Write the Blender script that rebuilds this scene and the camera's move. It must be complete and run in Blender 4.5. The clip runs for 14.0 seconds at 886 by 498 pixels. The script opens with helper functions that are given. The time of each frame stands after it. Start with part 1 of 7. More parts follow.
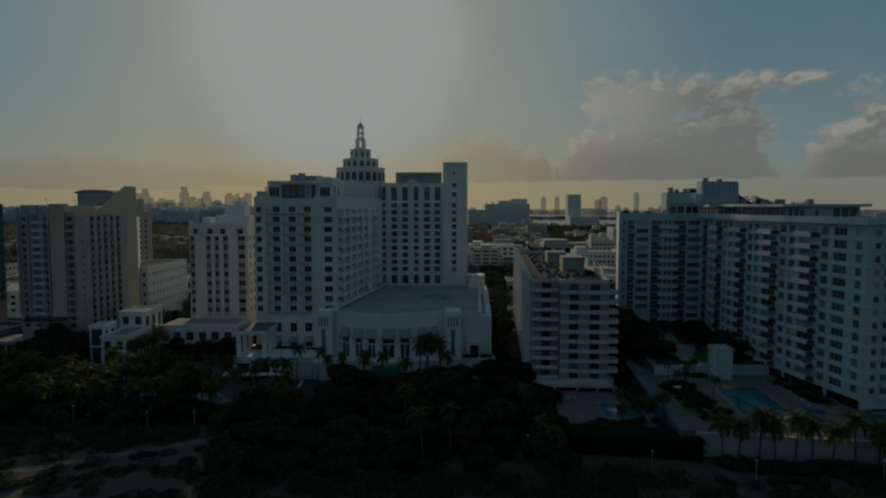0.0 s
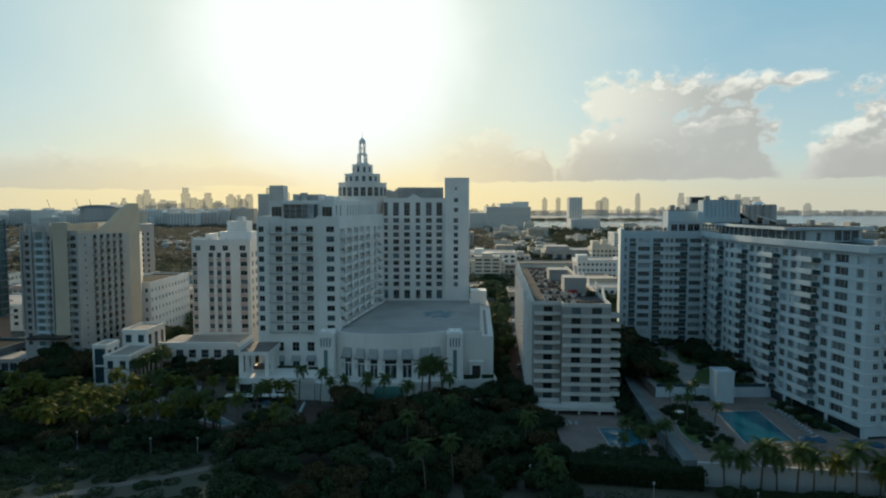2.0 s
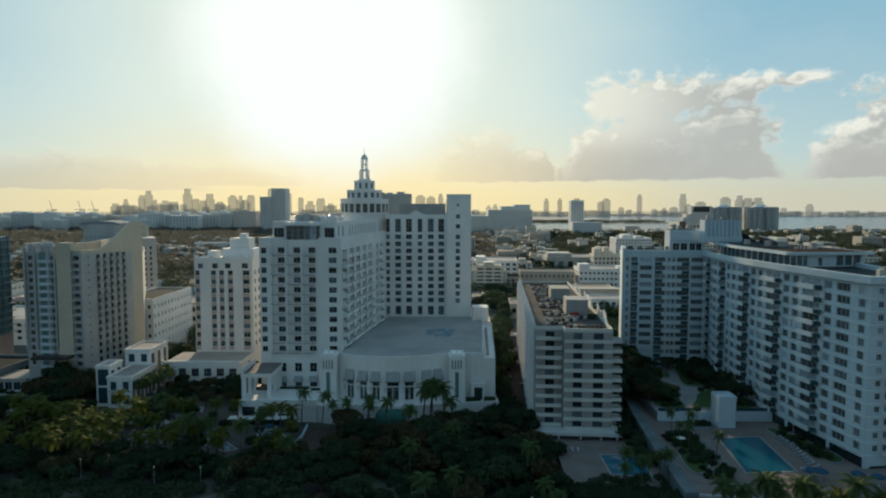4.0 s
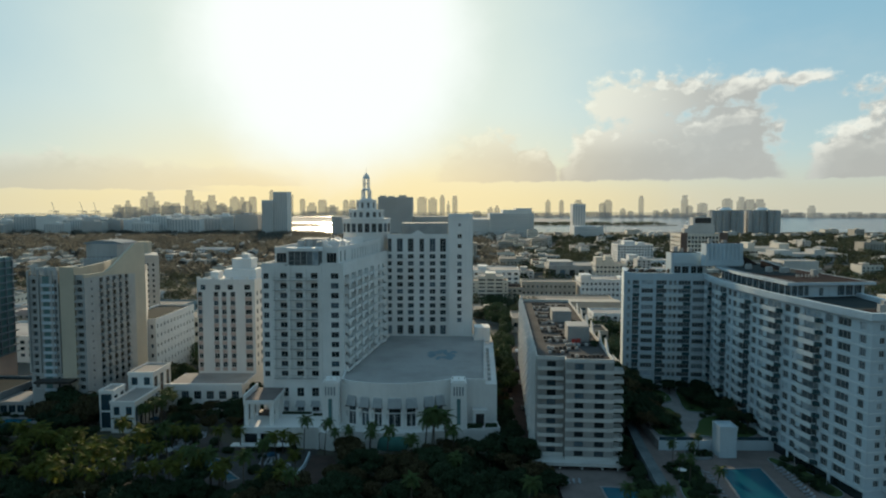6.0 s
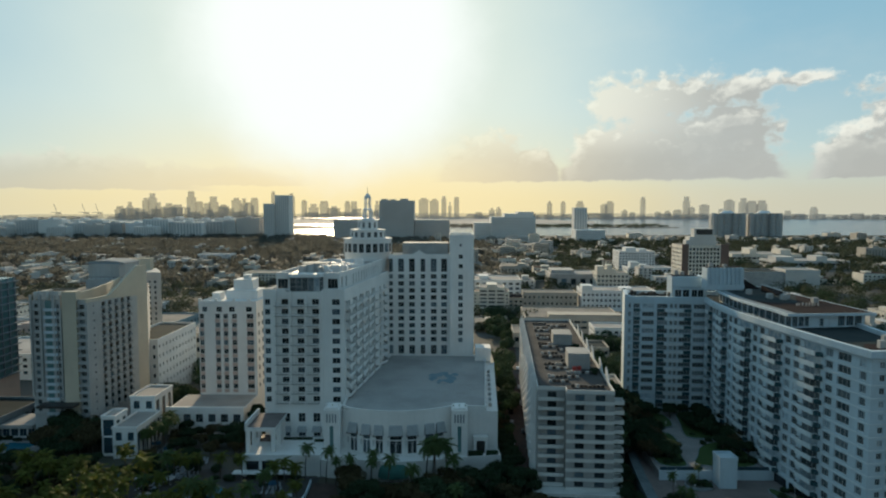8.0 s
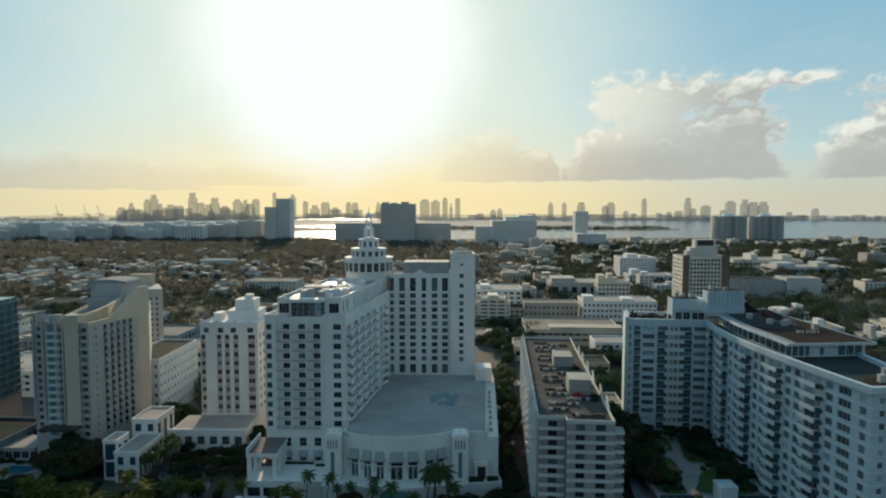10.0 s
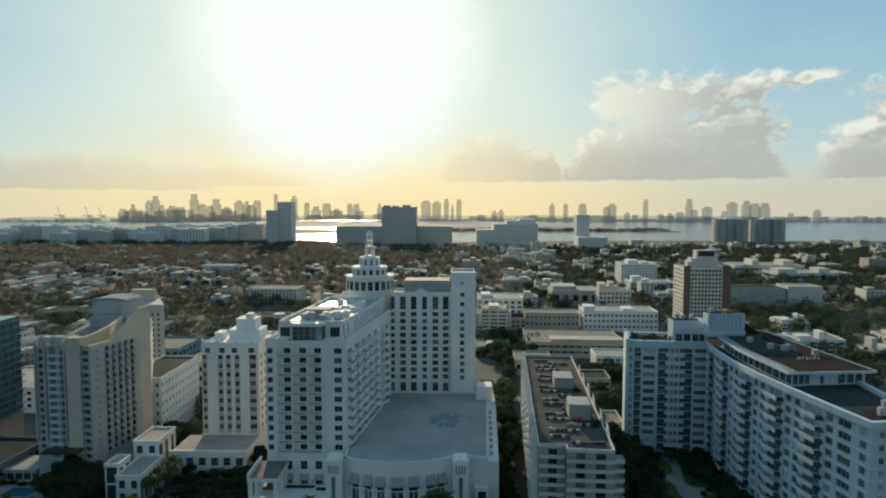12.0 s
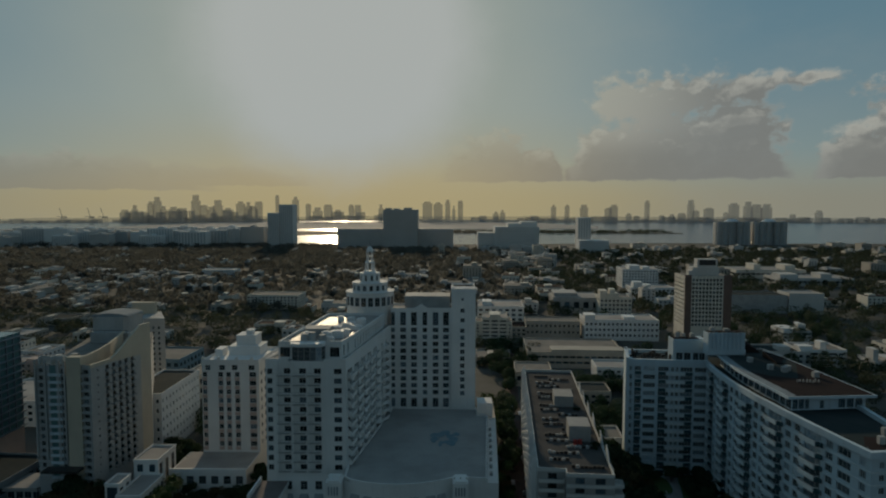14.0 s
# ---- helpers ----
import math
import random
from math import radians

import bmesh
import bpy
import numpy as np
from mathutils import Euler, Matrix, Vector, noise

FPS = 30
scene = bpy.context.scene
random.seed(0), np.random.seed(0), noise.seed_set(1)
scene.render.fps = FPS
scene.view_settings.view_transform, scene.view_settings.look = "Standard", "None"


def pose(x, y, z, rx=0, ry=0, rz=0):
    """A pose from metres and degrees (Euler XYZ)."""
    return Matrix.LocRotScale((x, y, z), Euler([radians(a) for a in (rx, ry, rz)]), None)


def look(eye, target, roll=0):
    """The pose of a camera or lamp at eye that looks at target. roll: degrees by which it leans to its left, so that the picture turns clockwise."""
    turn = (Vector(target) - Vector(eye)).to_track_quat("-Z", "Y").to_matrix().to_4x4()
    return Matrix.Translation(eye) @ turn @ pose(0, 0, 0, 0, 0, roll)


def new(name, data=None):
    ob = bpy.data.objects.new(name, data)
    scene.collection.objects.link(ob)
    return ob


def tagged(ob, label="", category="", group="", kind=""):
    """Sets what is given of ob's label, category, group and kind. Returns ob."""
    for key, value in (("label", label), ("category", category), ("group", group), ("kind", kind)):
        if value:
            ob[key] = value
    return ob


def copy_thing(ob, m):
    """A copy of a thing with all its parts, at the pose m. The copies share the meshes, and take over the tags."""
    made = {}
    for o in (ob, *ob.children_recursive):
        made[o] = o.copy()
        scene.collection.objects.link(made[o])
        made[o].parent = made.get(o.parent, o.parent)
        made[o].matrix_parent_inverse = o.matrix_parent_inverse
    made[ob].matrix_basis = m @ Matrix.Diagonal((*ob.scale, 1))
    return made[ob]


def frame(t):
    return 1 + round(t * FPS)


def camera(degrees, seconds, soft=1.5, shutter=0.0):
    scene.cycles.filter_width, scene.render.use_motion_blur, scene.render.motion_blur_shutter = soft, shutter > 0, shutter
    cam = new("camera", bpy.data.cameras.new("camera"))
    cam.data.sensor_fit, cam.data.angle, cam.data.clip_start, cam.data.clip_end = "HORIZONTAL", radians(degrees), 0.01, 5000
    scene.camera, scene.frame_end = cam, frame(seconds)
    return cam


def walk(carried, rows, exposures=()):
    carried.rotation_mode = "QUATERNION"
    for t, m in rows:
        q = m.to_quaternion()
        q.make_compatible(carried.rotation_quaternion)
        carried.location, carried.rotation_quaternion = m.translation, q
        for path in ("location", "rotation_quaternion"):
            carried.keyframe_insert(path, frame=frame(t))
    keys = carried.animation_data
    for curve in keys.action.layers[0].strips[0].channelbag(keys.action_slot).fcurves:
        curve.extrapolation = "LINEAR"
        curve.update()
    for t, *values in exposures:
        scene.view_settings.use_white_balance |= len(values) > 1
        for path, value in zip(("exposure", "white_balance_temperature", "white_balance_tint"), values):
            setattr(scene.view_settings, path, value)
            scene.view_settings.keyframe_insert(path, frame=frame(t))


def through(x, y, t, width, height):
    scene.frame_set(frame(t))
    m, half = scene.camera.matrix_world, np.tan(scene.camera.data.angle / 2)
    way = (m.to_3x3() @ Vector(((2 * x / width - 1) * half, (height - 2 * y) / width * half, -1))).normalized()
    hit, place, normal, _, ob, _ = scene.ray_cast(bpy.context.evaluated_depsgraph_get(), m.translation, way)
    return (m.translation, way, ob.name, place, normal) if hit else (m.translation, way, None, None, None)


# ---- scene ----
cam = camera(70.0, 14.0, 2.1)
PITCH = -3.88
ROWS = [
    (0.0, 0.0, 0.0, 53.0, 0.0),
    (0.5, -0.11, -0.05, 54.55, 0.017),
    (1.0, -0.17, -0.08, 56.15, 0.043),
    (1.5, -0.22, -0.05, 57.84, 0.066),
    (2.0, -0.28, -0.03, 59.52, 0.099),
    (2.5, -0.30, 0.0, 61.22, 0.139),
    (3.0, -0.33, 0.0, 62.88, 0.180),
    (5.5, -0.52, -0.03, 72.80, 0.342),
    (6.0, -0.49, -0.04, 75.02, 0.387),
    (6.5, -0.44, -0.03, 77.24, 0.424),
    (7.0, -0.42, -0.02, 79.50, 0.456),
    (7.5, -0.36, 0.0, 81.66, 0.492),
    (8.0, -0.27, 0.06, 83.72, 0.535),
    (10.5, -0.11, 0.21, 94.10, 0.668),
    (11.0, -0.03, 0.25, 96.09, 0.702),
    (11.5, 0.01, 0.30, 98.14, 0.730),
    (12.0, 0.07, 0.35, 100.15, 0.760),
    (12.5, 0.17, 0.41, 102.14, 0.797),
    (13.0, 0.32, 0.51, 104.08, 0.832),
    (13.5, 0.48, 0.64, 105.85, 0.867),
    (14.0, 0.62, 0.78, 107.0, 0.897),
]
# the film fades in from dark and out again at its end
FADES = [(0.0, -1.75), (0.25, -1.1), (0.5, -0.55), (0.75, -0.15), (1.0, 0.0), (13.2, 0.0), (13.5, -0.3), (13.75, -0.8), (14.0, -1.35)]
walk(cam, [(t, pose(x, y, z, 90 + PITCH, 0, yaw)) for t, x, y, z, yaw in ROWS], FADES)

# ---- sky, sun ----
SUN_AZ, SUN_EL = -9.9, 14.4     # degrees from the camera's way, to the right, and up
sun_way = Vector((math.sin(radians(SUN_AZ)) * math.cos(radians(SUN_EL)), math.cos(radians(SUN_AZ)) * math.cos(radians(SUN_EL)), math.sin(radians(SUN_EL))))
world = bpy.data.worlds.new("evening_sky")
scene.world = world
world.use_nodes = True
wt = world.node_tree
wt.nodes.clear()


class Net:
    """Short hand for node trees."""

    def __init__(self, tree):
        self.tree = tree

    def node(self, kind, **settings):
        n = self.tree.nodes.new(kind)
        for k, v in settings.items():
            setattr(n, k, v)
        return n

    def put(self, value, socket):
        if isinstance(value, bpy.types.NodeSocket):
            self.tree.links.new(value, socket)
        elif value is not None:
            socket.default_value = value

    def math(self, op, a, b=None, c=None):
        n = self.node("ShaderNodeMath", operation=op)
        for i, v in enumerate((a, b, c)):
            self.put(v, n.inputs[i])
        return n.outputs[0]

    def vmath(self, op, a, b=None):
        n = self.node("ShaderNodeVectorMath", operation=op)
        for i, v in enumerate((a, b)):
            self.put(v, n.inputs[i])
        return n.outputs["Value"] if op in ("DOT_PRODUCT", "LENGTH") else n.outputs[0]

    def step(self, v, a, b, lo=0.0, hi=1.0):
        n = self.node("ShaderNodeMapRange", interpolation_type="SMOOTHSTEP")
        for i, x in enumerate((v, a, b, lo, hi)):
            self.put(x, n.inputs[i])
        return n.outputs[0]

    def mix(self, f, a, b, how="MIX"):
        n = self.node("ShaderNodeMix", data_type="RGBA", blend_type=how)
        self.put(f, n.inputs[0])
        for v, s in ((a, n.inputs[6]), (b, n.inputs[7])):
            self.put((*v, 1) if isinstance(v, tuple) and len(v) == 3 else v, s)
        return n.outputs[2]

    def noise(self, vec, scale, detail=4.0, rough=0.55, out=0):
        n = self.node("ShaderNodeTexNoise")
        self.put(vec, n.inputs["Vector"])
        n.inputs["Scale"].default_value, n.inputs["Detail"].default_value, n.inputs["Roughness"].default_value = scale, detail, rough
        return n.outputs[out]


w = Net(wt)
way = w.node("ShaderNodeTexCoord").outputs["Generated"]
sky = w.node("ShaderNodeTexSky", sky_type="NISHITA", sun_disc=False, sun_elevation=radians(SUN_EL), sun_rotation=radians(SUN_AZ), air_density=1.0, dust_density=0.4, ozone_density=1.5, altitude=50)
xyz = w.node("ShaderNodeSeparateXYZ")
w.put(way, xyz.inputs[0])
az = w.math("ARCTAN2", xyz.outputs[0], xyz.outputs[1])
el = w.math("ARCSINE", xyz.outputs[2])
away = w.math("ARCCOSINE", w.vmath("DOT_PRODUCT", way, tuple(sun_way)))   # angle from the sun
SKY = 0.10
air = w.mix(1.0, sky.outputs[0], (SKY, SKY * 1.1, SKY * 1.1), "MULTIPLY")
# moist sea air: pale blue-green, whiter low down
moist = w.mix(w.step(el, 0.02, 0.30), (0.47, 0.61, 0.63), (0.27, 0.51, 0.63))
moist = w.mix(w.step(el, 0.3, 1.2), moist, (0.20, 0.38, 0.52))
base = w.mix(0.8, air, moist)
# the sky opposite the low sun is deeper
base = w.mix(w.step(away, 0.9, 2.2, 0.0, 0.46), base, (0.05, 0.11, 0.17))
# haze near the horizon, warmer towards the sun
toward = w.step(away, 0.80, 0.12)
haze = w.mix(toward, (0.60, 0.59, 0.47), (0.97, 0.80, 0.38))
base = w.mix(w.math("MULTIPLY", w.step(el, 0.085, 0.0), 0.95), base, haze)


def ragged(a, e, rise, scale, detail):
    """Uneven cloud noise over azimuth and height."""
    v = w.node("ShaderNodeCombineXYZ")
    w.put(a, v.inputs[0])
    w.put(w.math("MULTIPLY", e, rise), v.inputs[1])
    return w.noise(v.outputs[0], scale, detail, 0.58)


# heaps of cloud: middle azimuth, height of the flat base, half width, height of the top
HEAPS = ((0.295, 0.037, 0.125, 0.120), (0.395, 0.037, 0.100, 0.142), (0.225, 0.037, 0.060, 0.090), (0.660, 0.036, 0.130, 0.140), (0.560, 0.036, 0.055, 0.080),
         (0.125, 0.037, 0.055, 0.058), (0.055, 0.036, 0.085, 0.090), (-0.56, 0.022, 0.22, 0.055), (-0.36, 0.030, 0.16, 0.034))
BARS = ((0.275, 0.152, 0.075, 0.045, 0.0), (0.35, 0.160, 0.10, 0.036, 0.05), (0.43, 0.166, 0.08, 0.024, 0.05), (0.50, 0.170, 0.045, 0.013, 0.05))


def thickness(a, e):
    """How deep the cloud is at an azimuth and a height; under 0 there is none."""
    top = None
    wavy = w.math("MULTIPLY", w.math("SUBTRACT", ragged(a, 0.0, 1.0, 26.0, 3.0), 0.5), 0.012)
    for mid, foot, half, high in HEAPS:
        da, de = w.math("DIVIDE", w.math("SUBTRACT", a, mid), half), w.math("DIVIDE", w.math("SUBTRACT", e, foot), high)
        r = w.math("SQRT", w.math("ADD", w.math("MULTIPLY", da, da), w.math("MULTIPLY", de, de)))
        one = w.math("SUBTRACT", 1.0, r)
        one = w.math("MINIMUM", one, w.math("MULTIPLY", w.math("ADD", de, w.math("DIVIDE", wavy, high)), 7.0))      # nearly flat foot
        top = one if top is None else w.math("MAXIMUM", top, one)
    for mid, height, half, deep, tilt in BARS:
        da = w.math("SUBTRACT", a, mid)
        de = w.math("SUBTRACT", w.math("SUBTRACT", e, height), w.math("MULTIPLY", da, tilt))
        da, de = w.math("DIVIDE", da, half), w.math("DIVIDE", de, deep)
        r = w.math("SQRT", w.math("ADD", w.math("MULTIPLY", da, da), w.math("MULTIPLY", de, de)))
        top = w.math("MAXIMUM", top, w.math("MULTIPLY", w.math("SUBTRACT", 1.0, r), 0.55))
    lumps = w.math("MULTIPLY", w.math("SUBTRACT", ragged(a, e, 1.4, 15.0, 2.0), 0.5), 0.80)
    tufts = w.math("MULTIPLY", w.math("SUBTRACT", ragged(a, e, 1.3, 40.0, 7.0), 0.5), 0.85)
    ragg = w.math("ADD", lumps, tufts)
    foot = w.step(e, 0.030, 0.075, 0.25, 1.0)
    return w.math("ADD", top, w.math("MULTIPLY", ragg, foot))


deep_here = thickness(az, el)
deep_sunward = thickness(w.math("SUBTRACT", az, 0.014), w.math("ADD", el, 0.015))
cover = w.step(deep_here, -0.02, 0.26)
shine = w.step(w.math("SUBTRACT", deep_here, deep_sunward), 0.0, 0.34)
thin = w.step(deep_here, 0.26, 0.05)
shine = w.math("MAXIMUM", w.math("MULTIPLY", shine, w.step(deep_here, 0.62, 0.2, 0.12, 1.0)), w.math("MULTIPLY", thin, 0.6))
shine = w.math("MAXIMUM", shine, w.math("MULTIPLY", w.step(az, 0.42, 0.22), w.step(el, 0.055, 0.13, 0.0, 0.72)))     # the side towards the sun
shine = w.math("MULTIPLY", shine, w.step(el, 0.045, 0.10, 0.25, 1.0))
veer = w.step(away, 0.52, 0.12)
grey = w.mix(veer, (0.46, 0.47, 0.44), (0.80, 0.64, 0.42))
lit = w.mix(veer, (0.90, 0.90, 0.80), (1.0, 0.93, 0.66))
soft = w.step(az, -0.05, 0.20, 0.55, 0.93)
base = w.mix(w.math("MULTIPLY", cover, soft), base, w.mix(shine, grey, lit))
# thin high veil
veil = w.step(w.noise(w.vmath("MULTIPLY", way, (1.0, 1.0, 2.2)), 4.0, 6.0, 0.6), 0.45, 0.8)
base = w.mix(w.math("MULTIPLY", veil, 0.22), base, (0.62, 0.70, 0.70))
# the sun's own dazzle in the haze
spread = w.math("ADD", away, w.math("MULTIPLY", w.math("SUBTRACT", ragged(az, el, 1.0, 9.0, 4.0), 0.5), 0.06))
behind = w.math("MULTIPLY", w.math("MULTIPLY", cover, soft), w.step(el, 0.16, 0.10))
base = w.mix(w.math("MULTIPLY", w.step(spread, 0.62, 0.15), w.math("SUBTRACT", 0.76, w.math("MULTIPLY", behind, 0.42))), base, w.mix(w.step(el, 0.16, 0.03), (0.86, 0.92, 0.78), (0.98, 0.83, 0.48)))
base = w.mix(w.step(spread, 0.255, 0.140), base, (0.98, 1.04, 1.0))
bg = w.node("ShaderNodeBackground")
w.put(base, bg.inputs["Color"])
bg.inputs["Strength"].default_value = 1.0
w.put(bg.outputs[0], w.node("ShaderNodeOutputWorld").inputs["Surface"])

sun = new("sun", bpy.data.lights.new("sun", "SUN"))
sun.data.energy, sun.data.angle, sun.data.color = 4.6, radians(1.5), (1.0, 0.80, 0.52)
sun.matrix_world = look((0, 0, 300), Vector((0, 0, 300)) - sun_way)

# ---- materials ----
def material(name, color, rough=0.8, second=None, scale=0.35, fine=6.0, bump=0.15, metal=0.0, streak=0.0, spec=0.5, vary=0.0, wet=None):
    """A surface with large stains, fine grain and relief, in metres of the place."""
    m = bpy.data.materials.new(name)
    m.use_nodes = True
    n = Net(m.node_tree)
    b = m.node_tree.nodes["Principled BSDF"]
    where = n.node("ShaderNodeNewGeometry").outputs["Position"]
    stains = n.noise(where, scale, 5.0, 0.6)
    grain = n.noise(where, fine, 3.0, 0.6)
    second = second or tuple(c * 0.78 for c in color)
    col = n.mix(n.step(stains, 0.35, 0.7), color, second)
    col = n.mix(n.math("MULTIPLY", n.step(grain, 0.45, 0.75), 0.35), col, tuple(c * 0.8 for c in second))
    if streak:
        run = n.noise(n.vmath("MULTIPLY", where, (1.3, 1.3, 0.06)), 1.2, 4.0, 0.6)
        col = n.mix(n.math("MULTIPLY", n.step(run, 0.5, 0.8), streak), col, tuple(c * 0.6 for c in second))
    if vary:
        rnd = n.node("ShaderNodeObjectInfo").outputs["Random"]
        isl = n.node("ShaderNodeNewGeometry").outputs["Random Per Island"]
        r = n.math("FRACT", n.math("ADD", rnd, isl))
        n2 = n.node("ShaderNodeHueSaturation")
        n.put(col, n2.inputs["Color"])
        if "glass" in name:      # here and there a pale curtain behind the pane
            n.put(n.math("MULTIPLY_ADD", n.math("POWER", r, 5.0), vary * 8, 1.0 - vary), n2.inputs["Value"])
        else:
            n.put(n.math("MULTIPLY_ADD", r, vary * 2, 1.0 - vary), n2.inputs["Value"])
        n.put(n.math("MULTIPLY_ADD", r, vary * 0.08, 0.5 - vary * 0.04), n2.inputs["Hue"])
        col = n2.outputs[0]
    n.put(col, b.inputs["Base Color"])
    n.put(n.math("MULTIPLY_ADD", stains, 0.2, rough - 0.1), b.inputs["Roughness"])
    b.inputs["Metallic"].default_value = metal
    b.inputs["Specular IOR Level"].default_value = spec if rough < 0.88 else min(spec, 0.15)      # gravel, felt and soil hardly shine
    if bump:
        bn = n.node("ShaderNodeBump")
        bn.inputs["Strength"].default_value, bn.inputs["Distance"].default_value = bump, 0.05
        n.put(grain, bn.inputs["Height"])
        n.put(bn.outputs[0], b.inputs["Normal"])
    return m


def water_material(name, color, rough, scale, bump, deep=1.0):
    m = material(name, color, rough, tuple(c * 0.8 for c in color), 0.02, 2.0, 0.0)
    n = Net(m.node_tree)
    b = m.node_tree.nodes["Principled BSDF"]
    bn = n.node("ShaderNodeBump")
    bn.inputs["Strength"].default_value, bn.inputs["Distance"].default_value = bump, deep
    n.put(n.noise(n.node("ShaderNodeNewGeometry").outputs["Position"], scale, 5.0, 0.6), bn.inputs["Height"])
    n.put(bn.outputs[0], b.inputs["Normal"])
    return m


def leaf_material(name, color, second, vary=0.35, through=0.3):
    m = material(name, color, 0.75, second, 0.6, 5.0, 0.0, spec=0.12, vary=vary)
    n = Net(m.node_tree)
    b = m.node_tree.nodes["Principled BSDF"]
    col = b.inputs["Base Color"].links[0].from_socket
    t = n.node("ShaderNodeBsdfTranslucent")
    n.put(col, t.inputs["Color"])
    s = n.node("ShaderNodeMixShader")
    s.inputs[0].default_value = through
    n.put(b.outputs[0], s.inputs[1])
    n.put(t.outputs[0], s.inputs[2])
    n.put(s.outputs[0], m.node_tree.nodes["Material Output"].inputs["Surface"])
    return m


STUCCO = material("white_stucco", (0.80, 0.79, 0.77), 0.85, (0.71, 0.70, 0.68), 0.08, 3.0, streak=0.25)
WHITE = material("white_paint", (0.80, 0.80, 0.79), 0.7, (0.70, 0.70, 0.69), 0.15, 4.0, streak=0.15)
CREAM = material("cream_stucco", (0.55, 0.485, 0.38), 0.85, (0.48, 0.425, 0.335), 0.1, 3.0, streak=0.2)
IVORY = material("ivory_stucco", (0.70, 0.66, 0.58), 0.85, (0.60, 0.56, 0.49), 0.1, 3.0, streak=0.25)
PINK = material("pink_stucco", (0.55, 0.42, 0.37), 0.85, (0.48, 0.37, 0.32), 0.2, 3.0)
BEIGE = material("beige_stucco", (0.46, 0.42, 0.36), 0.85, (0.39, 0.35, 0.30), 0.1, 3.0, streak=0.3)
GREYC = material("grey_concrete", (0.42, 0.42, 0.41), 0.85, (0.33, 0.33, 0.32), 0.2, 4.0, streak=0.3)
BROWN = material("brown_cladding", (0.17, 0.11, 0.09), 0.7, (0.13, 0.09, 0.075), 0.2, 3.0)
GLASS = material("window_glass", (0.019, 0.036, 0.043), 0.12, (0.038, 0.05, 0.058), 0.3, 1.0, 0.0, spec=0.5, vary=0.45)
TEALGLASS = material("blue_green_glass", (0.13, 0.24, 0.24), 0.2, (0.10, 0.19, 0.20), 0.2, 1.0, 0.0, spec=0.6)
FRAME = material("window_frame", (0.55, 0.56, 0.55), 0.5, None, 0.5, 6.0, 0.0)
DARKFRAME = material("dark_metal", (0.06, 0.06, 0.06), 0.45, None, 0.5, 6.0, 0.0, metal=0.6)
ROOF = material("gravel_roof", (0.25, 0.23, 0.21), 0.95, (0.19, 0.18, 0.165), 0.09, 4.0, 0.3)
HOUSEWALL = material("weathered_house_stucco", (0.62, 0.60, 0.57), 0.88, (0.54, 0.52, 0.49), 0.05, 1.0, 0.0)
ROOFPALE = material("pale_roof_coating", (0.40, 0.38, 0.36), 0.92, (0.31, 0.29, 0.275), 0.07, 3.0, 0.2)
SHEENROOF = material("shiny_roof_membrane", (0.34, 0.31, 0.29), 0.55, (0.26, 0.24, 0.225), 0.25, 3.0, 0.35, spec=0.5)
ROOFRED = material("red_brown_roof", (0.042, 0.031, 0.030), 0.9, (0.030, 0.026, 0.026), 0.12, 4.0, 0.3, spec=0.02)
ROOFDARK = material("dark_roof_felt", (0.034, 0.048, 0.050), 0.9, (0.052, 0.060, 0.060), 0.12, 3.0, 0.3, spec=0.03)
BLUEPAINT = material("blue_roof_paint", (0.13, 0.23, 0.28), 0.85, (0.22, 0.29, 0.32), 0.5, 3.0)
DECK = material("pink_paved_deck", (0.21, 0.175, 0.165), 0.9, (0.17, 0.145, 0.135), 0.25, 2.0)
PAVEDARK = material("dark_paving", (0.085, 0.08, 0.078), 0.9, (0.065, 0.062, 0.06), 0.25, 2.0)
PAVE = material("pale_paving", (0.30, 0.29, 0.285), 0.9, (0.24, 0.235, 0.23), 0.25, 2.0)
ASPHALT = material("asphalt", (0.06, 0.058, 0.056), 0.9, (0.085, 0.08, 0.075), 0.15, 3.0, 0.3)
BRICKPAVE = material("brick_paving", (0.09, 0.062, 0.054), 0.9, (0.07, 0.052, 0.046), 0.3, 3.0, 0.3)
SAND = material("sand", (0.16, 0.15, 0.135), 0.95, (0.12, 0.112, 0.10), 0.12, 3.0, 0.4)
GRASS = material("dune_grass", (0.075, 0.080, 0.060), 0.95, (0.095, 0.088, 0.070), 0.12, 1.5, 0.6)
LAWN = material("lawn", (0.05, 0.09, 0.03), 0.95, (0.07, 0.10, 0.04), 0.2, 2.0, 0.4)
SOIL = material("town_ground", (0.11, 0.108, 0.10), 0.95, (0.08, 0.082, 0.07), 0.03, 0.5, 0.3)
POOL = water_material("pool_water", (0.012, 0.13, 0.19), 0.08, 1.5, 0.15, 0.05)
BAY = water_material("bay_water", (0.08, 0.115, 0.13), 0.22, 0.06, 0.4, 0.6)
BARK = material("palm_bark", (0.13, 0.11, 0.09), 0.95, (0.09, 0.08, 0.065), 1.5, 8.0, 0.5)
WOOD = material("timber", (0.24, 0.16, 0.10), 0.8, None, 1.0, 8.0)
LEAF = leaf_material("sea_grape_leaf", (0.040, 0.066, 0.034), (0.050, 0.080, 0.040))
LEAFOLIVE = leaf_material("olive_brown_leaf", (0.065, 0.055, 0.028), (0.085, 0.07, 0.035))
LEAFDARK = leaf_material("dark_leaf", (0.025, 0.046, 0.024), (0.034, 0.058, 0.028))
# brighter, yellower frond with sunlight put into its colour, for the sunlit palms
FROND = leaf_material("sunlit_palm_frond", (0.10, 0.125, 0.028), (0.16, 0.155, 0.035), 0.5, 0.5)
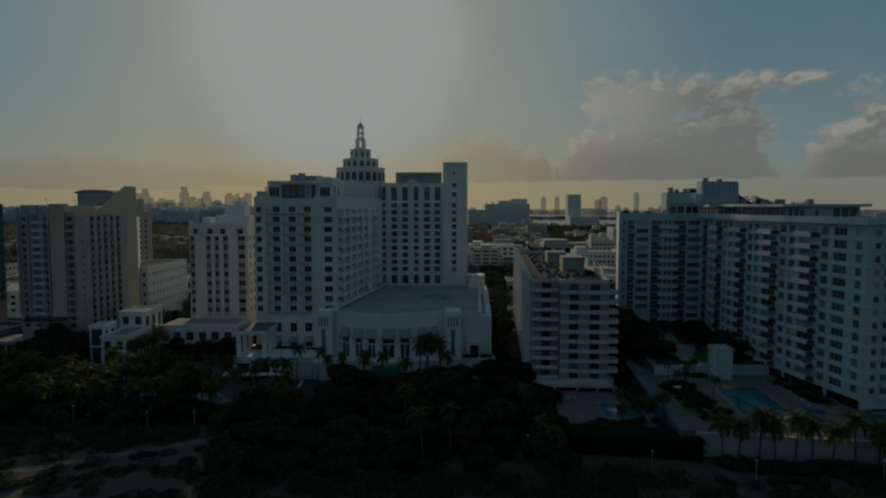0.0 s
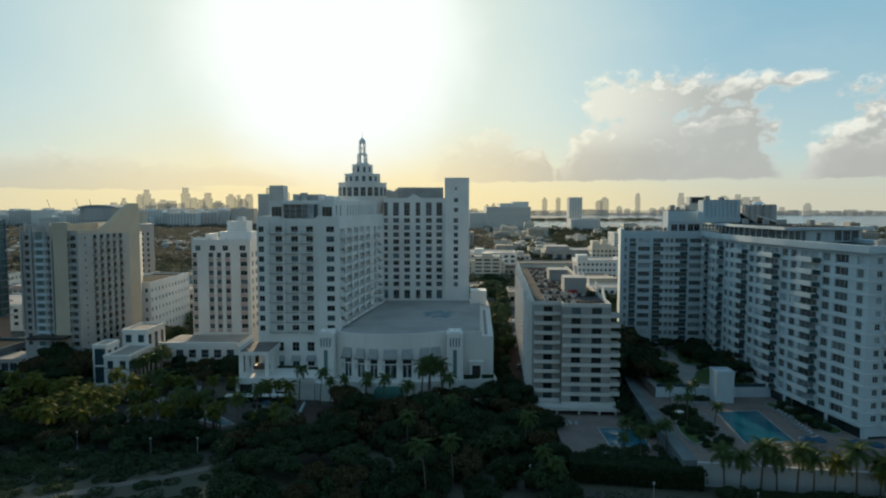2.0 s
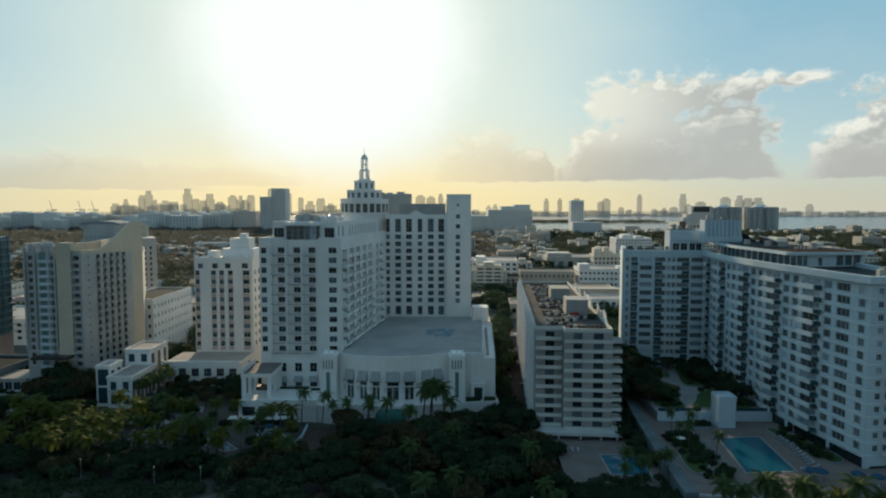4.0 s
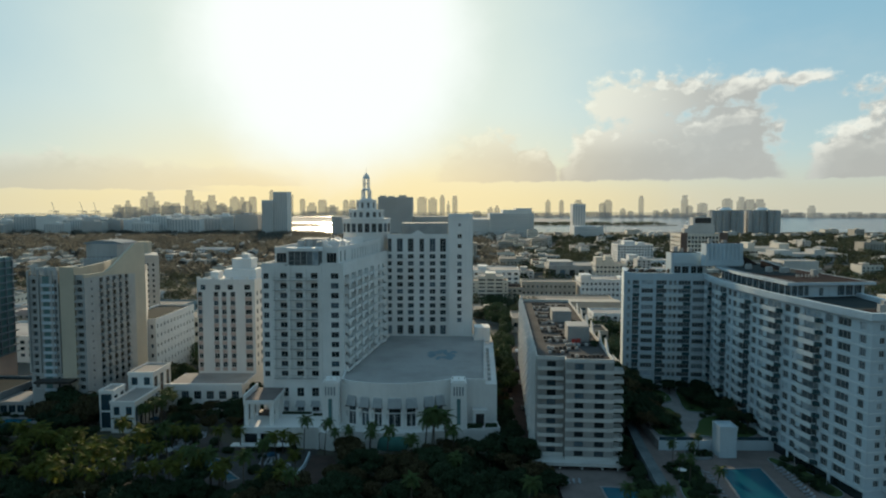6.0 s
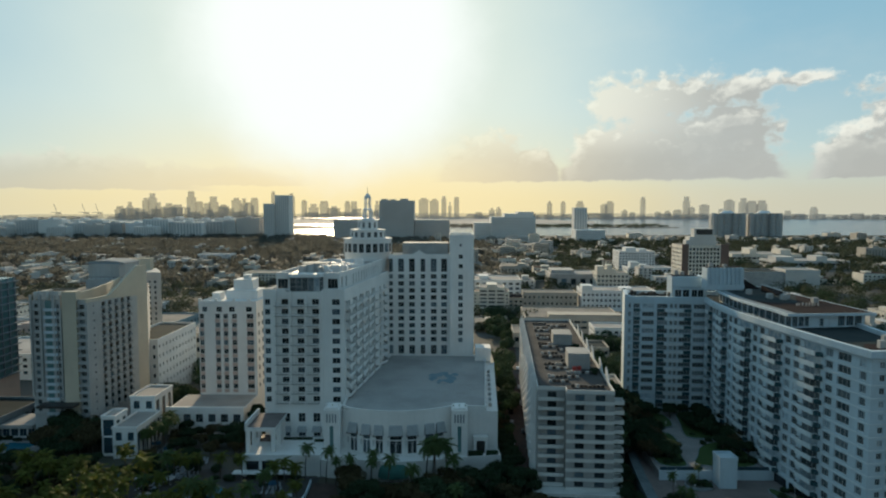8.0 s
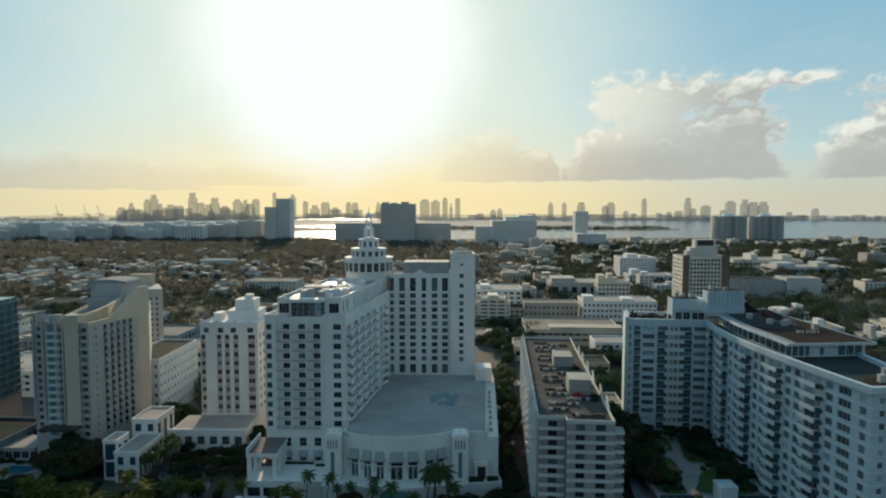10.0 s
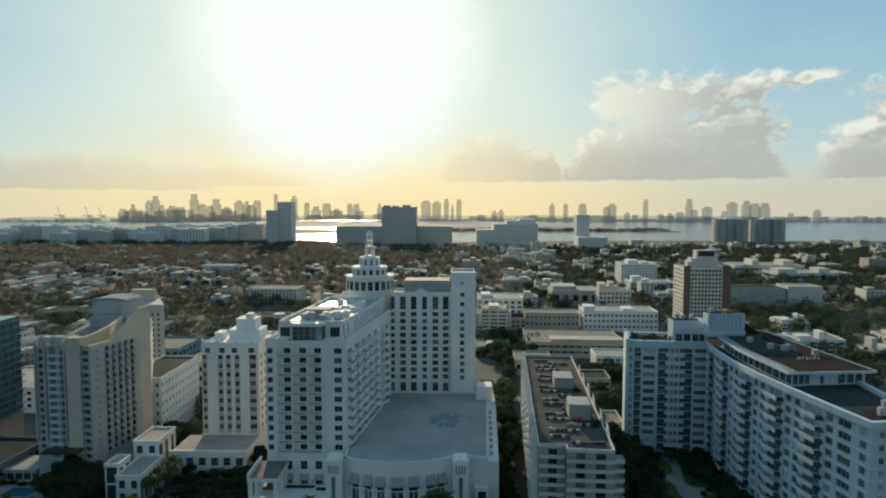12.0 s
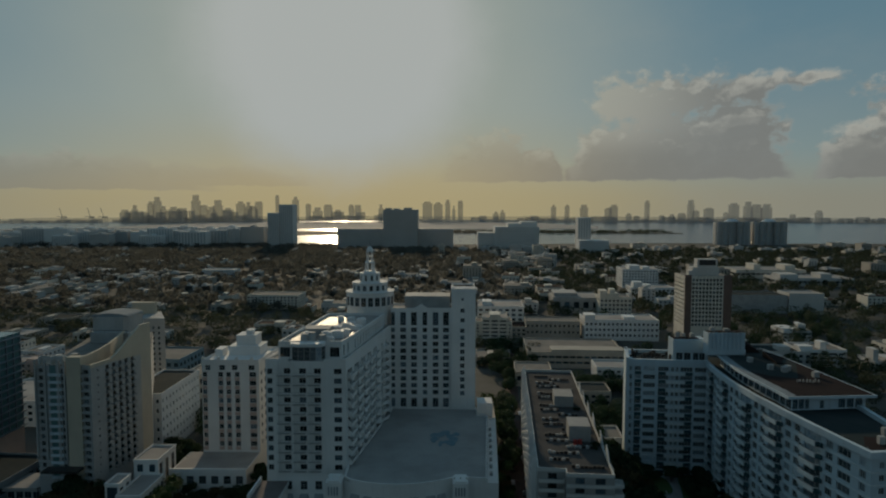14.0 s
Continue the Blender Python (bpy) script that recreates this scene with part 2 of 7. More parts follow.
FROND2 = leaf_material("green_palm_frond", (0.06, 0.10, 0.035), (0.08, 0.11, 0.04), 0.3, 0.35)
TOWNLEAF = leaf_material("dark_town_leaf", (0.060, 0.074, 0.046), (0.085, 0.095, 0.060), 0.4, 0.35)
# paler copy of the town leaf, with the haze painted in
HAZELEAF = leaf_material("haze_paled_leaf", (0.142, 0.142, 0.122), (0.170, 0.165, 0.142), 0.35, 0.6)
CLOTHBLUE = material("blue_canvas", (0.03, 0.09, 0.15), 0.9, None, 1.0, 8.0)
CLOTHWHITE = material("white_canvas", (0.42, 0.44, 0.46), 0.9, None, 1.0, 8.0)
CHAIR = material("lounger_canvas", (0.30, 0.33, 0.36), 0.9, None, 1.0, 8.0)
AWNING = material("pale_awning_canvas", (0.38, 0.40, 0.41), 0.9, (0.33, 0.35, 0.36), 1.0, 6.0)
REDPAINT = material("red_paint", (0.42, 0.05, 0.04), 0.6, None, 0.5, 6.0)
GREENAWN = material("green_canvas", (0.06, 0.17, 0.15), 0.9, None, 0.6, 6.0)
MIDWALL = material("grey_beige_stucco", (0.345, 0.345, 0.335), 0.85, (0.28, 0.28, 0.272), 0.12, 3.0, streak=0.35)
MIDPALE = material("pale_grey_stucco", (0.58, 0.58, 0.56), 0.85, (0.49, 0.49, 0.475), 0.12, 3.0, streak=0.35)
LANE = material("weathered_grey_render", (0.26, 0.30, 0.32), 0.9, (0.20, 0.23, 0.25), 0.15, 2.0, 0.3, streak=0.3)
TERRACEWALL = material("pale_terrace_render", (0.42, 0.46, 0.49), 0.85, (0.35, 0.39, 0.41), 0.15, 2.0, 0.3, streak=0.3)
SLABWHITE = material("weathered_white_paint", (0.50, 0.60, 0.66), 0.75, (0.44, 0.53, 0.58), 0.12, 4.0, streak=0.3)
# panes of the far towers, haze put into their pale grey
HAZEGLASS = material("haze_paled_window_glass", (0.50, 0.50, 0.49), 0.5, (0.44, 0.44, 0.43), 0.02, 0.4, 0.0)
ROOFMID = material("weathered_roof_deck", (0.098, 0.094, 0.092), 0.92, (0.070, 0.069, 0.069), 0.1, 2.0, 0.3, spec=0.03)
BLUEGLASS = material("balustrade_glass", (0.03, 0.065, 0.09), 0.15, (0.04, 0.075, 0.09), 0.5, 2.0, 0.0)
TOWERWALL = material("weathered_ivory_stucco", (0.43, 0.435, 0.43), 0.85, (0.36, 0.365, 0.36), 0.12, 3.0, streak=0.35)
SLABGLASS = material("blue_grey_window_glass", (0.085, 0.115, 0.130), 0.15, (0.17, 0.19, 0.20), 0.5, 1.0, 0.0, vary=0.45)
RAILGLASS = material("dark_teal_balustrade", (0.035, 0.085, 0.100), 0.2, (0.05, 0.095, 0.105), 0.5, 2.0, 0.0)
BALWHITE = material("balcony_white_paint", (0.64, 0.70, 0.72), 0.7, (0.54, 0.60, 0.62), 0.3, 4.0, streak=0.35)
# streaked render, its colour darkened for the shade of the trees beside it
LANEWALL = material("tree_shaded_render", (0.15, 0.185, 0.20), 0.9, (0.10, 0.13, 0.14), 0.25, 2.0, 0.3, streak=0.4)
BALLROOF = material("worn_grey_roof_coating", (0.40, 0.39, 0.38), 0.92, (0.31, 0.305, 0.295), 0.06, 1.5, 0.3)
# tower walls by the bay, base colours paled to stand in for haze
HAZEGREY = material("haze_paled_concrete", (0.80, 0.77, 0.73), 0.9, (0.74, 0.71, 0.67), 0.02, 0.4, 0.0)
HAZEBROWN = material("haze_paled_brown_concrete", (0.60, 0.56, 0.52), 0.9, (0.54, 0.50, 0.46), 0.02, 0.4, 0.0)


# ---- builders ----
def wm(ob):
    return wm(ob.parent) @ ob.matrix_basis if ob.parent else ob.matrix_basis.copy()


def thing(name, x, y, z, label, category, group="", kind="", turn=0.0):
    ob = new(name)
    ob.empty_display_size = 0.5
    ob.matrix_basis = pose(x, y, z, 0, 0, turn)
    return tagged(ob, label, category, group, kind)


def link(name, data, parent, m=None, label="", kind=""):
    ob = new(name, data)
    ob.parent = parent
    if m is not None:
        ob.matrix_basis = m
    return tagged(ob, label, "", "", kind)


def data_of(bm, name, *mats, smooth=False):
    if len(bm.verts) < 30000:
        bmesh.ops.remove_doubles(bm, verts=bm.verts, dist=0.0008)
    me = bpy.data.meshes.new(name)
    bm.to_mesh(me)
    bm.free()
    for m in mats:
        me.materials.append(m)
    if smooth:
        for p in me.polygons:
            p.use_smooth = True
    return me


def part(name, bm, mat, parent, label="", kind="", smooth=False):
    """One mesh under a thing or a part; bm is in the place's own metres."""
    mats = mat if isinstance(mat, (list, tuple)) else [mat]
    bm.transform(wm(parent).inverted())
    return link(name, data_of(bm, name, *mats, smooth=smooth), parent, None, label, kind)


def structure(name, bm, mat, label="", kind="structure", category="", smooth=False):
    mats = mat if isinstance(mat, (list, tuple)) else [mat]
    return tagged(new(name, data_of(bm, name, *mats, smooth=smooth)), label, category, "", kind)


def quad(bm, *ps, mi=0):
    f = bm.faces.new([bm.verts.new(p) for p in ps])
    f.material_index = mi
    return f


def box(bm, x0, x1, y0, y1, z0, z1, mi=0, m=None):
    v = [Vector((x, y, z)) for z in (z0, z1) for y in (y0, y1) for x in (x0, x1)]
    if m is not None:
        v = [m @ p for p in v]
    v = [bm.verts.new(p) for p in v]
    for ids in ((0, 2, 3, 1), (4, 5, 7, 6), (0, 1, 5, 4), (2, 6, 7, 3), (0, 4, 6, 2), (1, 3, 7, 5)):
        bm.faces.new([v[i] for i in ids]).material_index = mi
    return bm


def prism(bm, ring, z0, z1, mi=0, cap=True):
    """An upright prism over a ring of (x, y), counter-clockwise seen from above."""
    a = [bm.verts.new((x, y, z0)) for x, y in ring]
    b = [bm.verts.new((x, y, z1)) for x, y in ring]
    for i in range(len(ring)):
        j = (i + 1) % len(ring)
        bm.faces.new((a[i], a[j], b[j], b[i])).material_index = mi
    if cap:
        bm.faces.new(b).material_index = mi
        bm.faces.new(a[::-1]).material_index = mi
    return bm


def tube(bm, x, y, z0, z1, r0, r1=None, n=12, mi=0):
    r1 = r0 if r1 is None else r1
    a = [bm.verts.new((x + r0 * math.cos(6.2832 * i / n), y + r0 * math.sin(6.2832 * i / n), z0)) for i in range(n)]
    b = [bm.verts.new((x + r1 * math.cos(6.2832 * i / n), y + r1 * math.sin(6.2832 * i / n), z1)) for i in range(n)]
    for i in range(n):
        j = (i + 1) % n
        bm.faces.new((a[i], a[j], b[j], b[i])).material_index = mi
    bm.faces.new(b).material_index = mi
    bm.faces.new(a[::-1]).material_index = mi
    return bm


def new_bm():
    return bmesh.new()


def wall_frame(A, B):
    """Local axes of a wall from A to B (x, y), seen from outside with A on the left: x along, y inwards, z up."""
    d = Vector((B[0] - A[0], B[1] - A[1], 0))
    return Matrix.Translation((A[0], A[1], 0)) @ Matrix.Rotation(math.atan2(d.y, d.x), 4, "Z"), d.length


def facade(bm, A, B, z0, z1, ops=(), depth=0.3, mi=0):
    """A wall's outer face with openings (u0, u1, za, zb) and their reveals."""
    m, L = wall_frame(A, B)
    us = sorted({0.0, L} | {round(u, 3) for o in ops for u in o[:2]})
    zs = sorted({z0, z1} | {round(z, 3) for o in ops for z in o[2:4]})
    holes = [(round(o[0], 3), round(o[1], 3), round(o[2], 3), round(o[3], 3)) for o in ops]
    v = {}

    def at(u, z):
        if (u, z) not in v:
            v[(u, z)] = bm.verts.new(m @ Vector((u, 0, z)))
        return v[(u, z)]

    for za, zb in zip(zs, zs[1:]):
        zc = (za + zb) / 2
        row = [h for h in holes if h[2] < zc < h[3]]
        start = None
        for ua, ub in zip(us, us[1:]):
            uc = (ua + ub) / 2
            if any(h[0] < uc < h[1] for h in row):
                continue
            bm.faces.new((at(ua, za), at(ub, za), at(ub, zb), at(ua, zb))).material_index = mi
    for u0, u1, za, zb in holes:
        p = [m @ Vector(q) for q in ((u0, 0, za), (u1, 0, za), (u1, 0, zb), (u0, 0, zb))]
        q = [m @ Vector(q) for q in ((u0, depth, za), (u1, depth, za), (u1, depth, zb), (u0, depth, zb))]
        for i in range(4):
            j = (i + 1) % 4
            quad(bm, p[i], q[i], q[j], p[j], mi=mi)
    return m


PANES, FRAMES = {}, {}


def window_meshes(wd, ht, cols, rows, frame_mat, pane_mat):
    key = (round(wd, 1), round(ht, 1), cols, rows, frame_mat.name, pane_mat.name)
    if key not in FRAMES:
        b = new_bm()
        t = 0.06
        cu, cz = (wd - t) / cols, (ht - t) / rows
        holes = [(t + cu * i, cu * (i + 1), t + cz * j, cz * (j + 1)) for i in range(cols) for j in range(rows)]
        facade(b, (0, 0), (wd, 0), 0, ht, holes, 0.07)
        bmesh.ops.translate(b, verts=b.verts, vec=(0, -0.04, 0))
        FRAMES[key] = data_of(b, "window_frame", frame_mat)
        b = new_bm()
        box(b, 0, wd, 0.0, 0.02, 0, ht)
        PANES[key] = data_of(b, "pane", pane_mat)
    return FRAMES[key], PANES[key]


def windows(parent, m, ops, depth=0.3, cols=2, rows=1, frame_mat=None, pane_mat=None, limit=300, store=None):
    """A window in each opening of a facade whose axes are m."""
    frame_mat, pane_mat = frame_mat or FRAME, pane_mat or GLASS
    inv = wm(parent).inverted()
    rest = None
    for k, (u0, u1, za, zb) in enumerate(ops):
        f, p = window_meshes(u1 - u0, zb - za, cols, rows, frame_mat, pane_mat)
        at = inv @ m @ Matrix.Translation((u0, depth - 0.05, za))
        sx, sz = (u1 - u0) / round(u1 - u0, 1), (zb - za) / round(zb - za, 1)
        count = parent.get("n_win", 0)
        if count < limit:
            parent["n_win"] = count + 1
            link("pane", p, link("window", f, parent, at))
        else:
            if rest is None:
                rest = new_bm()
            a = inv @ m
            box(rest, u0, u1, depth - 0.05, depth - 0.02, za, zb, m=a, mi=1)
            for x in (u0, (u0 + u1) / 2 - 0.035, u1 - 0.07):
                box(rest, x, x + 0.07, depth - 0.1, depth - 0.03, za, zb, m=a, mi=0)
    if rest is not None:
        link("windows", data_of(rest, "windows", frame_mat, pane_mat), parent, None, "", "stuff")


def grid(cols, zs, ht, below=0.5):
    """Openings for columns (u0, u1) and sill heights."""
    return [(a, b, z, z + ht) for z in zs for a, b in cols]


def ring_box(x0, x1, y0, y1):
    return [(x0, y0), (x1, y0), (x1, y1), (x0, y1)]


def parapet(bm, ring, z0, z1, t=0.35, mi=0):
    """A low wall round a roof."""
    n = len(ring)
    c = Vector((sum(p[0] for p in ring) / n, sum(p[1] for p in ring) / n))
    inner = []
    for i in range(n):
        p, a, b = Vector(ring[i]), Vector(ring[i - 1]), Vector(ring[(i + 1) % n])
        d1, d2 = (p - a).normalized(), (b - p).normalized()
        nn = Vector((-d1.y, d1.x)) + Vector((-d2.y, d2.x))
        k = 1 + d1.dot(d2)
        inner.append(p + nn * (t / max(k, 0.3)))
    o0 = [bm.verts.new((p[0], p[1], z0)) for p in ring]
    o1 = [bm.verts.new((p[0], p[1], z1)) for p in ring]
    i1 = [bm.verts.new((p.x, p.y, z1)) for p in inner]
    i0 = [bm.verts.new((p.x, p.y, z0)) for p in inner]
    for i in range(n):
        j = (i + 1) % n
        for f in ((o0[i], o0[j], o1[j], o1[i]), (o1[i], o1[j], i1[j], i1[i]), (i1[i], i1[j], i0[j], i0[i])):
            bm.faces.new(f).material_index = mi
    return bm


def polygon_roof(bm, ring, z, mi=0):
    bm.faces.new([bm.verts.new((x, y, z)) for x, y in ring]).material_index = mi
    return bm

# ---- ground, water, roads ----
b = new_bm()
b.faces.new([b.verts.new((4850 * math.cos(6.28319 * i / 96), 4850 * math.sin(6.28319 * i / 96), 0.0)) for i in range(96)])
structure("ground", b, SOIL, "flat sandy town ground reaching to the horizon")

b = new_bm()
polygon_roof(b, [(-3300, 2100), (-1250, 1960), (-700, 1800), (0, 1760), (600, 1830), (1500, 1800), (3300, 1750), (3300, 3550), (1600, 4560), (0, 4800), (-1600, 4560), (-3300, 3550)], 0.4)
structure("water", b, BAY, "calm bay water shining under the low sun")


def island(name, ring, label):
    b = new_bm()
    prism(b, ring, 0.0, 1.4)
    return structure(name, b, SOIL, label)


island("ground_island", [(-2900, 2420), (-900, 2300), (-620, 2290), (-331, 2330), (-331, 2640), (-900, 2720), (-2900, 2900)], "low wooded island in the bay")
# sheet added to hide the water's glitter, its pale tone standing in for haze
b = new_bm()
prism(b, [(-1750, 2980), (680, 2980), (760, 3300), (500, 4100), (-1500, 4100)], 0.0, 1.4)
structure("ground_island", b, ROOFPALE, "flat port island added over the glitter, paled for haze")
island("ground_island", [(-330, 2500), (420, 2520), (880, 2430), (900, 2500), (300, 2680), (-330, 2650)], "long low green spit of land")

b = new_bm()
box(b, -420, 420, 60, 208, 0.02, 0.06)
structure("ground_dune", b, GRASS, "dune covered with dry beach grass")


def strip(name, pts, width, z, mat, label, thick=0.05):
    """A flat band along a line of points."""
    b = new_bm()
    L, R = [], []
    for i, p in enumerate(pts):
        a, c = Vector(pts[max(i - 1, 0)]), Vector(pts[min(i + 1, len(pts) - 1)])
        d = (c - a).normalized()
        n = Vector((-d.y, d.x)) * width / 2
        L.append((p[0] + n.x, p[1] + n.y))
        R.append((p[0] - n.x, p[1] - n.y))
    prism(b, R + L[::-1], z, z + thick)
    return structure(name, b, mat, label)


strip("pavement_beach_path", [(-100, 116), (-84, 124), (-75, 128.6), (-65, 134), (-57, 138), (-50, 143)], 2.6, 0.06, SAND, "narrow trodden sand path through the dune grass")
strip("pavement_beach_walk", [(-160, 160), (-110, 153), (-78, 149), (-50, 146.5), (-20, 141), (10, 133), (38, 124), (60, 119), (130, 114)], 4.5, 0.065, PAVEDARK, "paved beach walk behind the dune")
strip("road_side_street", [(21.5, 196), (25.5, 245), (30, 300), (36, 380), (62, 700)], 7.5, 0.06, BRICKPAVE, "narrow brick-paved side street")
strip("road_avenue", [(-420, 312), (0, 318), (420, 324)], 15.0, 0.07, ASPHALT, "asphalt avenue across the town")
strip("road_second_avenue", [(-600, 455), (0, 462), (600, 470)], 13.0, 0.07, ASPHALT, "asphalt avenue across the town")
strip("road_long_street", [(104, 330), (142, 600), (190, 1000), (250, 1600)], 13.0, 0.08, ASPHALT, "straight asphalt street running inland")
strip("road_left_street", [(-150, 330), (-190, 600), (-260, 1000)], 11.0, 0.08, ASPHALT, "straight asphalt street running inland")

# ---- the white hotel with the spire ----
hotel = thing("hotel_tower", -30, 240, 0, "tall white stucco hotel with stepped round spire and two wings", "hotel")
Z0, STOREY = 50.95, 3.285
front_sills = [round(Z0 - STOREY * k, 2) for k in range(11)]

# front wing: the end that faces the sea
FA, FB = (-62.0, 208.0), (-35.0, 208.0)
front_cols = [(0.55, 2.3), (6.0, 8.35), (11.2, 13.55), (16.2, 18.55), (22.9, 25.5)]
ops = grid(front_cols, front_sills, 1.9)
tall = [(a, c, z, z + 3.0) for a, c in front_cols[1:4] for z in (11.3, 5.0)]
b = new_bm()
RB_END = (-26.2, 268.0)
low = 0.0
wall_ring = [FA, FB, RB_END, (-26.2, 290), (-54, 290)]
niches = [(a - 1.9, c, z - 0.35, z + 2.1) for z in front_sills for a, c in front_cols[1:4]]
edge_ops = [o for o in ops if o[0] < 3 or o[0] > 20]
m_front = facade(b, FA, FB, low, 55.4, edge_ops + niches + tall, 0.3)
for u0, u1, za, zb in niches:      # back wall of each recess, beside and round the window
    n_m = m_front @ Matrix.Translation((0, 0.3, 0))
    n0, n1 = n_m @ Vector((u0, 0, 0)), n_m @ Vector((u1, 0, 0))
    facade(b, (n0.x, n0.y), (n1.x, n1.y), za, zb, [(1.9, u1 - u0, za + 0.35, zb - 0.2)], 0.4)
# flank that looks over the ballroom roof
flank_m, flank_len = wall_frame(FB, RB_END)
bays = [(2.0 + 8.1 * i, 2.0 + 8.1 * i + 4.9) for i in range(5)]
end_bays = [(46.0, 48.4), (52.6, 55.0)]
flank_sills = [round(19.9 + STOREY * k, 2) for k in range(10)]
flank_ops = grid(bays, flank_sills, 2.45) + grid(end_bays, flank_sills, 1.9)
m_flank = facade(b, FB, RB_END, low, 55.4, flank_ops, 1.2)
facade(b, RB_END, (-26.2, 290), low, 55.4)
facade(b, (-26.2, 290), (-54, 290), low, 55.4)
facade(b, (-54, 290), FA, low, 55.4)
part("wall", b, STUCCO, hotel, "white stucco walls of the front wing")
windows(hotel, m_front, edge_ops, 0.3, 2, 1)
windows(hotel, m_front, [o for o in ops if o not in edge_ops], 0.65, 2, 1)
windows(hotel, m_front, tall, 0.3, 2, 2)
windows(hotel, m_flank, grid(bays, flank_sills, 2.45), 1.2, 4, 1, DARKFRAME, limit=300)
windows(hotel, m_flank, grid(end_bays, flank_sills, 1.9), 1.2, 2, 1, limit=300)
b = new_bm()
polygon_roof(b, wall_ring, 55.4)
part("roof", b, ROOFPALE, hotel, "pale flat roof")
b = new_bm()
for A, B in (((-62.0, 207.9), (-54.4, 207.9)), ((-42.4, 207.9), (-35.0, 207.9)), (FB, RB_END), ((-54, 270), FA)):
    mm, LL = wall_frame(A, B)
    box(b, 0, LL, 0.02, 0.4, 55.4, 56.2, m=mm)
part("parapet", b, STUCCO, hotel)


def balcony_mesh(wd, dp, rail=1.0, mat=None, bars=True, name="balcony", solid=False):
    """A slab with a parapet or railing; x along the wall, y outwards negative."""
    b = new_bm()
    box(b, 0, wd, -dp, 0.0, -0.18, 0)
    if solid:
        box(b, 0, wd, -dp, -dp + 0.12, 0, rail)
        box(b, 0, 0.12, -dp + 0.12, 0, 0, rail)
        box(b, wd - 0.12, wd, -dp + 0.12, 0, 0, rail)
    else:
        box(b, 0, wd, -dp, -dp + 0.06, rail - 0.06, rail)
        n = max(2, int(wd / 0.35))
        for i in range(n + 1):
            x = (wd - 0.04) * i / n
            box(b, x, x + 0.04, -dp + 0.01, -dp + 0.05, 0, rail - 0.06)
        for x in (0, wd - 0.05):
            box(b, x, x + 0.05, -dp, 0, rail - 0.06, rail)
    return data_of(b, name, mat or STUCCO)


shallow = balcony_mesh(4.3, 0.8, 0.95, GREYC)
inv_hotel = wm(hotel).inverted()
for z in front_sills:
    for a, c in front_cols[1:4]:
        link("balcony", shallow, hotel, inv_hotel @ m_front @ Matrix.Translation((a - 2.2, 0, z - 0.35)), "thin grey balcony railing")
deep_bm = new_bm()
box(deep_bm, 0, 6.6, -1.5, 0, -0.2, 0)
box(deep_bm, 0.22, 6.6, -1.5, -1.36, 0, 0.85)
box(deep_bm, 6.46, 6.6, -1.36, 0, 0, 0.85)
fin_a = [deep_bm.verts.new(p) for p in ((0, -1.5, 0), (0, 0, 0), (0, 0, 2.7), (0, -1.5, 0.85))]
fin_b = [deep_bm.verts.new(p) for p in ((0.22, -1.5, 0), (0.22, 0, 0), (0.22, 0, 2.7), (0.22, -1.5, 0.85))]
deep_bm.faces.new(fin_a[::-1])
deep_bm.faces.new(fin_b)
for i in range(4):
    deep_bm.faces.new((fin_a[i], fin_a[(i + 1) % 4], fin_b[(i + 1) % 4], fin_b[i]))
deep = data_of(deep_bm, "balcony", STUCCO)
for z in flank_sills:
    for a, c in bays:
        link("balcony", deep, hotel, inv_hotel @ m_flank @ Matrix.Translation((a - 0.8, 0, z - 0.1)))
round_bm = new_bm()
arc = [(6.0 - 6.0 * math.cos(math.pi * i / 10), -2.2 * math.sin(math.pi * i / 10)) for i in range(11)]
prism(round_bm, [(x * 0.75, y) for x, y in arc], -0.2, 0)
for p, q in zip(arc, arc[1:]):
    quad(round_bm, (p[0] * 0.75, p[1], 0), (q[0] * 0.75, q[1], 0), (q[0] * 0.75, q[1], 0.9), (p[0] * 0.75, p[1], 0.9))
    quad(round_bm, (q[0] * 0.75, q[1] * 0.93, 0), (p[0] * 0.75, p[1] * 0.93, 0), (p[0] * 0.75, p[1] * 0.93, 0.9), (q[0] * 0.75, q[1] * 0.93, 0.9))
curved = data_of(round_bm, "balcony", STUCCO)
for z in flank_sills:
    link("balcony", curved, hotel, inv_hotel @ m_flank @ Matrix.Translation((45.4, 0, z - 0.1)))
# hoods over the two lowest rows
for a, c in front_cols[1:4]:
    b = new_bm()
    hv = [b.verts.new(m_front @ Vector(q)) for q in ((a - 0.4, 0, 8.1), (c + 0.4, 0, 8.1), (c + 0.2, 0, 9.9), (a - 0.2, 0, 9.9), (a - 0.4, -1.2, 8.1), (c + 0.4, -1.2, 8.1), (c + 0.2, -0.3, 9.7), (a - 0.2, -0.3, 9.7))]
    for ids in ((4, 5, 6, 7), (7, 6, 2, 3), (0, 4, 7, 3), (5, 1, 2, 6), (0, 1, 5, 4)):
        b.faces.new([hv[i] for i in ids])
    part("awning", b, AWNING, hotel, "pale grey sloping canvas hood")
# pilaster strips on the sea front
for a in (3.9, 9.1, 14.25, 19.5):
    b = new_bm()
    box(b, a - 0.35, a + 0.35, -0.45, 0, 17.2, 55.6, m=m_front)
    part("pilaster", b, STUCCO, hotel)

